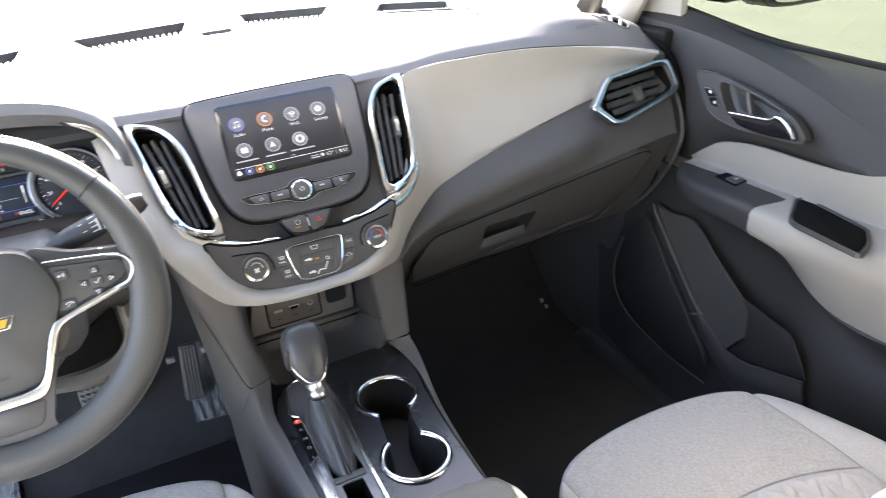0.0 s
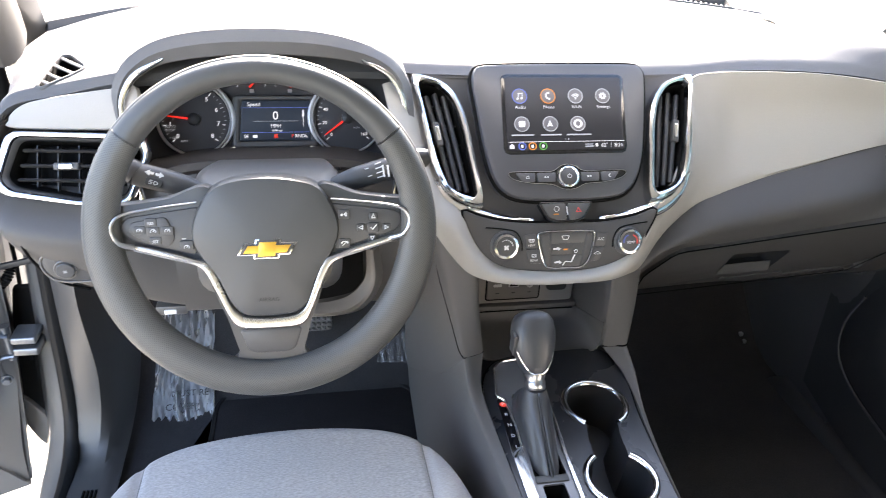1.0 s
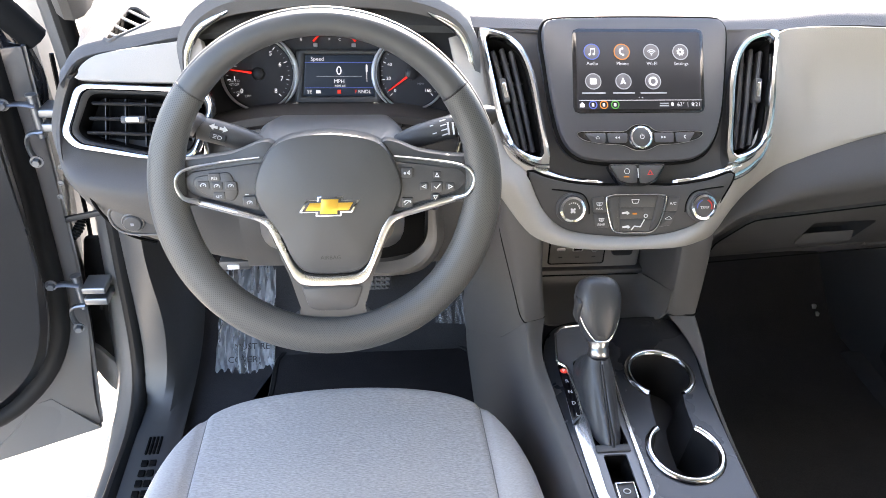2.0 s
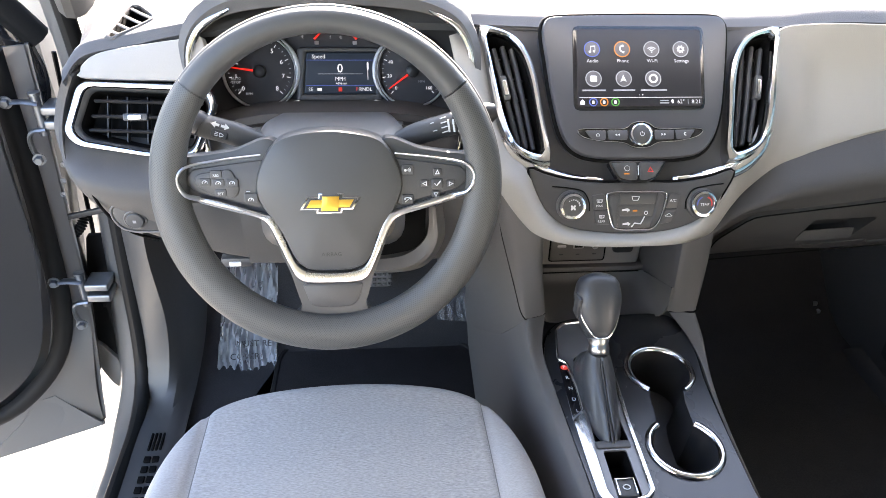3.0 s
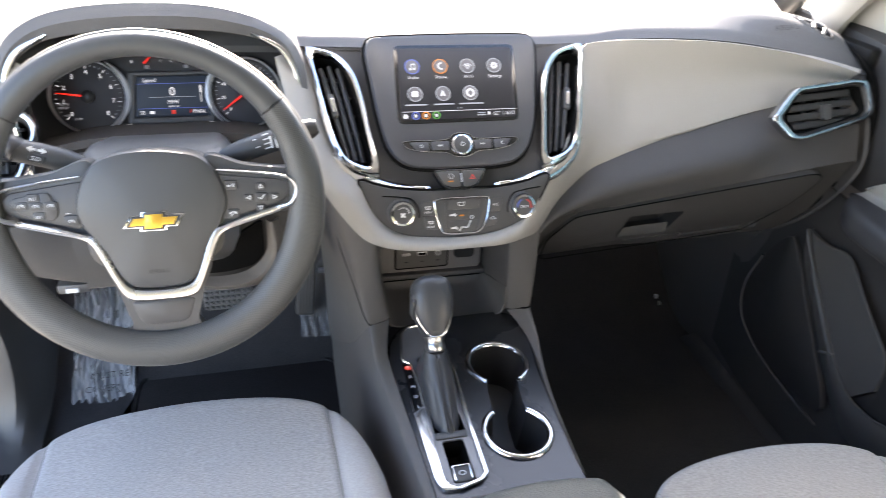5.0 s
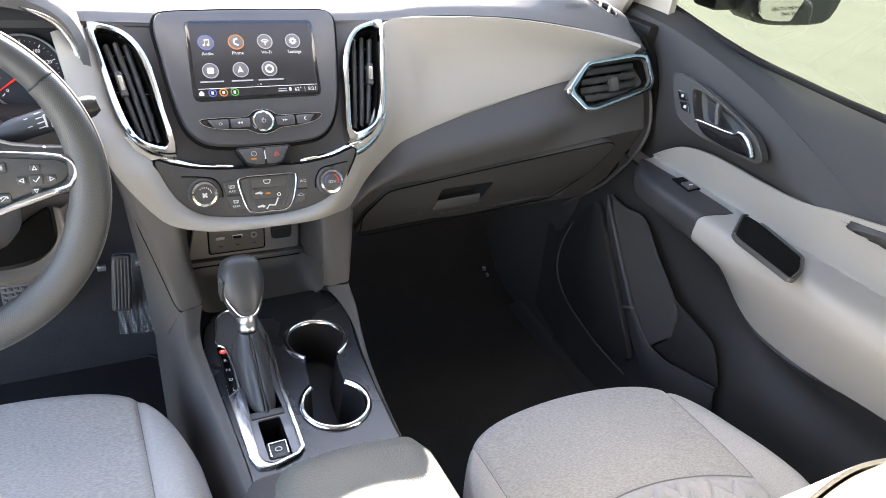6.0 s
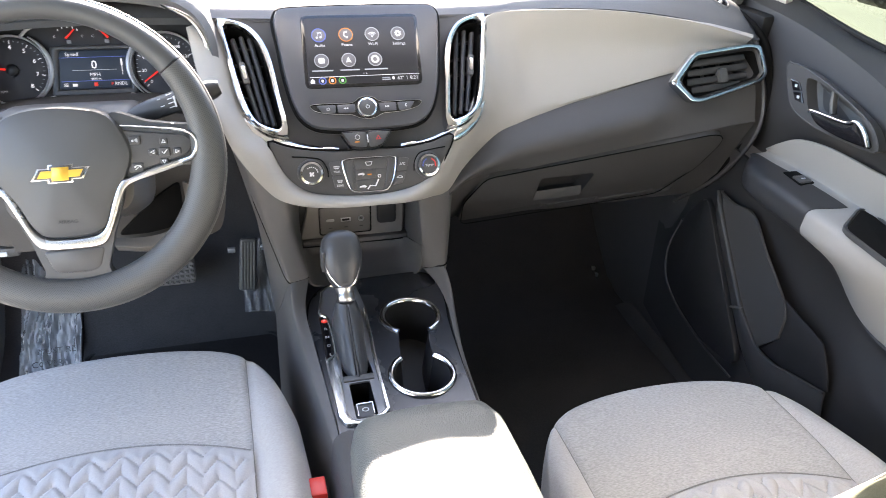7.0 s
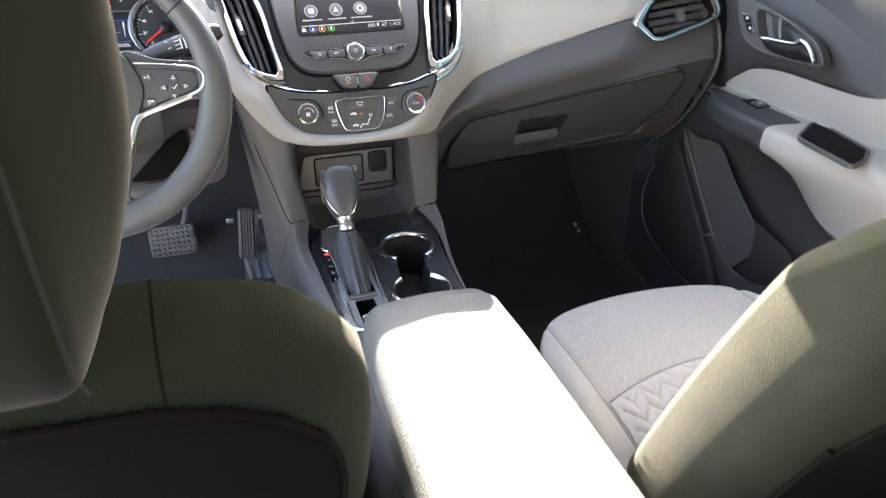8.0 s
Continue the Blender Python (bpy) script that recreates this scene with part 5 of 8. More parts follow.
text(HV, "REAR", -0.0475, -0.0655, 0.0042, SILKW, hvac, 0.0052)
for qx, qy, qw in ((-0.0508, -0.0392, 0.0042), (-0.0475, -0.0592, 0.0038)):
    lp = rounded([(qx - qw, qy + 0.002), (qx + qw, qy + 0.002), (qx + qw * 0.75, qy - 0.002), (qx - qw * 0.75, qy - 0.002)], 0.0008, 3)
    part("defrost_mark", trim(HV, lp, inset(lp, 0.0006), 0.0003, -0.0004, 0.0056), SILKW, hvac)
    for dx in (-0.0018, 0, 0.0018):
        bar(HV, qx + dx, qy - 0.0004, 0.0005, 0.0044, SILKW, hvac, 0.0054, r=0.0002)
car_mark = spline([(0.0362, -0.0605), (0.0366, -0.0588), (0.0382, -0.0582), (0.0398, -0.0568), (0.0420, -0.0568), (0.0434, -0.0584), (0.0446, -0.0590), (0.0446, -0.0605)], 30, True)
part("recirculation_mark", trim(HV, car_mark, inset(car_mark, 0.0006), 0.0003, -0.0004, 0.0056), SILKW, hvac)
for s, word in ((-1, ""), (1, "TEMP")):
    kx = s * 0.084 - 0.003 * (s < 0)
    kc = HV.at(kx, -0.0445, 0.002)
    kn = part("climate_knob", lathe(kc, HV.n, [(0.0195, 0), (0.0195, 0.003), (0.0175, 0.0045)]), HARD, hvac, "chrome-edged climate knob")
    part("grip", lathe(kc, HV.n, [(0.0176, 0.001), (0.0172, 0.009), (0.0160, 0.0112), (0.0132, 0.0118), (0.0122, 0.0104)], 40), CHROME, kn, "bright chrome grip")
    part("cap", lathe(kc, HV.n, [(0.0124, 0.003), (0.0124, 0.0106), (0, 0.0112)]), HARD, kn)
    kf = Face(tuple(kc + HV.n * 0.0113), tuple(HV.v))
    if word:
        text(kf, word, 0, -0.0008, 0.0050, SILKW, kn, 0.0004)
        part("hot_arc", sweep(kf.ring([(0.0095 * math.cos(a), 0.0095 * math.sin(a)) for a in np.linspace(-0.3, 1.2, 9)], 0.0), 0.0009, 0.0004, 6, up=tuple(kf.n)), RED, kn)
        part("cold_arc", sweep(kf.ring([(0.0095 * math.cos(a), 0.0095 * math.sin(a)) for a in np.linspace(1.9, 3.3, 9)], 0.0), 0.0007, 0.0004, 6, up=tuple(kf.n)), BLUEON, kn)
    else:
        for a in np.linspace(0.2, 2.2, 7):
            bar(kf, 0.0085 * math.cos(a), 0.0085 * math.sin(a), 0.0012, 0.0012 + 0.0012 * (2.2 - a) / 2, SILKW, kn, 0.0004)
        petals = [(0.0034 * abs(math.sin(2 * a)) ** 0.7 * math.cos(a) + 0.0006 * math.cos(a), -0.0015 + 0.0034 * abs(math.sin(2 * a)) ** 0.7 * math.sin(a) + 0.0006 * math.sin(a)) for a in np.linspace(0, 2 * math.pi, 48, endpoint=False)]
        part("fan_mark", plate(kf, petals, 0.0005, 0.0001, 0.0006), SILKW, kn)
    part("groove", sweep(HV.ring(spline([(s * 0.112, -0.020), (s * 0.09, -0.0225), (s * 0.072, -0.027), (s * 0.064, -0.040), (s * 0.063, -0.052)], 24), 0.003), 0.0009, 0.001, 6, up=tuple(HV.n)), VOID, hvac)

# ---- instrument cluster and its hood ----
CL = Face((XD, 0.172, 1.12), (0, 0.37, 0.93))
clu = thing("instrument_cluster", "instrument cluster with two round dials and a blue driver display", "instrument cluster", (XD, 0.17, 1.05))
part("face", plate(CL, rounded([(-0.205, 0.095), (0.205, 0.095), (0.205, -0.045), (0.15, -0.062), (-0.15, -0.062), (-0.205, -0.045)], 0.03, 6), 0.02, 0.003, -0.006), CLUSTER, clu)
for s in (-1, 1):
    gx = s * 0.105
    part("dial_face", plate(CL, circle(gx, 0.004, 0.047, 48), 0.004, 0.001, -0.003), CLUSTER, clu)
    part("dial_ring", trim(CL, circle(gx, 0.004, 0.0505, 60), circle(gx, 0.004, 0.0475, 60), 0.007, -0.004, -0.002), RINGS, clu, "thin satin silver dial ring")
    for k in range(33):
        a = math.radians(-45 + k * 270 / 32)
        r = 0.0425
        major = k % 4 == 0
        L = 0.0045 if major else 0.0022
        p0, p1 = (gx + r * math.cos(a), 0.004 + r * math.sin(a)), (gx + (r - L) * math.cos(a), 0.004 + (r - L) * math.sin(a))
        part("tick", sweep([CL.at(*p0, -0.0024), CL.at(*p1, -0.0024)], 0.0005, 0.0003, 5, up=tuple(CL.n)), WHITEON if major else DIMON, clu)
    nums = ["8", "7", "6", "5", "4", "3", "2", "1", "0"] if s < 0 else ["160", "140", "120", "100", "80", "60", "40", "20", "0"]
    for k, wd in enumerate(nums):
        a = math.radians(-45 + k * 270 / 8)
        text(CL, wd, gx + 0.0325 * math.cos(a), 0.004 + 0.0325 * math.sin(a), 0.0085 if s < 0 else 0.0065, WHITEON, clu, -0.0022)
    tip = math.radians(180 - 8) if s < 0 else math.radians(216)
    part("needle", sweep([CL.at(gx, 0.004, 0.003), CL.at(gx + 0.040 * math.cos(tip), 0.004 + 0.040 * math.sin(tip), 0.003)], [0.0018, 0.0007], 0.0006, 6, up=tuple(CL.n)), NEEDLE, clu, "red needle")
    part("needle_hub", lathe(CL.at(gx, 0.004, -0.003), CL.n, [(0.0085, 0), (0.0085, 0.006), (0.006, 0.008), (0, 0.0085)]), BLACK, clu)
text(CL, "MPH", 0.118, -0.010, 0.0048, SILKD, clu, -0.002)
text(CL, "RPM", -0.120, -0.026, 0.0048, DIMON, clu, -0.002)
text(CL, "AUTO\nSTOP", -0.137, -0.008, 0.0050, DIMON, clu, -0.002)
text(CL, "OFF", -0.131, -0.021, 0.0050, DIMON, clu, -0.002)
dic = part("driver_display", plate(CL, rounded([(-0.045, -0.026), (0.0525, -0.026), (0.0535, 0.029), (-0.040, 0.029)], 0.002, 3), 0.006, 0.001, 0.002), DICON, clu, "blue-grey driver display")
part("display_border", trim(CL, rounded([(-0.056, -0.036), (0.062, -0.036), (0.060, 0.036), (-0.052, 0.036)], 0.004, 4), rounded([(-0.0455, -0.0265), (0.053, -0.0265), (0.054, 0.0295), (-0.0405, 0.0295)], 0.002, 4), 0.004, -0.004, 0.0), HARD, clu)
text(CL, "Speed", -0.024, 0.0235, 0.0075, WHITEON, dic, 0.0028)
text(CL, "0", 0.005, 0.0075, 0.017, WHITEON, dic, 0.0028)
text(CL, "MPH", 0.005, -0.0065, 0.0072, WHITEON, dic, 0.0028)
bar(CL, 0.005, 0.0005, 0.062, 0.0006, DIMON, dic, 0.0028)
bar(CL, 0.005, 0.0190, 0.094, 0.0006, BLUEON, dic, 0.0028)
bar(CL, 0.005, -0.0150, 0.094, 0.0006, BLUEON, dic, 0.0028)
text(CL, "4696 mi", 0.006, -0.0125, 0.0045, WHITEON, dic, 0.0028)
text(CL, "SE", -0.036, -0.0205, 0.0068, WHITEON, dic, 0.0028)
bar(CL, -0.024, -0.0205, 0.006, 0.004, WHITEON, dic, 0.0028)
bar(CL, 0.0045, -0.0205, 0.005, 0.0055, REDON, dic, 0.0028)
text(CL, "P", 0.0275, -0.0205, 0.007, REDON, dic, 0.0028)
text(CL, "RNDL", 0.0395, -0.0205, 0.0068, WHITEON, dic, 0.0028)
bar(CL, 0.043, 0.0045, 0.0008, 0.024, WHITEON, dic, 0.0028)
bar(CL, 0.043, 0.011, 0.0024, 0.009, WHITEON, dic, 0.0029)
part("arch_trim", sweep(CL.ring(spline([(-0.088, 0.050), (-0.076, 0.061), (-0.050, 0.070), (-0.012, 0.0735)], 24), 0.004), np.linspace(0.0026, 0.0008, 24), 0.002, 8, up=tuple(CL.n)), RINGS, clu, "thin silver arch over the fuel gauge")
for s in (-1, 1):
    crescent = [(s * 0.105 - s * 0.0530 * math.cos(a), 0.004 + 0.0530 * math.sin(a)) for a in np.linspace(-0.85, 1.05, 26)]
    part("dial_crescent", sweep(CL.ring(crescent, 0.003), 0.0006 + 0.0026 * np.sin(np.linspace(0.1, 3.0, 26)), 0.003, 8, up=tuple(CL.n)), RINGS, clu, "bright silver crescent beside the dial")
for s in (-1, 1):
    fx = s * 0.026 + 0.0
    for k in range(5):
        a = math.radians(40 + k * 25)
        bar(CL, fx + 0.017 * math.cos(a), 0.052 + 0.012 * math.sin(a), 0.001, 0.003, WHITEON, clu, -0.004)
    part("small_needle", sweep([CL.at(fx + s * 0.003, 0.047, 0.0), CL.at(fx - s * 0.010, 0.060, 0.0)], [0.0016, 0.0006], 0.0006, 6, up=tuple(CL.n)), NEEDLE, clu)
    part("lamp_mark", plate(CL, rounded([(fx - 0.003, 0.040), (fx + 0.003, 0.040), (fx + 0.003, 0.045), (fx - 0.003, 0.045)], 0.001, 3), 0.0006, 0.0001, -0.004), SILKD, clu)
    part("silver_foot", plate(CL, rounded([(s * 0.052, -0.034), (s * 0.075, -0.040), (s * 0.066, -0.046), (s * 0.048, -0.041)], 0.002, 3), 0.004, 0.001, 0.006), CHROMED, clu)
    text(CL, "E" if s < 0 else "C", fx - 0.019, 0.050, 0.005, WHITEON, clu, -0.004)
    text(CL, "F" if s < 0 else "H", fx + 0.019, 0.050, 0.005, WHITEON, clu, -0.004)

HD = Face((XD, 0.07, 1.17), (0, 0.2, 0.98))
ia = [(-0.160, -0.10), (-0.168, -0.05), (-0.1705, 0.002), (-0.1635, 0.025), (-0.149, 0.043), (-0.117, 0.060), (-0.045, 0.0695), (0.045, 0.0700), (0.117, 0.061), (0.152, 0.044), (0.168, 0.018), (0.1725, -0.01), (0.168, -0.06), (0.160, -0.10)]
oa = [(-0.170, -0.10), (-0.177, -0.05), (-0.179, 0.005), (-0.173, 0.038), (-0.152, 0.064), (-0.112, 0.084), (-0.045, 0.094), (0.045, 0.094), (0.108, 0.083), (0.154, 0.062), (0.176, 0.030), (0.181, -0.01), (0.178, -0.06), (0.170, -0.10)]
hood = thing("instrument_hood", "arched charcoal hood over the instruments with chrome cheeks", "dashboard hood", (XD, 0.15, 1.2))
fi, fo2 = HD.ring(spline(ia, 60)), HD.ring(spline(oa, 60))
bi = CL.ring(spline([(a * 1.22, b * 0.95 + 0.035) for a, b in ia], 60), 0.0)
mid_o = np.array([p + V(0, 0.05, 0.004) for p in fo2])
bo = np.array([V(XD + (p[0] - XD) * 1.16, 0.34, min(p[2] - 0.012, 1.222)) for p in fo2])
part("inner_tunnel", sheet([bi, (bi + fi) / 2, fi], 0.003), HARD, hood)
part("brow", sheet([fi, (fi + fo2) / 2 + V(0, -0.006, 0.002), fo2, mid_o, bo], 0.004), TOP, hood, "grained hood lit by the sun")
for s in (-1, 1):
    pth = [(s * a, b) for a, b in ((0.158, -0.11), (0.168, -0.05), (0.1725, 0.0), (0.165, 0.027), (0.150, 0.046), (0.118, 0.063))]
    part("chrome_cheek", sweep(HD.ring(spline(pth, 30), 0.005), [0.0048] * 24 + [0.0046, 0.0044, 0.004, 0.0035, 0.003, 0.002], 0.0035, 10, up=tuple(HD.n)), CHROME, hood, "bright chrome cheek trim")
part("lower_brow", sheet(across([[(XD - 0.165, 0.075, 1.075), (XD - 0.09, 0.08, 1.088), (XD, 0.08, 1.090), (XD + 0.09, 0.08, 1.088), (XD + 0.165, 0.075, 1.075)],
                                 [(XD - 0.16, 0.16, 1.062), (XD - 0.09, 0.17, 1.074), (XD, 0.17, 1.076), (XD + 0.09, 0.17, 1.074), (XD + 0.16, 0.16, 1.062)]], 30, 6), 0.01), DARK, hood)
part("lower_trim", sheet(across([[(XD - 0.165, 0.075, 1.070), (XD - 0.09, 0.078, 1.084), (XD, 0.078, 1.086), (XD + 0.09, 0.078, 1.084), (XD + 0.165, 0.075, 1.070)],
                                 [(XD - 0.165, 0.045, 1.00), (XD - 0.09, 0.045, 1.01), (XD, 0.045, 1.01), (XD + 0.09, 0.045, 1.01), (XD + 0.165, 0.045, 1.00)]], 30, 6), 0.006), HARD, hood)

# ---- steering column and stalks ----
th = radians(16.9)
WH = Face((XD, -0.129, 1.101), (0, math.sin(th), math.cos(th)))
col = thing("steering_column", "grey steering column shroud behind the wheel", "steering column", (XD, 0.0, 1.03))
rings = []
for c, w, h, up_ in ((-0.035, 0.070, 0.040, -0.006), (-0.06, 0.082, 0.050, -0.004), (-0.12, 0.085, 0.052, -0.002), (-0.19, 0.080, 0.050, 0.0)):
    lp = rounded([(-w, -h - 0.03), (w, -h - 0.03), (w, h + up_), (w * 0.85, h + 0.012 + up_), (-w * 0.85, h + 0.012 + up_), (-w, h + up_)], 0.03, 6)
    rings.append(WH.ring(lp, c))
part("shroud", loft(rings), TRIMG, col)
for s in (-1, 1):
    st = thing("column_stalk", "black stalk with white pictograms behind the wheel " + ("for the turn signals" if s < 0 else "for the wipers"), "stalk", tuple(WH.at(s * 0.08, 0.03, -0.05)), "column stalks")
    path = [WH.at(s * 0.055, 0.036, -0.055), WH.at(s * 0.080, 0.044, -0.055), WH.at(s * 0.11, 0.054, -0.052), WH.at(s * 0.138, 0.062, -0.050)]
    part("arm", sweep(spline(path, 16), [0.008] * 4 + [0.010, 0.011, 0.012, 0.0125] + [0.013] * 8, [0.007] * 4 + [0.009, 0.010, 0.011, 0.012] + [0.0125] * 8, 14, up=tuple(WH.n)), HARD, st)
    tipx = 0.148 if s < 0 else 0.184
    part("end_knob", sweep(spline([WH.at(s * 0.136, 0.0615, -0.050), WH.at(s * (0.5 * tipx + 0.068), 0.066 + 0.002 * (s > 0), -0.050), WH.at(s * tipx, 0.066 + 0.009 * (s > 0), -0.049)], 8), [0.0135, 0.0135, 0.0135, 0.0135, 0.0130, 0.0125, 0.0115, 0.008], None, 16, up=tuple(WH.n)), BLACK, st)
    sf = Face(tuple(WH.at(s * 0.116, 0.0585, -0.0385)), tuple(WH.v - WH.u * 0.3 * s), tuple(WH.u + WH.v * 0.3 * s))
    if s < 0:
        for q in (-1, 1):
            part("arrow_mark", plate(sf, [(q * 0.010, 0.004), (q * 0.005, 0.0075), (q * 0.005, 0.0053), (q * 0.001, 0.0053), (q * 0.001, 0.0027), (q * 0.005, 0.0027), (q * 0.005, 0.0005)], 0.001, 0.0001, 0.001), SILKW, st)
        part("lamp_button", plate(sf, rounded([(-0.008, -0.010), (0.010, -0.010), (0.010, -0.001), (-0.008, -0.001)], 0.003, 4), 0.004, 0.001, 0.0005), BLACK, st)
        lamp = spline([(0.0015, -0.0035), (0.0045, -0.0040), (0.0058, -0.0055), (0.0045, -0.0070), (0.0015, -0.0075)], 24, True)
        part("lamp_mark", trim(sf, lamp, inset(lamp, 0.0006), 0.0003, -0.0004, 0.0018), SILKW, st)
        for q in (-0.0038, -0.0055, -0.0072):
            bar(sf, -0.002, q, 0.0036, 0.0006, SILKW, st, 0.0016, r=0.0002)
    else:
        for q in range(4):
            bar(sf, 0.010 - q * 0.0005, 0.008 - q * 0.0052, 0.007, 0.0012, SILKW, st, 0.002)
        bar(sf, -0.002, -0.003, 0.005, 0.0010, SILKW, st, 0.0025)
        bar(sf, -0.003, 0.006, 0.004, 0.0010, SILKW, st, 0.0025)
        for q in range(4):
            part("ring_mark", sweep([WH.at(0.131 + q * 0.0055, 0.0535, -0.0375), WH.at(0.129 + q * 0.0055, 0.0670, -0.0365)], 0.0011, 0.0008, 6, up=tuple(WH.n)), SILKW, st)

# ---- steering wheel ----
wheel = thing("steering_wheel", "grey three-spoke steering wheel with perforated leather and silver trim", "steering wheel", tuple(WH.o))


def rim_arc(a0, a1, n, grow):
    rings_ = []
    closed = abs(a1 - a0) > 359
    for a in np.linspace(math.radians(a0), math.radians(a1), n, endpoint=not closed):
        low_ = 0.5 - 0.5 * math.sin(a)
        r = 0.0128 + 0.0072 * min(1, low_ * 1.6) + grow
        R = 0.182 + grow - r
        d = 0.0150 + grow
        rings_.append([WH.at(R * math.cos(a) + r * math.cos(b) * math.cos(a), R * math.sin(a) + r * math.cos(b) * math.sin(a), d * math.sin(b)) for b in np.linspace(0, 2 * math.pi, 20, endpoint=False)])
    return rings_


part("rim_top", loft(rim_arc(38, 142, 60, 0.0)), LEATHER, wheel, "smooth grey leather rim top")
grip = part("rim_grip", loft(rim_arc(142.6, 397.4, 130, 0.0006)), LEATHERP, wheel, "perforated grey leather grip")
# texture coordinates along and round the grip, for the rows of small holes
uv = grip.data.uv_layers.new(name="grip")
for po in grip.data.polygons:
    first = None
    for li in po.loop_indices:
        co = np.array(grip.data.vertices[grip.data.loops[li].vertex_index].co) - WH.o
        a, b, c = co @ WH.u, co @ WH.v, co @ WH.n
        al, be = math.atan2(b, a), math.atan2(c, math.hypot(a, b) - 0.163)
        if first is None:
            first = (al, be)
        al -= 2 * math.pi * round((al - first[0]) / (2 * math.pi))
        be -= 2 * math.pi * round((be - first[1]) / (2 * math.pi))
        p, q = al * 84, be * 7.4
        uv.data[li].uv = ((p + q) * 0.7071, (p - q) * 0.7071)
for a in (38, 142.3):
    part("rim_seam", loft(rim_arc(a - 0.25, a + 0.25, 3, 0.0007)), BLACK, wheel)
rt = [WH.at(0.1815 * math.cos(a), 0.1815 * math.sin(a), -0.006) for a in np.linspace(0, 2 * math.pi, 120, endpoint=False)]
part("rim_back_trim", sweep(rt, 0.0035, 0.006, 8, True, tuple(WH.n)), TRIMG, wheel)
hubl = spline([(-0.0760, 0.006), (-0.066, 0.034), (-0.046, 0.0545), (0, 0.0618), (0.048, 0.0545), (0.067, 0.036), (0.0770, 0.006), (0.070, -0.020), (0.052, -0.050), (0.041, -0.078), (0.024, -0.0885), (0, -0.0905), (-0.026, -0.0885), (-0.0405, -0.075), (-0.054, -0.045), (-0.072, -0.016)], 90, True)
part("airbag_cover", plate(WH, hubl, 0.040, 0.007, 0.006, 0.008), LEATHER, wheel, "padded charcoal airbag cover")
arm_l = [(-0.055, 0.050), (-0.10, 0.0405), (-0.148, 0.035), (-0.168, 0.040), (-0.172, 0.0), (-0.168, -0.022), (-0.145, -0.015), (-0.10, -0.020), (-0.066, -0.033), (-0.050, -0.02)]
for s in (-1, 1):
    al = [(-s * a, b) for a, b in arm_l]
    part("side_spoke", plate(WH, spline(al, 60, True), 0.022, 0.004, -0.004), LEATHER, wheel)
    pod_l = rounded([(-s * a, b) for a, b in ((-0.066, 0.031), (-0.140, 0.0215), (-0.1485, 0.0105), (-0.138, -0.0025), (-0.072, -0.021))], 0.006, 5)
    part("switch_pod", plate(WH, pod_l, 0.006, 0.0015, -0.0015), HARD, wheel)
    tl = [(-s * a, b) for a, b in ((-0.069, 0.0365), (-0.105, 0.0322), (-0.141, 0.0260), (-0.1500, 0.0195), (-0.1520, 0.0105), (-0.1470, -0.0015), (-0.138, -0.0070), (-0.100, -0.0180), (-0.0675, -0.0285), (-0.0585, -0.040), (-0.0500, -0.0620), (-0.0405, -0.082), (-0.0300, -0.0945), (0.0, -0.0985))]
    wdt = list(np.linspace(0.0009, 0.0017, 24)) + list(np.linspace(0.0018, 0.0032, 10)) + [0.0032] * 6 + list(np.linspace(0.0032, 0.0026, 10))
    part("silver_trim", sweep([WH.at(p[0], p[1], 0.0025 + 0.0085 * min(1, max(0, (abs(p[0]) - 0.132) / 0.017))) for p in spline(tl[:9], 50)], wdt, 0.0026, 8, up=tuple(WH.n)), CHROMED, wheel, "satin silver spoke trim")
    vo_ = spline([(-s * a, b) for a, b in ((-0.1330, -0.0132), (-0.0990, -0.0232), (-0.0760, -0.0300), (-0.0655, -0.0375), (-0.0553, -0.0600), (-0.0452, -0.0837), (-0.0369, -0.0990), (-0.0250, -0.1038), (0.0, -0.1046))], 60)
    vi_ = spline([(-s * a, b) for a, b in ((-0.1345, -0.0082), (-0.0980, -0.0182), (-0.0720, -0.0245), (-0.0602, -0.0285), (-0.0506, -0.0488), (-0.0411, -0.0745), (-0.0320, -0.0862), (-0.0200, -0.0902), (0.0, -0.0915))], 60)
    band = [WH.ring(vo_ + (vi_ - vo_) * f, c) for f, c in ((0, -0.008), (0, 0.0022), (0.12, 0.0042), (0.5, 0.0050), (0.88, 0.0040), (1, 0.0018), (1, -0.008))]
    part("silver_band", sheet(band), CHROMED, wheel, "satin silver band round the airbag cover")
    if s < 0:
        # right-hand pod: phone, arrows, voice
        for x, y, w in ((0.114, 0.003, 0.0062), (0.114, 0.0155, 0.0045), (0.1125, -0.0085, 0.0045), (0.1005, 0.0035, 0.0045), (0.1285, 0.0030, 0.0045), (0.0825, 0.0185, 0.0062), (0.0825, -0.0135, 0.0062)):
            part("button", plate(WH, rounded([(x - w, y - w * 0.85), (x + w, y - w * 0.85), (x + w, y + w * 0.85), (x - w, y + w * 0.85)], 0.002, 4), 0.003, 0.0008, 0.0005), HARD, wheel)
        for x, y, a in ((0.114, 0.0155, 90), (0.1125, -0.0085, 270), (0.1005, 0.0035, 180), (0.1285, 0.0030, 0)):
            ca, sa = math.cos(radians(a)), math.sin(radians(a))
            lp = np.array([(x + p * ca - q * sa, y + p * sa + q * ca) for p, q in ((0.003, 0), (-0.0022, 0.0026), (-0.0022, -0.0026))])
            part("arrow_mark", trim(WH, lp, np.array([lp.mean(0) + (p - lp.mean(0)) * 0.5 for p in lp]), 0.0003, -0.0004, 0.0009), SILKW, wheel)
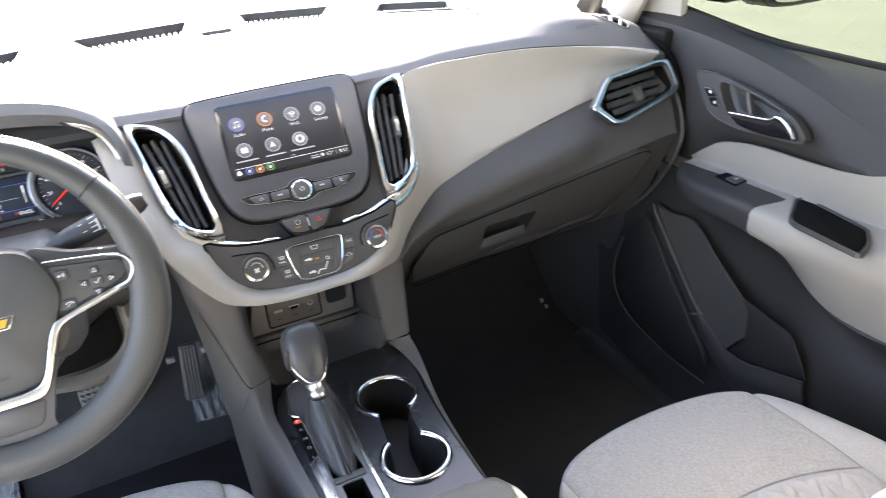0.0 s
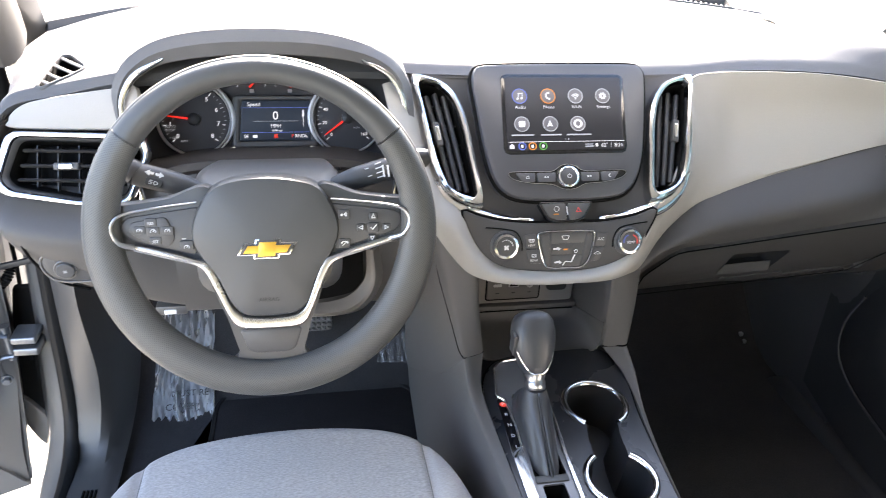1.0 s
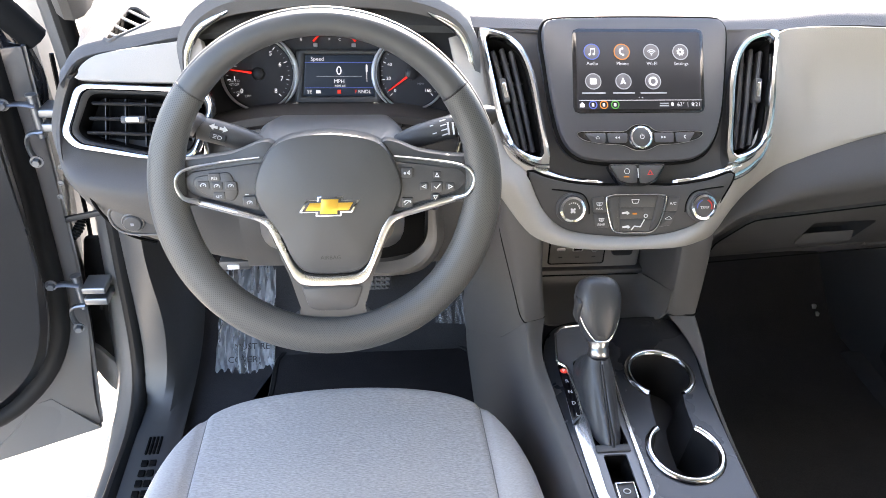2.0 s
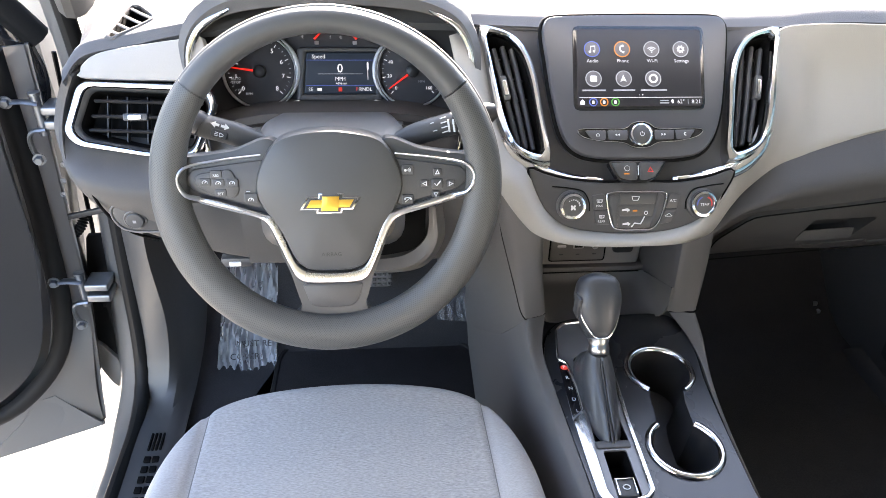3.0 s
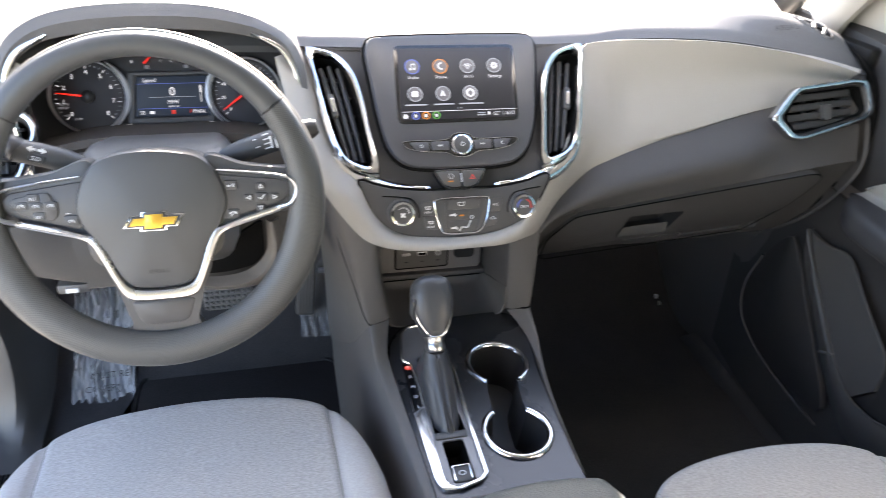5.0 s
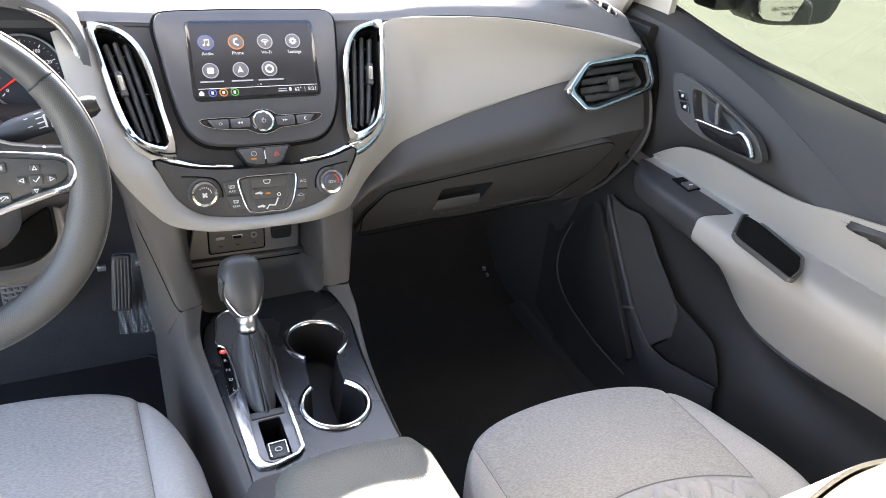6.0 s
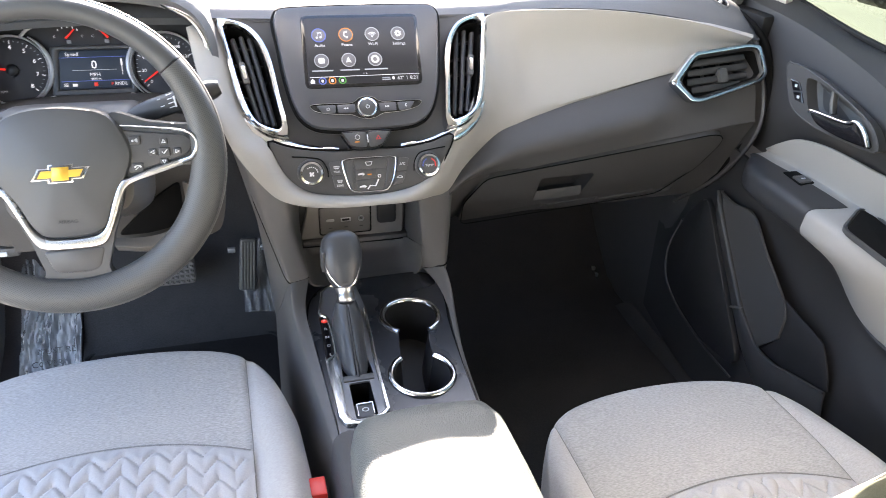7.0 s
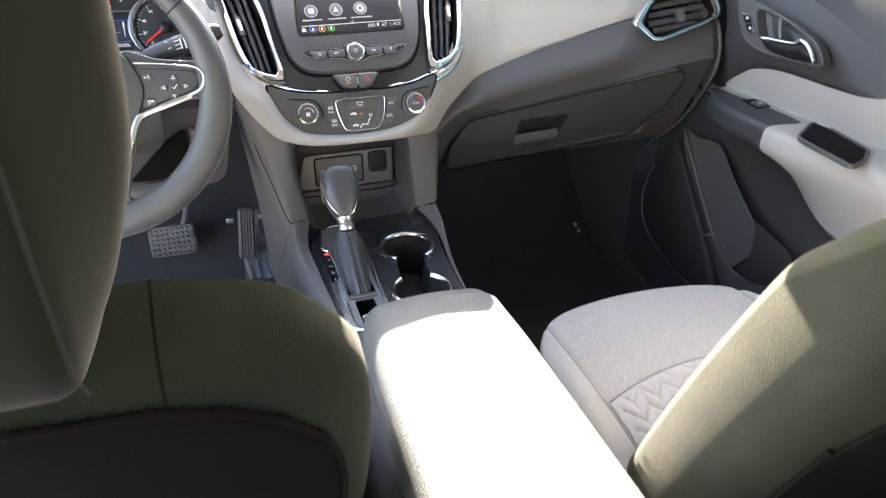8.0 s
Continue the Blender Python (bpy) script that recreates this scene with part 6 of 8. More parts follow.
        part("tick_mark", sweep(WH.ring([(0.1110, 0.0035), (0.1132, 0.0010), (0.1175, 0.0062)], 0.0008), 0.0006, 0.0003, 6, up=tuple(WH.n)), SILKW, wheel)
        for r in (0.0014, 0.0026, 0.0038):
            part("voice_mark", sweep(WH.ring([(0.0815 + r * math.cos(a), 0.0185 + r * math.sin(a)) for a in np.linspace(-0.7, 0.7, 7)], 0.0011), 0.0004, 0.0003, 6, up=tuple(WH.n)), SILKW, wheel)
        part("voice_mark", plate(WH, circle(0.0800, 0.0180, 0.0014, 12), 0.0005, 0.0001, 0.0013), SILKW, wheel)
        part("handset_mark", sweep(WH.ring(spline([(0.0790, -0.0135), (0.0800, -0.0118), (0.0825, -0.0112), (0.0850, -0.0118), (0.0860, -0.0135)], 12), 0.0012), [0.0009, 0.0009, 0.0008, 0.0006, 0.0005, 0.0005, 0.0005, 0.0005, 0.0006, 0.0008, 0.0009, 0.0009], 0.0003, 6, up=tuple(WH.n)), SILKW, wheel)
        part("handset_mark", sweep(WH.ring([(0.0795, -0.0160), (0.0855, -0.0110)], 0.0014), 0.0004, 0.0003, 6, up=tuple(WH.n)), SILKW, wheel)
    else:
        part("button_base", plate(WH, rounded([(-0.136, 0.0165), (-0.100, 0.022), (-0.092, 0.0), (-0.098, -0.0095), (-0.122, -0.0035), (-0.138, 0.006)], 0.006, 5), 0.003, 0.001, 0.0005), HARD, wheel)
        for x, y, w in ((-0.1155, 0.0165, 0.006), (-0.127, 0.0085, 0.006), (-0.1135, 0.0075, 0.006), (-0.0995, 0.0075, 0.006), (-0.1120, -0.0030, 0.006), (-0.0815, -0.0090, 0.007)):
            part("button", plate(WH, rounded([(x - w, y - w * 0.7), (x + w, y - w * 0.7), (x + w, y + w * 0.7), (x - w, y + w * 0.7)], 0.002, 4), 0.003, 0.0007, 0.0013), HARD, wheel)
        text(WH, "RES", -0.1155, 0.0155, 0.0040, SILKW, wheel, 0.0017)
        text(WH, "SET", -0.1120, -0.0040, 0.0040, SILKW, wheel, 0.0017)
        for x, y in ((-0.127, 0.0085), (-0.1135, 0.0075), (-0.0995, 0.0075), (-0.0815, -0.0105)):
            arc = [(x + 0.0026 * math.cos(a), y - 0.0004 + 0.0022 * math.sin(a)) for a in np.linspace(-0.5, math.pi + 0.5, 12)]
            part("dial_mark", sweep(WH.ring(arc, 0.0018), 0.0004, 0.0003, 6, up=tuple(WH.n)), SILKW, wheel)
            part("dial_mark", sweep(WH.ring([(x - 0.0003, y - 0.0008), (x + 0.0012, y + 0.0010)], 0.0018), 0.0004, 0.0003, 6, up=tuple(WH.n)), SILKW, wheel)
        bar(WH, -0.0840, -0.0020, 0.0042, 0.0008, SILKW, wheel, 0.0012)
half_l = [(-0.060, -0.030), (-0.0545, -0.068), (-0.0456, -0.0915), (-0.0378, -0.1195), (-0.0350, -0.1300), (-0.0400, -0.1395), (-0.0530, -0.1440), (-0.0720, -0.1420)]
lowl = spline(half_l + [(-0.050, -0.155), (0.0, -0.158), (0.050, -0.155)] + [(-a, b) for a, b in half_l[::-1]] + [(0, -0.02)], 110, True)
part("lower_spoke", holed(WH, lowl, [], 0.018, -0.001), HARD, wheel, "satin grey lower spoke")
part("lower_inlay", plate(WH, rounded([(-0.0343, -0.1045), (0.0343, -0.1045), (0.0262, -0.1290), (0.0175, -0.1335), (-0.0175, -0.1335), (-0.0262, -0.1290)], 0.006, 6), 0.004, 0.0030, 0.0006), HARD, wheel)
# plain emblem shape in gold with a bright edge
EM = Face(tuple(WH.at(0.0008, -0.0135, 0.0132)), tuple(WH.v), tuple(WH.u))


def cross(w, h, bw, bh, s, c):
    """A slanted bar with a block over its middle."""
    k = 0.12 * bh
    return merge(plate(EM, [(-w, -h), (w - s, -h), (w, h), (-w + s, h)], 0.003, 0.0004, c),
                 plate(EM, [(-bw - k, -bh), (bw - k, -bh), (bw + k, bh), (-bw + k, bh)], 0.003, 0.0004, c + 0.0001))


part("emblem_rim", cross(0.0315, 0.0069, 0.0132, 0.0106, 0.0080, 0.0005), CHROME, wheel)
part("emblem_gap", cross(0.0285, 0.0056, 0.0118, 0.0094, 0.0068, 0.0012), HARD, wheel)
part("emblem", cross(0.0245, 0.0041, 0.0088, 0.0077, 0.0048, 0.0022), GOLD, wheel, "gold cross-shaped emblem")
text(WH, "AIRBAG", 0.0, -0.070, 0.0062, BLACK, wheel, 0.0095)
bar(WH, 0.0, -0.0625, 0.007, 0.003, BLACK, wheel, 0.0085)

# ---- centre console ----
CN = Face((0, -0.2, 0.803), (0, 1, 0.035))
con = thing("centre_console", "charcoal centre console with cup holders and gear selector plate", "centre console", (0, -0.2, 0.45))
pan = spline([(-0.108, 0.10), (-0.1065, 0.13), (-0.098, 0.162), (-0.080, 0.188), (-0.055, 0.200), (-0.0127, 0.2055), (0.04, 0.208), (0.078, 0.2075), (0.098, 0.198), (0.108, 0.170), (0.105, 0.12), (0.0963, 0.066), (0.090, -0.02), (0.086, -0.10), (0.083, -0.165), (0.04, -0.168), (-0.05, -0.168), (-0.0935, -0.165), (-0.098, -0.10), (-0.103, 0.0)], 120, True)
C1, C2, CR = (0.0425, 0.0895), (0.0290, -0.0410), 0.0420
a1 = np.linspace(math.radians(-63), math.radians(243 - 10), 40)
a2 = np.linspace(math.radians(122), math.radians(414), 40)
cuploop = [(C1[0] + CR * math.cos(a), C1[1] + CR * math.sin(a)) for a in a1] + [(0.0125, 0.035), (0.0105, 0.018)] + [(C2[0] + CR * math.cos(a), C2[1] + CR * math.sin(a)) for a in a2] + [(0.0550, 0.012), (0.0570, 0.032)]
slot_l = rounded([(-0.0700, 0.120), (-0.0430, 0.120), (-0.0365, -0.030), (-0.0785, -0.030)], 0.006, 4)
pock = rounded([(-0.0725, -0.041), (-0.0440, -0.0405), (-0.0450, -0.108), (-0.0735, -0.108)], 0.004, 4)
part("top_panel", holed(CN, pan, [cuploop, slot_l, pock], 0.012, 0.0), CONTOP, con, "satin charcoal console top")
part("panel_gap", sweep(CN.ring(inset(pan, -0.0015), -0.004), 0.0025, closed=True, up=(0, 0, 1)), VOID, con)
part("cup_well", loft([CN.ring(cuploop, -0.001), CN.ring(inset(cuploop, 0.004), -0.045), CN.ring(inset(cuploop, 0.007), -0.072)], (False, True)), BLACK, con, "deep double cup holder well")
part("cup_ring", sweep(CN.ring([(C1[0] + (CR + 0.001) * math.cos(a), C1[1] + (CR + 0.001) * math.sin(a)) for a in a1], 0.001), 0.0046, 0.0042, 10, up=(0, 0, 1)), CHROME, con, "chrome cup holder ring")
part("cup_ring", sweep(CN.ring([(C2[0] + (CR + 0.001) * math.cos(a), C2[1] + (CR + 0.001) * math.sin(a)) for a in a2], 0.001), 0.0046, 0.0042, 10, up=(0, 0, 1)), CHROME, con, "chrome cup holder ring")
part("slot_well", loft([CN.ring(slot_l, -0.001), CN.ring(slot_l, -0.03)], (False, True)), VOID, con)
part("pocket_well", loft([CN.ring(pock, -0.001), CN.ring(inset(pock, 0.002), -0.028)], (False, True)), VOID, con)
# selector plate
part("plate_field", holed(CN, rounded([(-0.034, 0.192), (-0.068, 0.188), (-0.0800, 0.174), (-0.0905, 0.119), (-0.0960, 0.008), (-0.0940, -0.100), (-0.086, -0.1155), (-0.068, -0.1165), (-0.0325, -0.103), (-0.0300, 0.0), (-0.0200, 0.115), (-0.0250, 0.185)], 0.006, 4), [slot_l, pock], 0.003, 0.0022), PLATE, con, "satin graphite selector plate")
part("position_strip", plate(CN, rounded([(-0.0925, 0.112), (-0.0830, 0.112), (-0.0805, 0.060), (-0.0825, 0.0235), (-0.0955, 0.0125)], 0.002, 3), 0.0006, 0.0001, 0.0026), GLOSS, con, "black strip with gear letters")
thin = [(-0.0335, 0.1935), (-0.068, 0.189), (-0.0812, 0.1745), (-0.0915, 0.1185), (-0.0815, 0.1085), (-0.0785, 0.060), (-0.0805, 0.0215)]
part("plate_edge", sweep(CN.ring(resample(rounded_open := np.array(thin), 40), 0.003), 0.0018, 0.0016, 8, up=(0, 0, 1)), SATINM, con)
blade = rounded([(-0.0800, 0.0215), (-0.0970, 0.0080), (-0.0950, -0.100), (-0.0880, -0.1165), (-0.0690, -0.1185), (-0.0690, -0.1130), (-0.0780, -0.1080), (-0.0825, -0.095), (-0.0805, -0.010)], 0.003, 4)
part("chrome_blade", plate(CN, resample(blade, 70, True), 0.005, 0.0015, 0.0045), SATINM, con, "wide polished blade beside the selector")
part("plate_edge", sweep(CN.ring([(-0.0225, 0.118), (-0.0255, 0.06), (-0.0290, 0.0), (-0.0315, -0.100), (-0.040, -0.1085), (-0.0690, -0.1165)], 0.004), 0.0030, 0.0021, 8, up=(0, 0, 1)), SATINM, con)
for k, wd in enumerate("PRNDL"):
    text(CN, wd, -0.0865 - 0.0002 * k, 0.1005 - 0.0195 * k, 0.0078, SILKW if k else WHITEON, con, 0.0032)
part("park_lamp", plate(CN, circle(-0.0865, 0.1005, 0.0047, 20), 0.0006, 0.0002, 0.0027), REDON, con, "lit red park lamp")
pb = thing("parking_brake_switch", "small silver-edged electric parking brake switch", "switch", tuple(CN.at(-0.059, -0.092)))
pbl = rounded([(-0.0715, -0.0795), (-0.0465, -0.0790), (-0.0470, -0.1050), (-0.0730, -0.1055)], 0.003, 4)
part("rocker", plate(CN, pbl, 0.012, 0.002, 0.001), HARD, pb)
part("rim", sweep(CN.ring([(-0.0700, -0.1035), (-0.0695, -0.0820), (-0.0480, -0.0815), (-0.0490, -0.1030)], 0.0022), 0.0014, 0.001, 8, up=(0, 0, 1)), CHROME, pb)
part("brake_mark", trim(CN, circle(-0.0592, -0.0930, 0.0046, 20, 0.0036), circle(-0.0592, -0.0930, 0.0034, 20, 0.0026), 0.0003, -0.0004, 0.0022), SILKW, pb)
# rails and flanks
rail_in = [(-0.098, -0.017, 0.838), (-0.110, -0.07, 0.815), (-0.107, -0.15, 0.806), (-0.1025, -0.25, 0.803), (-0.098, -0.36, 0.798)]
rail_out = [(-0.128, -0.030, 0.838), (-0.128, -0.08, 0.812), (-0.121, -0.15, 0.800), (-0.114, -0.25, 0.796), (-0.106, -0.36, 0.792)]
skirt_m = [(-0.140, 0.06, 0.74), (-0.142, -0.08, 0.72), (-0.136, -0.15, 0.71), (-0.128, -0.25, 0.70), (-0.118, -0.36, 0.70)]
skirt = [(-0.142, 0.45, 0.45), (-0.16, -0.08, 0.45), (-0.15, -0.15, 0.45), (-0.14, -0.25, 0.45), (-0.13, -0.36, 0.45)]
part("flank", sheet(weave([rail_in, rail_out, skirt_m, skirt], 40, 9), 0.006), CONSIDE, con, "charcoal console flank")
rr_in = [(0.090, -0.006, 0.824), (0.104, -0.05, 0.814), (0.106, -0.10, 0.806), (0.098, -0.16, 0.803), (0.090, -0.25, 0.800), (0.085, -0.36, 0.797)]
rr_out = [(0.120, -0.022, 0.836), (0.121, -0.06, 0.818), (0.113, -0.11, 0.804), (0.104, -0.17, 0.798), (0.096, -0.25, 0.795), (0.090, -0.36, 0.791)]
rr_m = [(0.141, 0.05, 0.74), (0.14, -0.05, 0.72), (0.132, -0.11, 0.71), (0.122, -0.17, 0.70), (0.112, -0.25, 0.70), (0.105, -0.36, 0.70)]
rr_b = [(0.17, 0.38, 0.45), (0.16, -0.05, 0.45), (0.15, -0.11, 0.45), (0.14, -0.17, 0.45), (0.13, -0.25, 0.45), (0.12, -0.36, 0.45)]
part("flank", sheet(weave([rr_in, rr_out, rr_m, rr_b], 40, 9), 0.006, True), CONSIDE, con)
# legs that carry the stack down to the console
lin = [(-0.124, -0.048, 0.984), (-0.117, -0.040, 0.93), (-0.106, -0.028, 0.875), (-0.098, -0.018, 0.838)]
lout = [(-0.180, -0.030, 1.045), (-0.160, -0.036, 0.97), (-0.142, -0.034, 0.90), (-0.128, -0.030, 0.838)]
lfar = [(-0.195, 0.03, 1.05), (-0.176, 0.04, 0.96), (-0.156, 0.05, 0.86), (-0.141, 0.06, 0.74)]
lfar2 = [(-0.20, 0.25, 1.05), (-0.178, 0.30, 0.90), (-0.156, 0.36, 0.68), (-0.142, 0.45, 0.45)]
inn = [(-0.090, 0.13, 0.98), (-0.093, 0.13, 0.93), (-0.096, 0.13, 0.875), (-0.097, 0.13, 0.80)]
part("leg", sheet(weave([inn, lin, lout, lfar, lfar2], 30, 9), 0.005), CONSIDE, con, "charcoal leg of the centre stack")
part("leg_seam", sweep(spline([(-0.1720, -0.0095, 0.985), (-0.1672, -0.0103, 0.962), (-0.1562, -0.0143, 0.923), (-0.1442, -0.0203, 0.880), (-0.1352, -0.0243, 0.848), (-0.1290, -0.0308, 0.8385)], 24), 0.0010, up=(0, 1, 0)), VOID, con)
part("leg_seam", sweep(spline([(-0.1290, -0.0308, 0.8385), (-0.1150, -0.0265, 0.8388), (-0.098, -0.0185, 0.8383)], 12), 0.0010, up=(0, 1, 0)), VOID, con)
rin = [(0.070, -0.034, 0.980), (0.077, -0.026, 0.93), (0.083, -0.018, 0.880), (0.090, -0.006, 0.824)]
rout = [(0.124, -0.006, 0.962), (0.124, -0.012, 0.92), (0.122, -0.018, 0.88), (0.120, -0.022, 0.836)]
rfar = [(0.150, 0.05, 0.95), (0.148, 0.05, 0.90), (0.145, 0.05, 0.82), (0.141, 0.05, 0.74)]
rfar2 = [(0.17, 0.25, 0.92), (0.17, 0.30, 0.80), (0.17, 0.34, 0.62), (0.17, 0.38, 0.45)]
rinn = [(0.090, 0.13, 0.98), (0.090, 0.13, 0.93), (0.089, 0.13, 0.875), (0.089, 0.13, 0.80)]
part("leg", sheet(weave([rinn, rin, rout, rfar, rfar2], 30, 9), 0.005, True), CONSIDE, con, "charcoal leg of the centre stack")
part("leg_seam", sweep(spline([(0.0895, -0.007, 0.825), (0.105, -0.0160, 0.8315), (0.1205, -0.0230, 0.8365), (0.138, 0.01, 0.83)], 16), 0.0013, up=(0, 1, 0)), VOID, con)
# cubby under the stack with the socket panel
part("cubby_back", box(-0.11, 0.11, 0.130, 0.142, 0.78, 1.0, 0.002), DARK, con)
tray = [[(-0.104, -0.022, 0.868), (-0.096, -0.010, 0.826), (-0.075, 0.002, 0.8070), (0, 0.004, 0.8065), (0.065, 0.003, 0.8070), (0.086, -0.002, 0.824), (0.081, -0.0165, 0.874)],
        [(-0.098, 0.050, 0.846), (-0.092, 0.050, 0.822), (-0.072, 0.052, 0.805), (0, 0.054, 0.803), (0.060, 0.052, 0.805), (0.082, 0.050, 0.822), (0.084, 0.050, 0.846)],
        [(-0.094, 0.092, 0.828), (-0.088, 0.094, 0.818), (-0.070, 0.097, 0.807), (0, 0.098, 0.806), (0.056, 0.097, 0.807), (0.076, 0.094, 0.818), (0.082, 0.092, 0.830)],
        [(-0.093, 0.103, 0.822), (-0.086, 0.107, 0.820), (-0.070, 0.109, 0.818), (0, 0.110, 0.818), (0.056, 0.109, 0.818), (0.072, 0.106, 0.820), (0.080, 0.102, 0.824)]]
part("cubby_tray", sheet(across(tray, 40, 24), 0.003, True), CONSIDE, con, "moulded charcoal phone tray")
part("cubby_shelf", box(-0.094, 0.090, 0.108, 0.131, 0.8195, 0.829, 0.003), CONSIDE, con)
part("tray_groove", sweep(spline([(-0.092, 0.1015, 0.8230), (-0.070, 0.1080, 0.8195), (0, 0.1090, 0.8192), (0.056, 0.1080, 0.8195), (0.079, 0.1000, 0.8250)], 30), 0.0011, up=(0, 0, 1)), VOID, con)
US = Face((0.002, 0.121, 0.862), (0, 0.05, 1))
usb = thing("socket_panel", "grey socket panel with two charging ports and a power outlet", "socket panel", tuple(US.o))
part("panel", plate(US, rounded([(-0.100, -0.033), (0.080, -0.034), (0.081, 0.032), (-0.083, 0.032)], 0.006, 4), 0.006, 0.002, 0.002), PEDALG, usb)
part("port_field", plate(US, rounded([(-0.064, -0.025), (0.022, -0.025), (0.022, 0.024), (-0.064, 0.024)], 0.004, 4), 0.004, 0.0015, 0.0045), TRIMG, usb)
part("field_edge", sweep(US.ring(rounded([(-0.065, -0.026), (0.023, -0.026), (0.023, 0.025), (-0.065, 0.025)], 0.004, 4), 0.0026), 0.0013, closed=True, up=tuple(US.n)), VOID, usb)
part("port", plate(US, rounded([(-0.054, -0.002), (-0.040, -0.002), (-0.040, 0.003), (-0.054, 0.003)], 0.0024, 4), 0.002, 0.0004, 0.0052), CHROMED, usb)
part("port", plate(US, rounded([(-0.029, -0.003), (-0.012, -0.003), (-0.012, 0.004), (-0.029, 0.004)], 0.001, 3), 0.002, 0.0004, 0.0052), CHROMED, usb)
part("port_tongue", plate(US, rounded([(-0.027, -0.0015), (-0.014, -0.0015), (-0.014, 0.0025), (-0.027, 0.0025)], 0.0006, 3), 0.001, 0.0002, 0.0056), VOID, usb)
part("audio_socket", lathe(US.at(0.006, 0.0005, 0.004), US.n, [(0.0052, 0), (0.0052, 0.002), (0.0035, 0.002), (0.0025, 0.0005)]), CHROMED, usb)
for x in (-0.047, -0.0205, 0.006):
    bar(US, x, -0.0135, 0.006, 0.0014, BLACK, usb, 0.0052)
part("outlet_cap", plate(US, rounded([(0.034, -0.012), (0.068, -0.012), (0.068, 0.028), (0.034, 0.028)], 0.008, 5), 0.006, 0.003, 0.008), BLACK, usb)

# ---- gear selector ----
gs = thing("gear_selector", "leather gear selector with a pleated boot and silver collar", "gear lever", (-0.058, -0.15, 0.805))
boot = []
ringc, base_c = V(-0.058, -0.137, 0.868), V(-0.0575, -0.155, 0.800)
for t in np.linspace(0, 1, 22):
    e = t ** 0.75
    c = base_c * (1 - e) + ringc * e
    w, l = 0.0200 * (1 - t) + 0.0132 * t + 0.0035 * math.sin(math.pi * t), 0.070 * (1 - t) ** 1.35 + 0.013
    ring_ = []
    for a in np.linspace(0, 2 * math.pi, 120, endpoint=False):
        fold = 1 + 0.035 * math.cos(4 * (a - math.pi / 2)) * math.sin(math.pi * min(1, t * 1.15)) + 0.012 * math.sin(7 * a + 6 * t) * math.sin(math.pi * t)
        near = abs(a - 1.5 * math.pi)
        fold -= 0.16 * math.exp(-(near / 0.10) ** 2) + 0.03 * math.exp(-((near - 0.62) / 0.16) ** 2) * math.sin(math.pi * min(1, 0.2 + t))
        ca, sa = math.cos(a), math.sin(a)
        k = 1 / max(abs(ca) ** 3 + abs(sa) ** 3, 1e-6) ** (1 / 3) if t < 0.5 else 1
        ring_.append(c + V(w * ca * (k * (1 - t) + t) * fold, l * sa * fold, 0))
    boot.append(ring_)
part("boot", loft(boot), KNOB, gs, "pleated dark leather boot")
part("boot_seam", sweep(spline([(-0.0575, -0.233, 0.806), (-0.0578, -0.196, 0.830), (-0.058, -0.151, 0.864)], 12), 0.0016, up=(0, 1, 0)), BLACK, gs)
part("boot_rim", plate(CN, rounded([(-0.0790, -0.028), (-0.0370, -0.028), (-0.0370, -0.0385), (-0.0790, -0.0385)], 0.002, 3), 0.004, 0.001, 0.0045), HARD, gs)
ax = V(0.002, 0.52, 0.85)
ax /= np.linalg.norm(ax)
sx, sy = V(1, 0, 0), np.cross(ax, V(1, 0, 0))
prof = [(0.0, 0.0115, 0.0105), (0.014, 0.0130, 0.0115), (0.018, 0.0150, 0.0130), (0.030, 0.0215, 0.0165), (0.045, 0.0262, 0.0195), (0.060, 0.0285, 0.0215), (0.074, 0.0287, 0.0220), (0.086, 0.0262, 0.0205), (0.093, 0.0215, 0.0175), (0.097, 0.0140, 0.0125), (0.099, 0.006, 0.006)]
kr = []
for h, w, d in prof[2:]:
    kr.append([ringc + ax * h + sx * w * math.cos(a) * (1 / (abs(math.cos(a)) ** 2.6 + abs(math.sin(a)) ** 2.6) ** (1 / 2.6)) + sy * d * math.sin(a) * (1 / (abs(math.cos(a)) ** 2.6 + abs(math.sin(a)) ** 2.6) ** (1 / 2.6)) for a in np.linspace(0, 2 * math.pi, 28, endpoint=False)])
part("knob", loft(kr), KNOB, gs, "dark leather knob")
part("collar", lathe(ringc - ax * 0.003, ax, [(0.0118, 0), (0.0130, 0.002), (0.0132, 0.009), (0.0124, 0.011), (0.0118, 0.013), (0.0142, 0.021)], 24), CHROMED, gs, "silver collar")
for s in (-1, 1):
    pth = [ringc + ax * 0.0185 - sy * 0.0140, ringc + ax * 0.0195 + sx * s * 0.0080 - sy * 0.0138, ringc + ax * 0.030 + sx * s * 0.0165 - sy * 0.0140, ringc + ax * 0.046 + sx * s * 0.0238 - sy * 0.0098] + ([ringc + ax * 0.072 - sx * 0.0275 - sy * 0.004] if s < 0 else [])
    part("knob_trim", sweep(spline(pth, 16), np.linspace(0.0016, 0.0008, 16), 0.0012, 8), CHROME, gs)
part("release_button", box(-0.0875, -0.0825, -0.118, -0.100, 0.905, 0.935, 0.002), HARD, gs)
bar(Face(tuple(ringc + ax * 0.024 - sy * 0.0152), tuple(ax)), 0, 0, 0.010, 0.004, HARD, gs, 0.0)

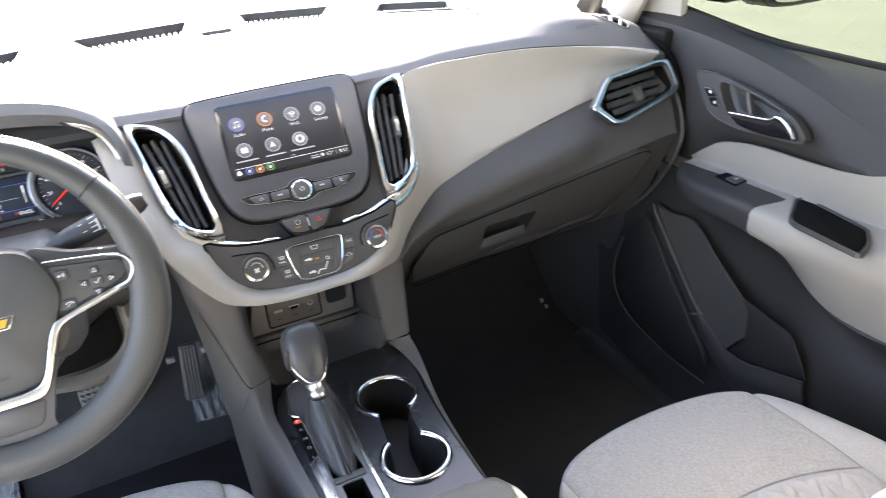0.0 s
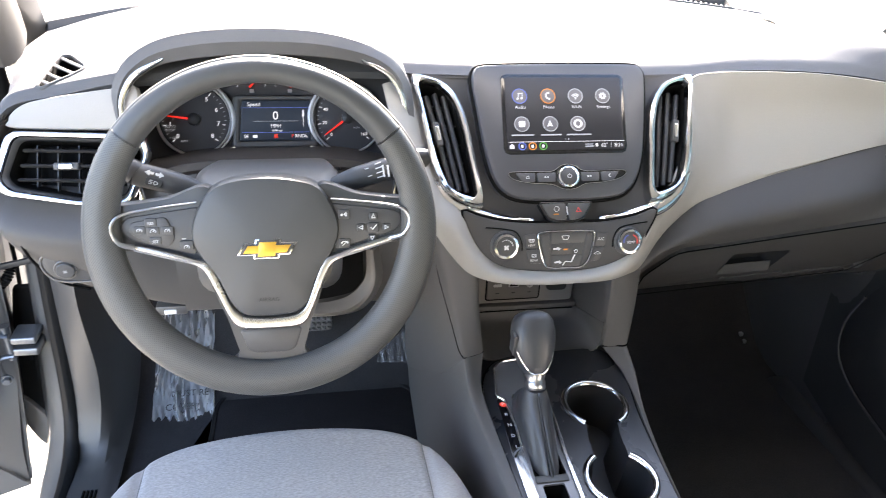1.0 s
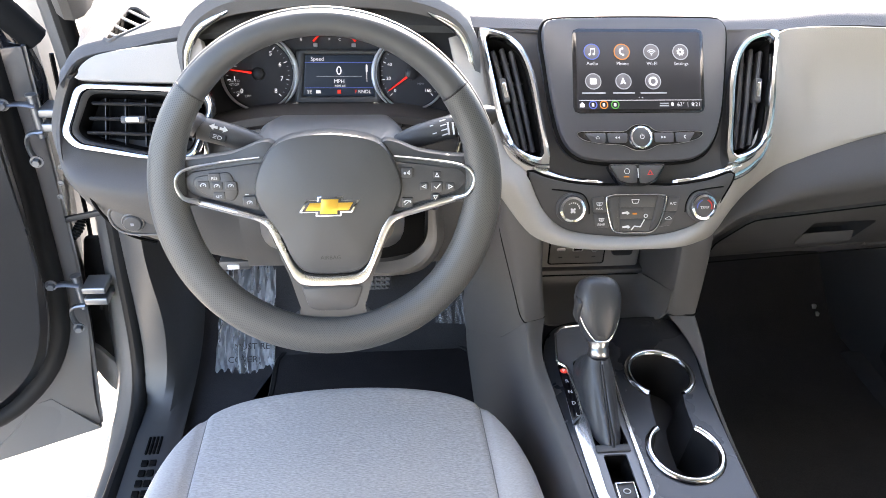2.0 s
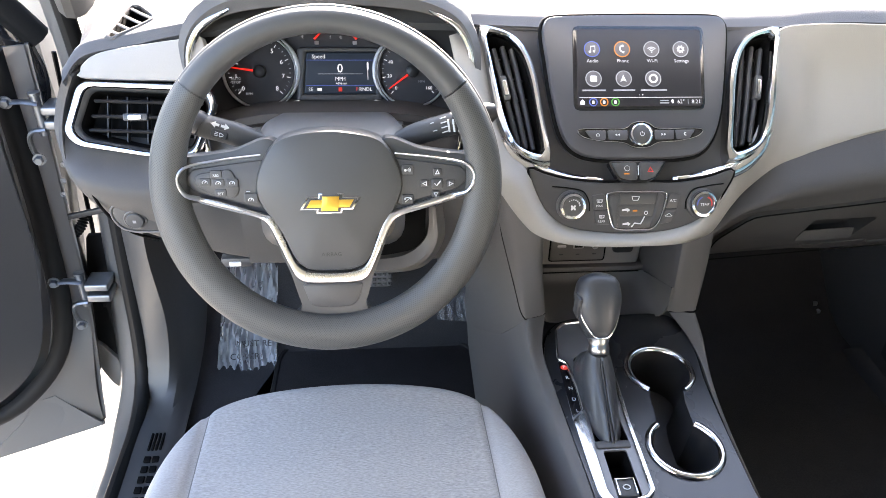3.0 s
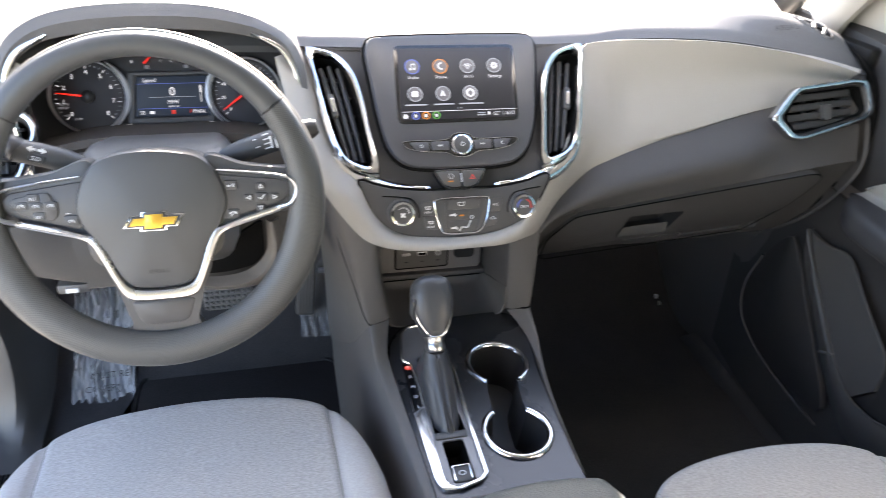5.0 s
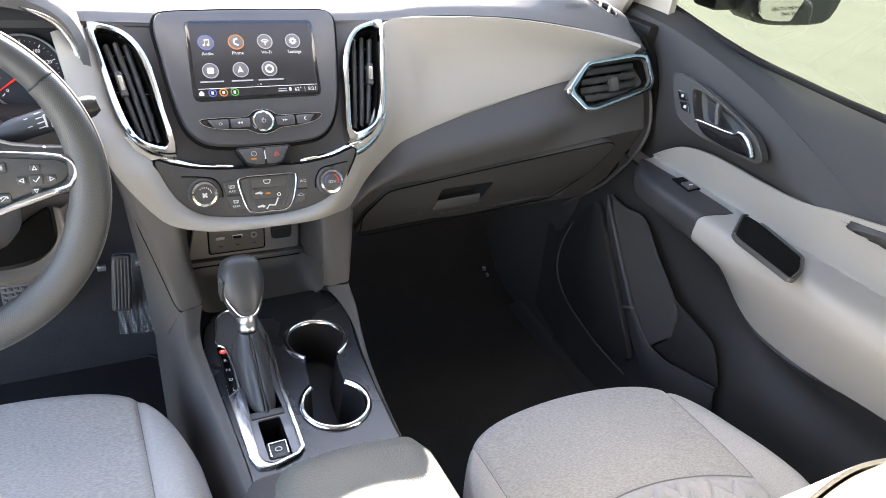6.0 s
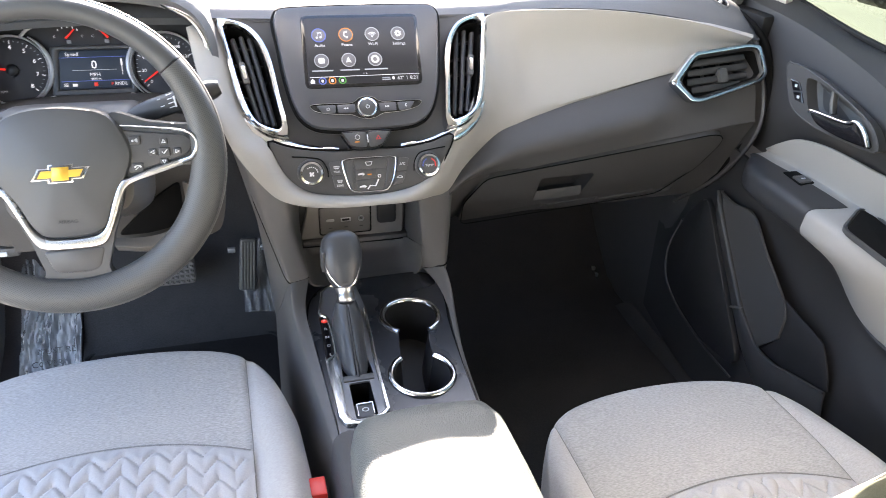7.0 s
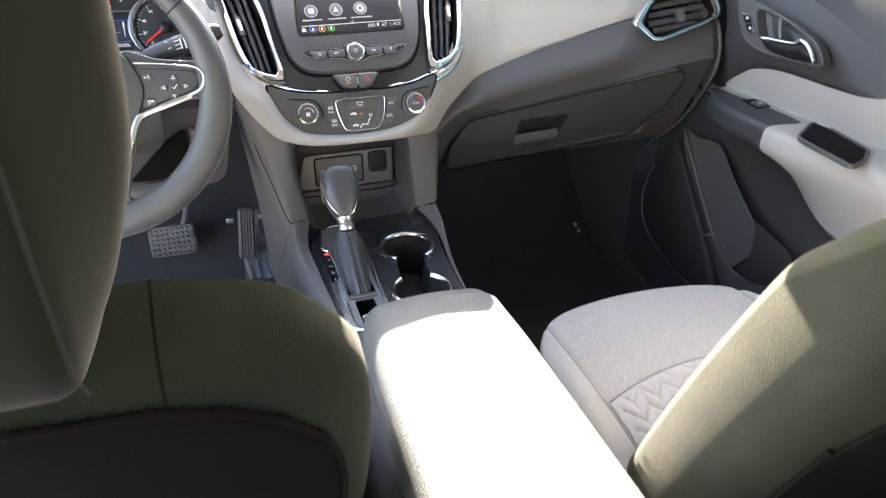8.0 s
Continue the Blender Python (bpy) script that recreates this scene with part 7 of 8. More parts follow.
# ---- armrest and storage box ----
rows_ = []
for y, w0, w1, zt, zb in ((-0.398, -0.060, 0.030, 0.880, 0.850), (-0.402, -0.080, 0.048, 0.893, 0.838), (-0.414, -0.094, 0.062, 0.904, 0.830), (-0.44, -0.101, 0.069, 0.910, 0.826), (-0.52, -0.106, 0.070, 0.912, 0.824), (-0.65, -0.113, 0.068, 0.913, 0.822), (-0.80, -0.119, 0.066, 0.912, 0.82), (-0.92, -0.121, 0.065, 0.910, 0.82), (-0.95, -0.11, 0.055, 0.895, 0.83)):
    r = 0.026
    lp = rounded([(w0, zb), (w1, zb), (w1, zt - 0.004), ((w0 + w1) / 2, zt + 0.003), (w0, zt - 0.004)], r, 7)
    rows_.append([(p[0], y, p[1]) for p in lp])
part("armrest", loft(rows_), ARM, con, "padded grey vinyl armrest lid half lit by the sun")
part("storage_box", loft([[(p[0], y, p[1]) for p in rounded([(-0.14 - k, 0.45), (0.12 + k, 0.45), (0.088, 0.825), (-0.108, 0.825)], 0.02, 5)] for y, k in ((-0.35, 0.0), (-0.36, 0.0), (-0.8, 0.01), (-1.0, 0.01))]), DARK, con)
bk = thing("seat_belt_buckle", "black seat belt buckle with a red release button", "seat belt buckle", (-0.132, -0.385, 0.70))
part("body", box(-0.148, -0.119, -0.415, -0.372, 0.66, 0.772, 0.006), BLACK, bk)
part("button", box(-0.143, -0.123, -0.400, -0.372, 0.771, 0.782, 0.002), RED, bk, "red release button")

# ---- seats ----


def seat_cushion(xc, yf, zf, half, seam, depth, name, label, parent_at, quilt_at):
    """A cloth cushion with side bolsters, a front roll and a quilted insert."""
    st_ = thing(name, label, "car seat", parent_at, "front seats")
    nt = 130
    S = np.concatenate([np.linspace(-1.30, -1.0, 12, endpoint=False), np.linspace(-1, 1, 97), np.linspace(1, 1.30, 13)[1:]])
    T = np.concatenate([np.linspace(-0.28, 0, 18, endpoint=False), np.linspace(0, 1, nt - 18)])
    G = np.zeros((len(T), len(S), 3))
    for i, t in enumerate(T):
        for j, s in enumerate(S):
            sc = max(-1, min(1, s))
            yfs = yf - 0.045 * sc * sc - 0.11 * abs(sc) ** 7
            tt = max(0, t)
            x = xc + half * sc * (1 - 0.03 * (1 - min(1, tt * 3)) * abs(sc) ** 3)
            y = yfs + (yf - depth - yfs) * tt
            z = zf + 0.012 * math.sin(math.pi * min(1, tt * 1.1)) - 0.030 * tt + 0.004 * (1 - sc * sc)
            b = max(0, (abs(sc) - seam) / (1 - seam))
            z += 0.022 * min(1, tt * 2.2) * math.sin(math.pi * min(1, b * 0.75 + 0.0)) * (b > 0)
            z -= 0.055 * max(0, abs(sc) - 0.90) ** 2 / 0.01 * 0.12
            if t < 0:
                f = -t / 0.28
                z -= 0.16 * f ** 1.15
                y += 0.012 * math.sin(math.pi * f) - 0.03 * f
                z -= 0.010
            if abs(s) > 1:
                f = (abs(s) - 1) / 0.30
                z -= 0.16 * f ** 1.1
                x += math.copysign(0.012 * math.sin(math.pi * min(1, f * 1.2)), s)
            G[i, j] = (x, y, z)
    G = relax(G, 4)
    # seams: grooves along the bolsters
    for j, s in enumerate(S):
        d = abs(abs(s) - seam) * half
        G[:, j, 2] -= 0.0045 * math.exp(-(d / 0.004) ** 2)
    cuts = [int(np.argmin(np.abs(S + seam))), int(np.argmin(np.abs(S - seam)))]
    part("bolster", sheet(G[:, :cuts[0] + 1], 0.004), FABRICB, st_, "plain grey side bolster")
    part("bolster", sheet(G[:, cuts[1]:], 0.004), FABRICB, st_, "plain grey side bolster")
    part("cushion", sheet(G[:, cuts[0]:cuts[1] + 1], 0.004), FABRIC, st_, "grey melange cloth seat panel")
    for c in cuts:
        part("seam", sweep(G[2:-2:3, c] + V(0, 0, 0.0002), 0.0008, 0.0005, 5), SEAMG, st_)
    # quilted insert with stitched chevrons
    mid_ = G[:, cuts[0]:cuts[1] + 1]
    qn, qm = 130, 150
    xs = np.linspace(xc - half * seam + 0.003, xc + half * seam - 0.003, qn)
    Q = np.zeros((qm, qn, 3))
    ycol = mid_[:, mid_.shape[1] // 2, 1]
    zcol = mid_[:, mid_.shape[1] // 2, 2]
    for j, x in enumerate(xs):
        u = (x - xc) / (half * seam)
        y0 = yf - quilt_at - 0.040 * u * u
        for i, f in enumerate(np.linspace(0, 1, qm)):
            y = y0 + (yf - depth - y0) * f
            z = float(np.interp(-y, -ycol, zcol)) - 0.004 * u * u * 0
            pitch = 0.036
            a = (x - xc + 10) / pitch
            zig = abs((a % 1) - 0.5) * 2
            row_ = (y - yf) / 0.030 + zig * 0.75
            p = abs((row_ % 1) - 0.5) * 2
            colm = abs((a % 1) - 0.5) * 2
            edge_ = min(1, min(f * 18, 1)) * min(1, (1 - abs(u)) * 14)
            puff = (1 - p ** 4) * (1 - 0.35 * (1 - colm) ** 8) * (1 - 0.35 * colm ** 8)
            Q[i, j] = (x, y, z + 0.0012 + 0.0052 * puff * edge_)
    part("quilted_insert", sheet(Q, 0.003), QUILT, st_, "quilted herringbone insert")
    part("insert_seam", sweep(Q[0, ::4] + V(0, 0.001, 0.0008), 0.0009, 0.0006, 5), SEAMG, st_)
    side = [G[j_, -6 if xc < 0 else 5] for j_ in range(18, len(T) - 8, 2)]
    part("stitching", sweep(np.array(side) + V(0.0015 if xc < 0 else -0.0015, 0, 0), 0.0014, 0.0014, 5), BLACK, st_, "dark contrast stitching")
    part("base", box(xc - half * 0.85, xc + half * 0.85, yf - depth, yf - 0.10, 0.47, zf - 0.14, 0.02), BLACK, st_)
    return st_


def seat_back(st_, xc, y0, z0, y1, z1, half, rest, low=1.0, wrap=0.22, flat=0.93, soft=3.2, deep=1.0, thin=0.42):
    """A reclined backrest with shoulders, a rear panel seam and a head restraint."""
    d = V(0, y1 - y0, z1 - z0)
    L = np.linalg.norm(d)
    d /= L
    nrm = np.cross(V(1, 0, 0), d)          # towards the front
    nrm = -nrm if nrm[1] < 0 else nrm
    def size(t):
        e = max(0, (t - 0.72) / 0.28)
        w = half * (0.95 + 0.07 * math.sin(math.pi * min(1, t * 1.1))) * (1 - 0.30 * e ** 2.2)
        dep = 0.062 * (1 - 0.15 * e ** 4) + 0.012 * (1 - t)
        if t > 0.93:
            w *= math.sqrt(max(0.0, 1 - ((t - 0.93) / 0.0701) ** 2)) * 0.45 + 0.55
        if t > 0.955:
            dep *= math.sqrt(max(0.0, 1 - ((t - 0.955) / 0.0455) ** 2)) * 0.75 + 0.25
        return w, dep, 1 - e

    def ring_at(t, grow=0.0, lo=0.0, hi=2 * math.pi, n=128, end=False):
        w, dep, e1 = size(t)
        c = V(xc, y0, z0) + d * L * t
        row_ = []
        for a in np.linspace(lo, hi, n, endpoint=end):
            ca, sa = math.cos(a), math.sin(a)
            ex = soft if sa > 0 else 3.2
            k = 1 / (abs(ca) ** ex + abs(sa) ** ex) ** (1 / ex)
            bol = 0.030 * max(0, abs(ca) - 0.55) / 0.45 * (sa > 0.05) * e1
            h = min(1, max(0, (t - thin) / (0.96 - thin)))
            front = deep * (1 - flat * h * h * (3 - 2 * h)) if sa > 0 else 1
            row_.append(c + V(1, 0, 0) * (w + grow) * ca * k + nrm * ((dep * front + grow) * sa * k + bol * front) - d * 0.007 * h * max(0, sa))
        return row_

    def rear(t, u, off=0.0):
        w, dep, _ = size(t)
        s = max(0.0, 1 - min(1, abs(u) / w) ** 3.2) ** (1 / 3.2)
        return V(xc, y0, z0) + d * L * t + V(u, 0, 0) - nrm * (dep * s + off)

    ts = np.concatenate([np.linspace(0, 0.60, 14), np.linspace(0.62, 0.92, 24), np.linspace(0.93, 1.0, 16)])
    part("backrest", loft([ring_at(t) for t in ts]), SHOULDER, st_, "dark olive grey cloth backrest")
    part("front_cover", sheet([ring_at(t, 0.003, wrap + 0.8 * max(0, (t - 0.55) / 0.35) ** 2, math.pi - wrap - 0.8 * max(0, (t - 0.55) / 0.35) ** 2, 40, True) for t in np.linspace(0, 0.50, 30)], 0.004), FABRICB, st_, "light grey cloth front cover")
    # dark rear panel below a piped seam
    ucol = [0, 0.04, 0.0675, 0.0975, 0.130, 0.1575, 0.1825, 0.1925, 0.1965]
    tcol = [0.959, 0.958, 0.950, 0.940, 0.905, 0.850, 0.762, 0.677, 0.60]
    us = np.concatenate([np.linspace(-0.1965, -0.13, 16, endpoint=False), np.linspace(-0.13, 0.13, 26), np.linspace(0.13, 0.1965, 17)[1:]])
    tops = [low * float(np.interp(abs(u), ucol, tcol)) for u in us]
    panel = [[rear(0.04 + (tt - 0.04) * f, u, 0.0016 - 0.004 * (f > 0.999)) for u, tt in zip(us, tops)] for f in np.linspace(0, 1, 40)]
    part("rear_panel", sheet(panel, 0.003, True), BACKCLOTH, st_, "black cloth rear panel")
    edge_ = [rear(tt, u, 0.002) for u, tt in zip(us, tops)]
    down = [rear(t, -0.1975, 0.002) for t in np.linspace(0.1, 0.58, 8)]
    up2 = [rear(t, 0.1975, 0.002) for t in np.linspace(0.58, 0.1, 8)]
    line = resample(spline(down + edge_ + up2, 260), 260)
    part("piping", sweep(line, 0.0026, 0.0026, 8, up=tuple(nrm)), BACKCLOTH, st_, "black piping round the rear panel")
    for q in range(46, 214, 2):
        a, b = line[q], line[q + 1]
        part("stitch", sweep([a + d * 0.0055, a + (b - a) * 0.7 + d * 0.0055], 0.0010, 0.0009, 5, up=tuple(nrm)), BACKCLOTH, st_)
    for s in (-1, 1):
        us_ = [rear(t, s * 0.104, 0.0006) for t in np.linspace(0.945 * low, 0.9985, 12)]
        part("shoulder_seam", sweep(us_, 0.0007, 0.0007, 6, up=tuple(nrm)), BACKCLOTH, st_)
    # head restraint: flat rear face, sides that taper to its lower corners
    hy, hz = rest
    prof = [(1.203, 0.060, 0.012), (1.206, 0.088, 0.044), (1.225, 0.0995, 0.056), (1.245, 0.1085, 0.058), (1.276, 0.1185, 0.060), (1.30, 0.1240, 0.060), (1.34, 0.1260, 0.058), (1.38, 0.1230, 0.052), (1.405, 0.112, 0.040), (1.415, 0.095, 0.020), (1.418, 0.06, 0.006)]
    rg = []
    for z, w, hd in prof:
        w -= 0.007
        q = 0.084 * min(1, w / 0.086)
        lp = rounded([(-q, -hd), (q, -hd), (w, -0.012), (w * 0.97, hd * 0.5), (w * 0.75, hd), (-w * 0.75, hd), (-w * 0.97, hd * 0.5), (-w, -0.012)], 0.012, 5)
        rg.append([V(xc + p[0], hy + p[1] - 0.10 * (z - 1.30), z - 1.30 + hz) for p in lp])
    fine = [spline([r[k] for r in rg], 36) for k in range(len(rg[0]))]
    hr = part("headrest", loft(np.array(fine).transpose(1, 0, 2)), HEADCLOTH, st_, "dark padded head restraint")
    for s in (-1, 1):
        ed = spline([V(xc + s * 0.0845, hy - hd_ + 0.0005 - 0.10 * (z - 1.30), z - 1.30 + hz) for z, w, hd_ in prof[1:-2]], 24)
        part("headrest_seam", sweep(ed, 0.0008, 0.0008, 6), HARD, hr, "stitched seam")
        part("headrest_post", sweep([V(xc + s * 0.045, hy + 0.012, hz - 0.08), V(xc + s * 0.045, hy + 0.055, z1 - 0.03)], 0.006, 0.006, 10, up=(0, 1, 0)), BLACK, st_)


ds = seat_cushion(-0.3755, -0.085, 0.785, 0.232, 0.76, 0.56, "driver_seat", "driver's seat with light grey cloth cushion and dark seat back", (-0.3755, -0.4, 0.45), 0.198)
seat_back(ds, -0.3755, -0.575, 0.74, -0.787, 1.183, 0.222, (-0.84, 1.277))
ps = seat_cushion(XP, -0.295, 0.765, 0.222, 0.75, 0.40, "passenger_seat", "passenger seat with light grey cloth cushion and dark seat back", (XP, -0.6, 0.45), 0.185)
seat_back(ps, XP, -0.675, 0.74, -0.89, 1.21, 0.220, (-0.95, 1.322), 0.86, 0.80, 0.20, 1.6, 1.45, 0.66)

# ---- passenger's door ----
pd = thing("passenger_door", "closed passenger door trimmed in charcoal and cream", "car door", (0.74, -0.4, 0.45))
crease = [(0.735, 0.26, 1.212), (0.732, 0.166, 1.207), (0.730, 0.021, 1.194), (0.729, -0.122, 1.166), (0.729, -0.253, 1.124), (0.729, -0.373, 1.078), (0.729, -0.55, 1.045), (0.729, -0.95, 1.03)]
belt = [(0.775, 0.26, 1.225), (0.773, 0.10, 1.222), (0.772, -0.06, 1.190), (0.771, -0.194, 1.180), (0.770, -0.358, 1.174), (0.770, -0.55, 1.172), (0.770, -0.75, 1.17), (0.770, -0.95, 1.17)]
mid_t = [(a[0] * 0.5 + b[0] * 0.5 + 0.004, a[1] * 0.5 + b[1] * 0.5, a[2] * 0.5 + b[2] * 0.5 + 0.004) for a, b in zip(crease, belt)]
part("upper_trim", sheet(across([belt, mid_t, crease], 60, 12), 0.006), DOORP, pd, "charcoal upper trim, partly sunlit")
ctop = [(0.735, 0.20, 0.98), (0.716, 0.03, 0.975), (0.714, -0.001, 0.990), (0.714, -0.035, 1.020), (0.715, -0.086, 1.037), (0.715, -0.151, 1.041), (0.715, -0.225, 1.040), (0.715, -0.302, 1.043), (0.715, -0.365, 1.056), (0.715, -0.45, 1.075), (0.715, -0.60, 1.07), (0.715, -0.95, 1.06)]
cr2 = spline(crease, 12)
vert = [[V(*a), V(a[0] - 0.012, 0.55 * a[1] + 0.45 * b[1], 0.6 * a[2] + 0.4 * b[2]), V(b[0] - 0.001, 0.2 * a[1] + 0.8 * b[1], 0.25 * a[2] + 0.75 * b[2]), V(b[0] + 0.016, b[1], b[2] - 0.010)] for a, b in zip(cr2, ctop)]
part("handle_band", sheet(across([[r[k] for r in vert] for k in range(4)], 70, 16), 0.006), DOORP, pd)
# cream insert with the armrest ledge
ys = [0.012, -0.02, -0.06, -0.12, -0.18, -0.23, -0.30, -0.38, -0.48, -0.62, -0.80, -0.95]
secs = []
for y in ys:
    zt = float(np.interp(-y, [-p[1] for p in ctop], [p[2] for p in ctop]))
    inn_ = float(np.interp(-y, [-0.02, 0.0, 0.05, 0.12, 0.232, 0.38, 0.6, 0.95], [0.700, 0.672, 0.648, 0.642, 0.640, 0.650, 0.655, 0.655]))
    bz = float(np.interp(-y, [-0.02, 0.05, 0.12, 0.186, 0.236, 0.305, 0.41, 0.56, 0.95], [0.955, 0.94, 0.93, 0.92, 0.872, 0.828, 0.818, 0.839, 0.85]))
    lz = float(np.interp(-y, [-0.02, 0.03, 0.1, 0.3, 0.95], [0.972, 0.973, 0.973, 0.970, 0.985]))
    secs.append([(0.716, y, zt), (0.722, y, max(lz + 0.012, 0.45 * zt + 0.55 * lz)), (0.724, y, lz + 0.006), (0.716, y, lz), (0.69, y, lz - 0.001), (inn_ + 0.008, y, lz - 0.004), (inn_, y, lz - 0.016), (inn_ + 0.003, y, lz - 0.04), (0.5 * inn_ + 0.355, y, 0.5 * (lz - 0.04) + 0.5 * bz), (0.702, y, bz)])
g2 = across([[s_[k] for s_ in secs] for k in range(10)], 120, 60)
yy0 = g2[0, :, 1]
front = int(np.argmin(np.abs(yy0 + 0.195)))
cutr = 22
part("cream_insert", sheet(g2[:cutr, :front + 1], 0.004, True), CREAM, pd, "cream door insert")
part("cream_armrest", sheet(g2[:, front:], 0.004, True), CREAM, pd, "cream padded armrest")
pod = part("switch_pod", sheet(g2[cutr - 1:, :front + 1] + V(-0.0006, 0, 0.0009), 0.004, True), DOORP, pd, "charcoal window switch pod")
POD = BVHTree.FromPolygons([v.co for v in pod.data.vertices], [p.vertices for p in pod.data.polygons])
pod_z = [POD.ray_cast(Vector((0.694, y, 1.2)), Vector((0, 0, -1)))[0].z for y in (-0.125, -0.10, -0.075)]
SWF = Face((0.69, -0.10, sum(pod_z) / 3 - 0.0032), (0, 0.05, pod_z[2] - pod_z[0]), (1, 0, 0.0))
ws_ = thing("window_switch", "small window switch in the door pod", "switch", tuple(SWF.o))
part("recess", plate(SWF, rounded([(-0.010, -0.026), (0.022, -0.022), (0.024, 0.026), (-0.004, 0.026)], 0.004, 4), 0.004, 0.001, 0.004), VOID, ws_)
part("rocker", plate(SWF, rounded([(-0.006, -0.022), (0.019, -0.019), (0.020, 0.004), (-0.003, 0.004)], 0.004, 4), 0.005, 0.002, 0.0070), HARD, ws_)
bar(SWF, 0.008, -0.010, 0.008, 0.003, SILKW, ws_, 0.0076)
PU = Face((0.69, -0.30, 0.9745), (0, 1, 0.0), (1, 0, 0.0))
pl_ = rounded([(0.022, 0.086), (0.040, 0.078), (0.012, -0.050), (-0.022, -0.077), (-0.058, -0.091), (-0.066, -0.086), (-0.052, 0.025), (-0.043, 0.042)], 0.010, 5)
part("pull_rim", trim(PU, pl_, inset(pl_, 0.005), 0.0035, -0.004, 0.0), HARD, pd, "dark grab recess rim")
# no cavity here: a flat black plate paints the shade inside the grab recess
part("pull_recess", plate(PU, inset(pl_, 0.006), 0.001, 0.0002, 0.0012), VOID, pd)
# handle
HB = Face((0.700, -0.10, 1.10), (0.10, 0, 1), (0, -1, 0))
HB.n = -HB.n if HB.n[0] > 0 else HB.n
esc = spline([(-0.0943, 0.0382), (-0.0822, 0.0421), (-0.0517, 0.0424), (0.0119, 0.0314), (0.074, 0.0155), (0.1092, 0.0023), (0.1316, -0.0219), (0.1138, -0.0286), (0.0618, -0.0306), (0.0057, -0.032), (-0.0462, -0.0227), (-0.0705, -0.0022)], 70, True)
cupl = spline([(-0.0422, 0.0301), (-0.0239, 0.0329), (0.0201, 0.0274), (0.075, 0.0136), (0.085, 0.004), (0.070, -0.012), (0.0368, -0.020), (-0.0082, -0.0180), (-0.0300, 0.0041)], 50, True)
dh = part("door_handle", holed(HB, esc, [cupl], 0.016, 0.006), HARD, pd, "chrome handle in a charcoal escutcheon")
part("escutcheon_edge", sweep(HB.ring(inset(esc, -0.0006), 0.0052), 0.0016, closed=True, up=tuple(HB.n)), DARK, dh)
part("cup", loft([HB.ring(cupl, 0.006), HB.ring(inset(cupl, 0.003), -0.012), HB.ring(inset(cupl, 0.012), -0.016)], (False, True)), HARD, dh)
part("divider", sweep([HB.at(0.0085, 0.0255, -0.006), HB.at(0.0150, 0.010, -0.004), HB.at(0.0240, -0.006, -0.003)], [0.004, 0.0045, 0.004], 0.006, 8, up=tuple(HB.n)), TRIMG, dh)
lev = spline([(-0.0072, -0.0129), (0.0006, -0.009), (0.0664, -0.0042), (0.0828, 0.004), (0.1008, -0.0033), (0.1206, -0.0221), (0.1066, -0.0262), (0.0609, -0.0287), (0.0155, -0.0257)], 60, True)
part("lever_face", plate(HB, lev, 0.012, 0.003, 0.013), GLOSS, dh, "dark glossy lever")
part("lever_rim", sweep(HB.ring(spline([(-0.0072, -0.0119), (0.0006, -0.009), (0.0664, -0.0042), (0.0828, 0.003), (0.1008, -0.0043), (0.1206, -0.0221)], 40), 0.0135), [0.0030] * 26 + list(np.linspace(0.003, 0.0055, 6)) + [0.0055] * 4 + [0.005, 0.0045, 0.004, 0.0035], 0.0036, 10, up=tuple(HB.n)), CHROME, dh, "bright chrome edge")
for bl in ([(-0.0749, 0.0205), (-0.0541, 0.0204), (-0.0433, 0.0098), (-0.0619, 0.0057)], [(-0.0608, 0.0036), (-0.0423, 0.0077), (-0.0301, -0.0071), (-0.0505, -0.0072)]):
    m_ = np.mean(bl, axis=0)
    part("lock_button", plate(HB, rounded(bl, 0.002, 3), 0.004, 0.001, 0.0082), GLOSS, dh)
    bar(HB, m_[0] + 0.001, m_[1], 0.005, 0.0045, SILKW, dh, 0.0088)
# lower panel with speaker grille and map pocket
low_rows = [[(0.700, 0.26, 0.99), (0.704, 0.10, 0.965), (0.702, 0.0, 0.955), (0.702, -0.12, 0.93), (0.702, -0.20, 0.905), (0.702, -0.305, 0.83), (0.702, -0.41, 0.82), (0.702, -0.56, 0.84), (0.702, -0.95, 0.85)],
            [(0.705, 0.26, 0.88), (0.708, 0.10, 0.88), (0.712, 0.0, 0.87), (0.728, -0.12, 0.85), (0.735, -0.20, 0.84), (0.735, -0.30, 0.80), (0.730, -0.41, 0.78), (0.72, -0.56, 0.78), (0.72, -0.95, 0.78)],
            [(0.695, 0.24, 0.70), (0.690, 0.10, 0.69), (0.692, 0.0, 0.69), (0.715, -0.12, 0.70), (0.72, -0.20, 0.70), (0.705, -0.30, 0.70), (0.70, -0.41, 0.69), (0.70, -0.56, 0.69), (0.70, -0.95, 0.69)],
            [(0.685, 0.22, 0.52), (0.675, 0.10, 0.50), (0.672, 0.0, 0.49), (0.672, -0.12, 0.49), (0.672, -0.20, 0.49), (0.672, -0.30, 0.49), (0.672, -0.41, 0.49), (0.672, -0.56, 0.49), (0.672, -0.95, 0.49)]]
part("lower_panel", sheet(across(low_rows, 60, 30), 0.006, True), LOWPANEL, pd)
SPK = Face((0.679, 0, 0.7), (0.06, 0, 1), (0, -1, 0))
SPK.n = -SPK.n if SPK.n[0] > 0 else SPK.n
grl = spline([(-0.1085, 0.1392), (-0.0866, 0.1400), (-0.048, 0.098), (-0.0071, 0.0490), (0.0500, -0.0171), (0.095, -0.070), (0.10, -0.105), (0.0176, -0.115), (-0.0889, -0.0942), (-0.1493, -0.0589), (-0.168, 0.0), (-0.150, 0.075)], 60, True)
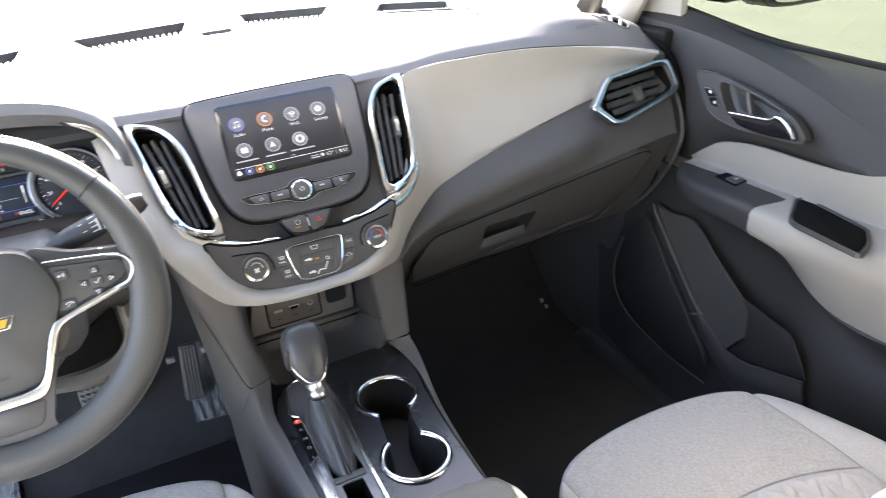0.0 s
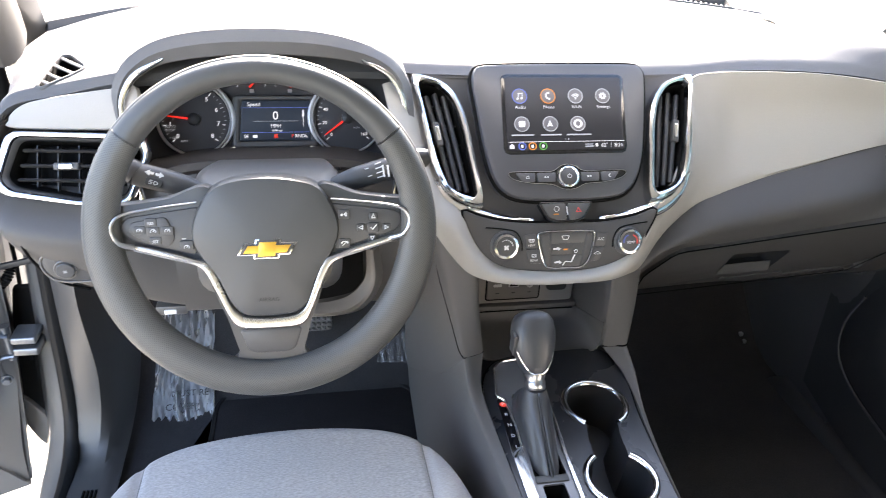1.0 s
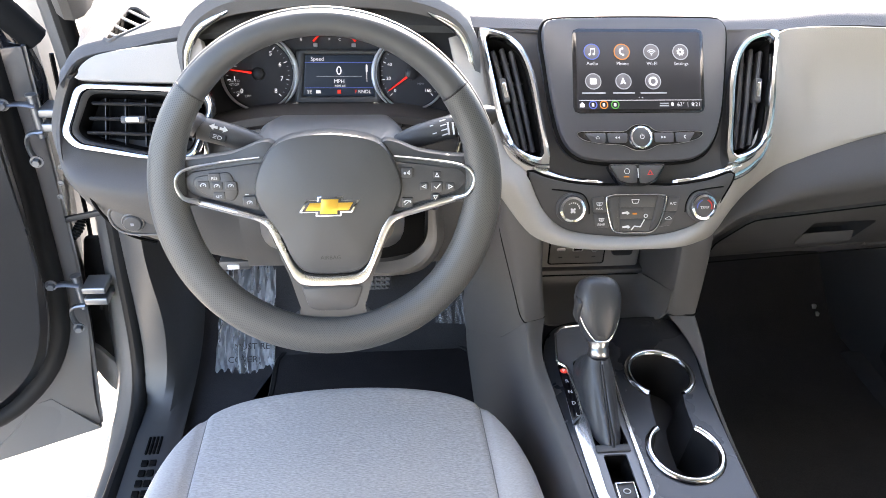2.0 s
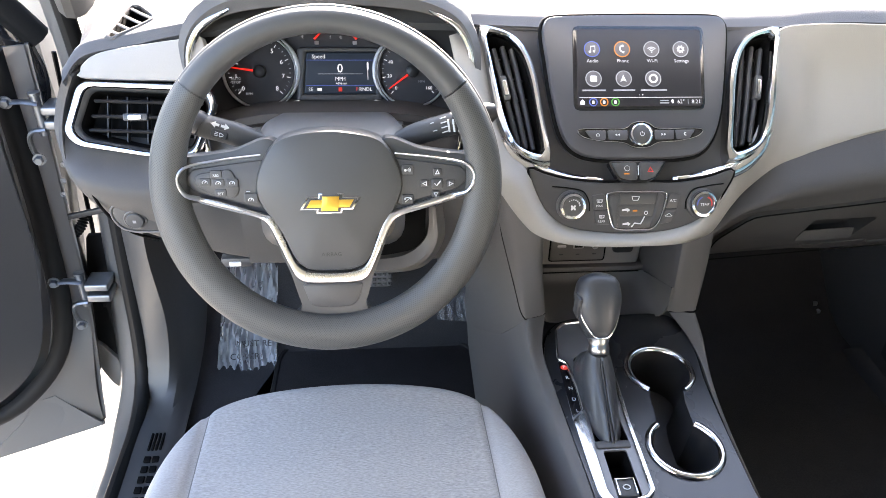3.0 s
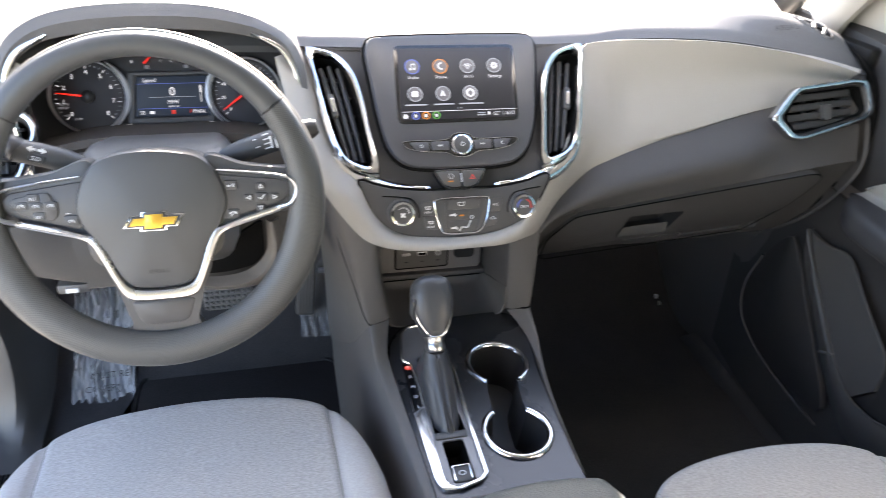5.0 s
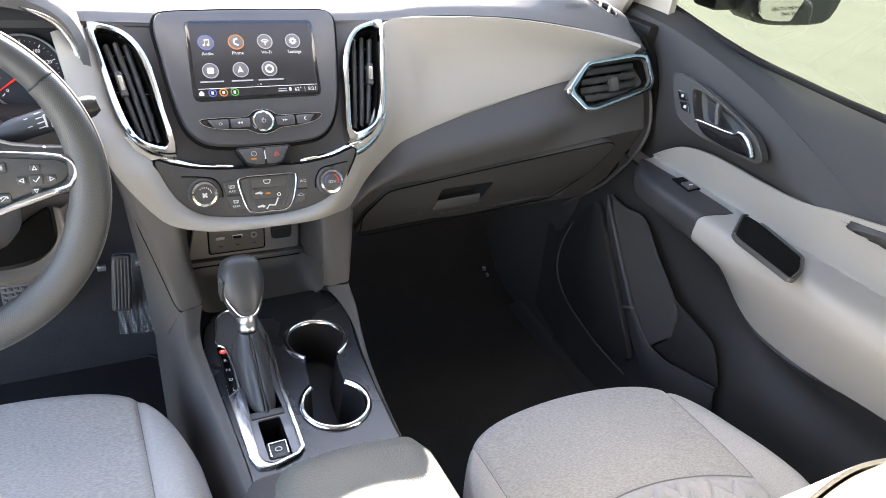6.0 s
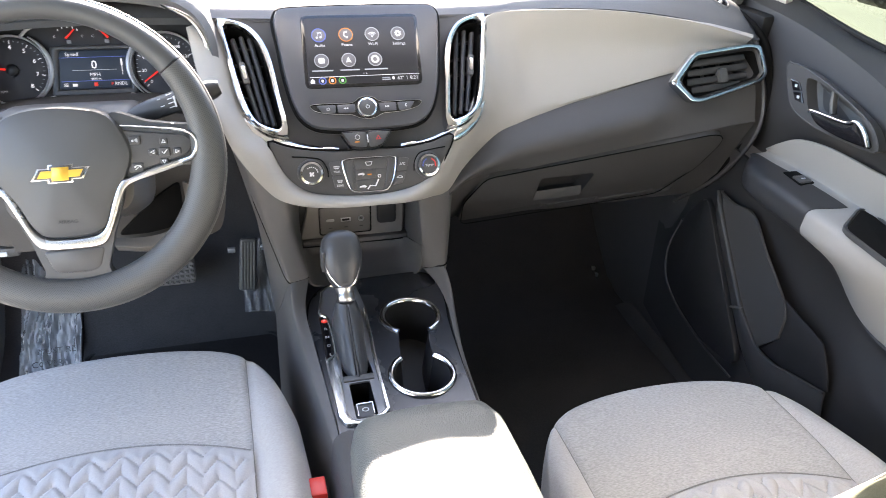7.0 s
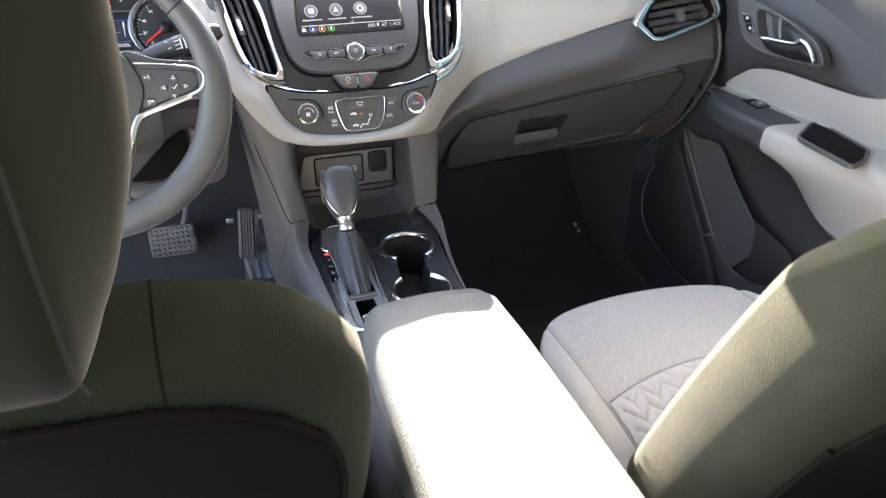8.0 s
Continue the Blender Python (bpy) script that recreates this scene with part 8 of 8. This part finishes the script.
part("speaker_grille", plate(SPK, grl, 0.012, 0.004, 0.003), BLACK, pd, "black speaker grille")
part("grille_edge", sweep(SPK.ring(spline([(-0.150, 0.075), (-0.170, 0.0), (-0.1523, -0.0609), (-0.0909, -0.0982), (0.0176, -0.1219), (0.1112, -0.1281)], 40), 0.003), 0.0022, up=tuple(SPK.n)), HARD, pd)
PK = Face((0.684, 0, 0.7), (0.05, 0, 1), (0, -1, 0))
PK.n = -PK.n if PK.n[0] > 0 else PK.n
edge_l = spline([(-0.0677, 0.1775), (-0.0442, 0.1502), (0.0114, 0.0870), (0.0500, 0.0450), (0.0850, 0.0095), (0.1230, -0.0175), (0.1513, -0.0330), (0.2000, -0.0330), (0.2261, -0.0250), (0.3040, -0.0054)], 80)
crs = spline([(-0.0677, 0.1775), (-0.0199, 0.1716), (0.0345, 0.1765), (0.0904, 0.1320), (0.1578, 0.0820), (0.1766, 0.0570), (0.1790, 0.0300), (0.1800, 0.0100)], 80)
post = spline([(0.1960, 0.1371), (0.2163, 0.1088), (0.2450, 0.0780), (0.2704, 0.0498), (0.2900, 0.0220), (0.3040, -0.0054)], 40)
# outer wall under the lip, pale back wall, flat black plate for the well's shade
part("pocket_wall", sheet([PK.ring(edge_l, 0.008), PK.ring(edge_l + V(0.004, -0.012), 0.011), PK.ring(edge_l + V(0.008, -0.045), 0.006), PK.ring(edge_l + V(0.010, -0.085), -0.010)], 0.004), HARD, pd)
part("pocket_lip", sweep(PK.ring(edge_l, 0.009), 0.0022, 0.0030, 8, up=tuple(PK.n)), DARK, pd, "moulded map pocket lip")
part("pocket_back", sheet([PK.ring(edge_l[:52] + V(0.003, 0.001), 0.004), PK.ring((resample(edge_l[:52], 52) + resample(crs, 52)) / 2, 0.0), PK.ring(resample(crs, 52), 0.002)], 0.004), HARD, pd, "charcoal pocket back")
part("pocket_crease", sweep(PK.ring(crs, 0.003), 0.0016, 0.002, 8, up=tuple(PK.n)), DARK, pd)
well = np.vstack([crs[62:], edge_l[52:], post[22:][::-1]])
part("pocket_well", plate(PK, resample(well, 70, True), 0.003, 0.0005, 0.001), BLACK, pd)
part("strap_tab", plate(PK, rounded([(0.056, -0.006), (0.085, 0.009), (0.085, 0.014), (0.056, -0.001)], 0.001, 3), 0.004, 0.001, 0.012), TRIMG, pd)
# sail trim at the mirror, glass, frame
part("sail_trim", loft([[(0.742, 0.215, 1.215), (0.752, 0.10, 1.212), (0.765, 0.10, 1.21), (0.76, 0.22, 1.21)], [(0.705, 0.10, 1.36), (0.71, 0.05, 1.36), (0.72, 0.05, 1.36), (0.72, 0.11, 1.36)]]), PILLARM, pd, "light grey mirror corner trim")
part("window_seal", sweep(spline([(0.774, 0.12, 1.224), (0.776, -0.06, 1.193), (0.776, -0.194, 1.183), (0.776, -0.358, 1.178), (0.776, -0.95, 1.175)], 40), 0.004, 0.006, 8), RUBBER, pd)
gl = sheet(across([[(0.785, 0.23, 1.21), (0.785, -0.2, 1.17), (0.785, -1.0, 1.16)], [(0.665, -0.05, 1.58), (0.665, -0.4, 1.60), (0.665, -1.0, 1.62)]], 20, 10))
glp = part("window_pane", gl, SIDEGLASS, pd, "green-tinted side glass")
glp.visible_shadow = True
part("outer_skin", sheet(across([[(0.79, 0.42, 1.20), (0.79, -1.0, 1.15)], [(0.86, 0.42, 1.0), (0.87, -1.0, 1.0)], [(0.87, 0.42, 0.6), (0.88, -1.0, 0.6)], [(0.86, 0.42, 0.28), (0.86, -1.0, 0.28)]], 14, 14), 0.01, True), SILVER, pd)
part("window_frame", sweep(spline([(0.792, 0.25, 1.20), (0.778, 0.135, 1.32), (0.735, 0.03, 1.45), (0.68, -0.10, 1.58)], 20), 0.034, 0.020, 10, up=(1, 0, 0)), RUBBER, pd, "black window frame")
# door mirror outside
mr = thing("door_mirror", "dark-backed outside mirror beyond the passenger window", "door mirror", (0.94, 0.05, 1.17))
hl = [(-0.125, 0.02), (-0.105, -0.055), (-0.06, -0.078), (0.08, -0.080), (0.118, -0.062), (0.13, 0.0), (0.12, 0.06), (0.06, 0.082), (-0.08, 0.075)]
part("housing", loft([[(0.94 + p[0] * k, y, 1.298 + p[1] * k) for p in spline(hl, 40, True)] for y, k in ((0.0, 0.96), (0.004, 1.0), (0.05, 1.0), (0.09, 0.85), (0.11, 0.55), (0.115, 0.1))]), HARD, mr)
MF_ = Face((0.94, -0.003, 1.298), (0, -0.06, 1), (1, 0.12, 0))
part("mirror_glass", plate(MF_, np.array(spline(hl, 40, True)) * 0.90, 0.004, 0.001, 0.002), MIRRORM, mr, "silvered mirror glass")
text(MF_, "OBJECTS IN MIRROR ARE CLOSER", 0.0, -0.050, 0.0085, BLACKINK, mr, 0.0034)
text(MF_, "THAN THEY APPEAR", 0.01, -0.060, 0.0085, BLACKINK, mr, 0.0034)
part("stem", box(0.785, 0.86, 0.03, 0.09, 1.235, 1.275, 0.01), HARD, mr)

# ---- driver's door, standing open ----
HX, HY, OPEN = -0.872, 0.345, 66
dd = new("driver_door")
dd.empty_display_size = 0.05
tagged(dd, "open driver's door seen from inside, silver shell with dark trim", "car door")
DOOR_M = Matrix.Translation((HX, HY, 0)) @ Matrix.Rotation(radians(-OPEN), 4, "Z")
# built closed about its hinge: +x is the inside, -y runs back from the hinge


def dpart(name, bm, mat, label=""):
    o_ = part(name, bm, mat, None, label)
    o_.data.transform(DOOR_M)
    o_.parent = dd
    o_.matrix_parent_inverse = Matrix.Identity(4)
    return o_


shell = [(-0.030, 0.03), (-0.045, -0.5), (-0.030, -1.05)]
dpart("outer_skin", sheet(across([[(-0.03, 0.02, 1.12), (-0.03, -1.05, 1.12)], [(-0.05, 0.03, 0.9), (-0.05, -1.05, 0.9)], [(-0.05, 0.0, 0.6), (-0.05, -1.05, 0.6)], [(-0.02, -0.03, 0.34), (-0.02, -1.05, 0.34)]], 14, 14), 0.008), SILVER)
inn_d = across([[(0.045, 0.01, 1.12), (0.045, -0.03, 1.12), (0.05, -0.055, 1.12)], [(0.05, 0.005, 0.9), (0.055, -0.03, 0.9), (0.06, -0.055, 0.9)], [(0.05, -0.005, 0.65), (0.055, -0.035, 0.65), (0.06, -0.065, 0.65)], [(0.035, -0.03, 0.45), (0.045, -0.08, 0.45), (0.05, -0.14, 0.46)], [(0.02, -0.035, 0.345), (0.03, -0.13, 0.345), (0.035, -0.25, 0.35)]], 24, 40)
dpart("hinge_face", sheet(across([[(-0.035, 0.025, 1.12), (0.045, 0.01, 1.12)], [(-0.045, 0.028, 0.9), (0.05, 0.005, 0.9)], [(-0.045, 0.0, 0.6), (0.05, -0.005, 0.65)], [(-0.02, -0.03, 0.34), (0.02, -0.035, 0.345)]], 12, 24), 0.006), SILVER, "silver door edge with bolt heads")
dpart("inner_shell", sheet(inn_d, 0.006), SILVER, "silver inner shell")
dpart("sill_shell", sheet(across([[(0.05, -0.10, 0.47), (0.055, -0.5, 0.46), (0.05, -1.05, 0.46)], [(0.03, -0.035, 0.345), (0.03, -0.5, 0.345), (0.03, -1.05, 0.345)]], 30, 12), 0.006), SILVER)
dpart("bottom_edge", box(-0.02, 0.032, -1.05, -0.032, 0.338, 0.350, 0.004), SILVER)
sl = spline([(0.062, -0.034, 1.12), (0.066, -0.034, 0.85), (0.068, -0.052, 0.62), (0.066, -0.13, 0.50), (0.064, -0.26, 0.455), (0.064, -0.6, 0.45), (0.064, -1.02, 0.45)], 60)
dpart("seal", sweep(sl, 0.016, 0.014, 10, up=(1, 0, 0)), RUBBER, "black rubber seal")
dtr = across([[(0.07, -0.05, 1.16), (0.07, -0.5, 1.16), (0.06, -1.02, 1.16)], [(0.11, -0.055, 1.0), (0.14, -0.5, 1.0), (0.11, -1.02, 1.0)], [(0.10, -0.060, 0.8), (0.15, -0.5, 0.8), (0.12, -1.02, 0.8)], [(0.10, -0.11, 0.6), (0.14, -0.5, 0.6), (0.11, -1.02, 0.6)], [(0.07, -0.28, 0.475), (0.08, -0.5, 0.475), (0.07, -1.02, 0.475)]], 30, 30)
dpart("inner_trim", sheet(dtr, 0.02), LOWPANEL, "dark door trim")
dpart("armrest", box(0.12, 0.21, -0.75, -0.25, 0.86, 0.93, 0.03, 4), HARD)
dpart("frame_post", sweep([(0.02, 0.03, 1.12), (0.05, -0.10, 1.32), (0.14, -0.30, 1.52), (0.17, -0.45, 1.57), (0.17, -1.0, 1.57)], 0.022, 0.022, 10, up=(1, 0, 0)), RUBBER)
corner = part("corner_trim", sweep(spline([(-0.915, 0.315, 1.22), (-0.882, 0.325, 1.15), (-0.860, 0.325, 1.08), (-0.848, 0.325, 1.00)], 20), [0.030] * 14 + [0.028, 0.025, 0.022, 0.018, 0.012, 0.006], 0.012, 12, up=(0, 1, 0)), GLOSS, dd, "glossy black corner trim")
corner.matrix_parent_inverse = Matrix.Identity(4)
for cx, cz in ((-0.817, 1.028), (-0.827, 0.706)):
    hg = part("hinge", box(cx - 0.006, cx + 0.034, 0.252, 0.296, cz - 0.022, cz - 0.008, 0.003, 3), ZINC, dd, "zinc-coated two-leaf hinge")
    part("leaf", box(cx - 0.006, cx + 0.034, 0.252, 0.296, cz + 0.001, cz + 0.014, 0.003, 3), ZINC, hg)
    part("pin", lathe((cx - 0.012, 0.262, cz - 0.034), (0, 0, 1), [(0.0, 0), (0.0065, 0.001), (0.0065, 0.064), (0.0085, 0.065), (0.0085, 0.069), (0, 0.070)], 14), ZINC, hg)
    part("strap", sweep(spline([(cx - 0.008, 0.258, cz + 0.018), (cx - 0.028, 0.256, cz + 0.022), (cx - 0.050, 0.258, cz + 0.020)], 10), 0.003, 0.009, 8, up=(0, 1, 0)), ZINC, hg)
    part("bracket", sweep(spline([(cx - 0.006, 0.256, cz - 0.022), (cx - 0.024, 0.254, cz - 0.024), (cx - 0.033, 0.255, cz - 0.036), (cx - 0.033, 0.257, cz - 0.058), (cx - 0.026, 0.258, cz - 0.072)], 20), 0.0035, 0.006, 8, up=(0, 1, 0)), ZINC, hg)
    for bx, bz in ((-0.052, 0.022), (-0.027, -0.070)):
        part("washer", lathe((cx + bx, 0.254, cz + bz), (0.2, -1, 0), [(0.0098, 0), (0.0098, 0.002), (0, 0.002)], 18), ZINC, hg)
        part("bolt", lathe((cx + bx, 0.252, cz + bz), (0.2, -1, 0), [(0.0070, 0), (0.0070, 0.006), (0.0055, 0.008), (0, 0.008)], 6), ZINC, hg)
# black plate set in as the wing gap's shadow, beside the grey flap
LNR = Face((-0.855, 0.372, 0.60), (0, 0, 1))
liner = thing("wing_liner", "black plate for the shadow in the wing gap, with a grey flap behind the door hinge", "wing liner", (-0.855, 0.372, 0.40))
part("liner", plate(LNR, rounded([(-0.004, 0.147), (0.036, 0.147), (0.026, 0.04), (0.018, -0.042), (0.001, -0.158), (-0.019, -0.135), (-0.042, -0.097), (-0.032, 0.014)], 0.006, 4), 0.012, 0.003, 0.0), RUBBER, liner)
part("flap", plate(LNR, spline([(-0.040, -0.096), (-0.028, -0.100), (-0.013, -0.122), (0.002, -0.156), (-0.006, -0.225), (-0.016, -0.215), (-0.028, -0.195), (-0.042, -0.150)], 50, True), 0.01, 0.003, 0.010), PEDALG, liner, "grey rounded flap")
chk = thing("door_check_strap", "black door check strap between jamb and door", "check strap", (-0.84, 0.30, 0.82))
part("bar", sweep(spline([(-0.785, 0.30, 0.842), (-0.85, 0.30, 0.828), (-0.90, 0.30, 0.812), (-0.945, 0.285, 0.80)], 12), [0.004] * 5 + [0.005, 0.006, 0.007, 0.007, 0.007, 0.006, 0.005], 0.006, 8), BLACK, chk)
bt = thing("wiring_boot", "ribbed black rubber wiring boot at the door jamb", "wiring boot", (-0.83, 0.28, 0.78))
bp = spline([(-0.828, 0.325, 0.822), (-0.838, 0.315, 0.800), (-0.856, 0.312, 0.786), (-0.880, 0.315, 0.790)], 60)
part("bellows", sweep(bp, [0.0075 + 0.0022 * math.sin(i * 1.6) for i in range(60)], None, 12), RUBBER, bt)
for k, (bx, bz) in enumerate(((-0.817, 0.942), (-0.824, 0.914), (-0.830, 0.890))):
    part("panel_hole", lathe((bx, 0.268, bz), (0.2, -1, 0), [(0.0045, 0), (0.0045, 0.002), (0.003, 0.002), (0.0025, 0.0005), (0, 0.0005)], 14), ZINC, dd)

# ---- pedals, mat, plastic covers, leaflet ----
BR = Face((-0.345, 0.402, 0.628), (0, 0.10, 0.99))
bp_ = thing("brake_pedal", "wide brake pedal with a crosshatched rubber pad", "pedal", tuple(BR.o))
part("pad", plate(BR, rounded([(-0.050, -0.034), (0.046, -0.034), (0.046, 0.036), (-0.050, 0.036)], 0.012, 5), 0.012, 0.003, 0.0), PEDAL, bp_)
for i in range(9):
    for j in range(6):
        x, y = -0.044 + i * 0.0105, -0.027 + j * 0.0112
        part("stud", loft([BR.ring([(x - 0.0042, y - 0.0042), (x + 0.0042, y - 0.0042), (x + 0.0042, y + 0.0042), (x - 0.0042, y + 0.0042)], -0.001), BR.ring([(x - 0.002, y - 0.001), (x + 0.002, y - 0.001), (x + 0.002, y + 0.002), (x - 0.002, y + 0.002)], 0.004)]), PEDAL, bp_)
part("arm", sweep(spline([(-0.32, 0.415, 0.655), (-0.297, 0.46, 0.72), (-0.28, 0.50, 0.80), (-0.28, 0.48, 0.92)], 14), 0.006, 0.012, 8), STEEL, bp_)
GP = Face((-0.190, 0.415, 0.618), (0.10, 0.25, 0.96), (1, 0, -0.1))
gp_ = thing("accelerator_pedal", "narrow ribbed accelerator pedal", "pedal", tuple(GP.o))
part("pad", plate(GP, rounded([(-0.019, -0.060), (0.019, -0.060), (0.017, 0.056), (-0.017, 0.056)], 0.008, 5), 0.012, 0.003, 0.0), HARD, gp_)
for k in range(5):
    x = -0.0125 + k * 0.00625
    part("rib", plate(GP, rounded([(x - 0.0018, -0.055), (x + 0.0018, -0.055), (x * 1.0 + 0.0016, 0.050), (x - 0.0016, 0.050)], 0.001, 3), 0.003, 0.0008, 0.003), PEDAL, gp_)
for s in (-1, 1):
    part("clip", box(-0.187 + s * 0.035 - 0.008, -0.187 + s * 0.035 + 0.008, 0.438, 0.448, 0.636, 0.647, 0.002), STEEL, gp_)


def crumpled(fr, w0, w1, l, seed, fold):
    """Creased plastic sheet over a sloping board."""
    rows_ = []
    for i in range(60):
        b = -l / 2 + l * i / 59
        w = w0 + (w1 - w0) * i / 59
        row_ = []
        for j in range(46):
            a = -w / 2 + w * j / 45
            p = Vector((a * 62 + 0.6 * math.sin(b * 22 + seed), b * 4, seed))
            h = fold * (abs(noise.noise(p)) * 1.8 + 0.7 * abs(noise.noise(Vector((a * 75, b * 14 + a * 20, seed)))) + 0.25 * noise.noise(Vector((a * 160, b * 60, seed))))
            row_.append(fr.at(a, b, 0.004 + h))
        rows_.append(row_)
    return sheet(rows_)


FR = Face((-0.592, 0.415, 0.535), (0, 0.80, 0.60))
rest_ = thing("footrest", "driver's black footrest board beside the pedals", "footrest", tuple(FR.o))
part("board", plate(FR, rounded([(-0.055, -0.13), (0.055, -0.13), (0.055, 0.13), (-0.055, 0.13)], 0.015, 5), 0.03, 0.006, 0.0), BLACK, rest_)
fl = thing("plastic_cover", "crumpled clear plastic protective cover on the footrest", "plastic cover", tuple(FR.o))
part("film", crumpled(FR, 0.118, 0.108, 0.26, 3.0, 0.020), FILM, fl)
text(Face(tuple(FR.at(0.008, -0.085, 0.022)), tuple(FR.v)), "COVER", -0.012, -0.018, 0.018, BLACKINK, fl, 0.0)
text(Face(tuple(FR.at(0.008, -0.085, 0.022)), tuple(FR.v)), "MUST RE", 0.005, 0.008, 0.018, BLACKINK, fl, 0.0)
GF = Face((-0.166, 0.443, 0.571), (0.03, 0.63, 0.77), (1, 0, -0.1))
gl2 = thing("plastic_cover", "clear plastic protective cover below the accelerator", "plastic cover", tuple(GF.o))
part("film", crumpled(GF, 0.080, 0.074, 0.165, 8.0, 0.009), FILMT, gl2)
text(Face(tuple(GF.at(-0.020, -0.045, 0.016)), tuple(-GF.u), tuple(GF.v)), "MUST RE", 0.0, 0.0, 0.018, BLACKINK, gl2, 0.0)
text(Face(tuple(GF.at(0.006, -0.040, 0.016)), tuple(-GF.u), tuple(GF.v)), "VE COVER", 0.0, 0.0, 0.018, BLACKINK, gl2, 0.0)
text(Face(tuple(GF.at(0.030, -0.010, 0.016)), tuple(-GF.u), tuple(GF.v)), "PROTECTIVE", 0.0, 0.0, 0.018, BLACKINK, gl2, 0.0)
mat = thing("floor_mat", "black carpet floor mat with a bound edge under the pedals", "floor mat", (-0.34, 0.1, 0.45))
ml = rounded([(-0.53, 0.36), (-0.535, 0.20), (-0.60, 0.17), (-0.60, -0.25), (-0.15, -0.25), (-0.135, 0.34), (-0.19, 0.37), (-0.40, 0.38)], 0.04, 6)
MF = Face((0, 0, 0.472), (0, 1, 0))
part("carpet", plate(MF, ml, 0.006, 0.003, 0.004), MATCLOTH, mat)
part("binding", sweep(MF.ring(resample(ml, 120, True), 0.003), 0.006, 0.004, 6, True), RUBBER, mat, "dark bound edge")
LF = Face((0.575, 0.31, 1.2145), (0, 1, 0.05), (1, 0, -0.05))
lf = part("paper_leaflet", plate(LF, [(-0.088, 0.016), (0.057, -0.105), (0.135, 0.05), (0.06, 0.20), (-0.05, 0.18)], 0.0012, 0.0003, 0.003), PAPER)
tagged(lf, "white paper leaflet lying on the sunlit dash top", "leaflet")
cl_ = thing("carpet_fastener", "small metal carpet fasteners at the passenger's toe board", "fastener", (0.645, 0.398, 0.503))
for k in range(3):
    part("clip", box(0.638 + 0.006 * k, 0.647 + 0.004 * k, 0.400 - 0.012 * k, 0.408 - 0.011 * k, 0.503 - 0.011 * k, 0.515 - 0.013 * k, 0.001), STEEL, cl_)
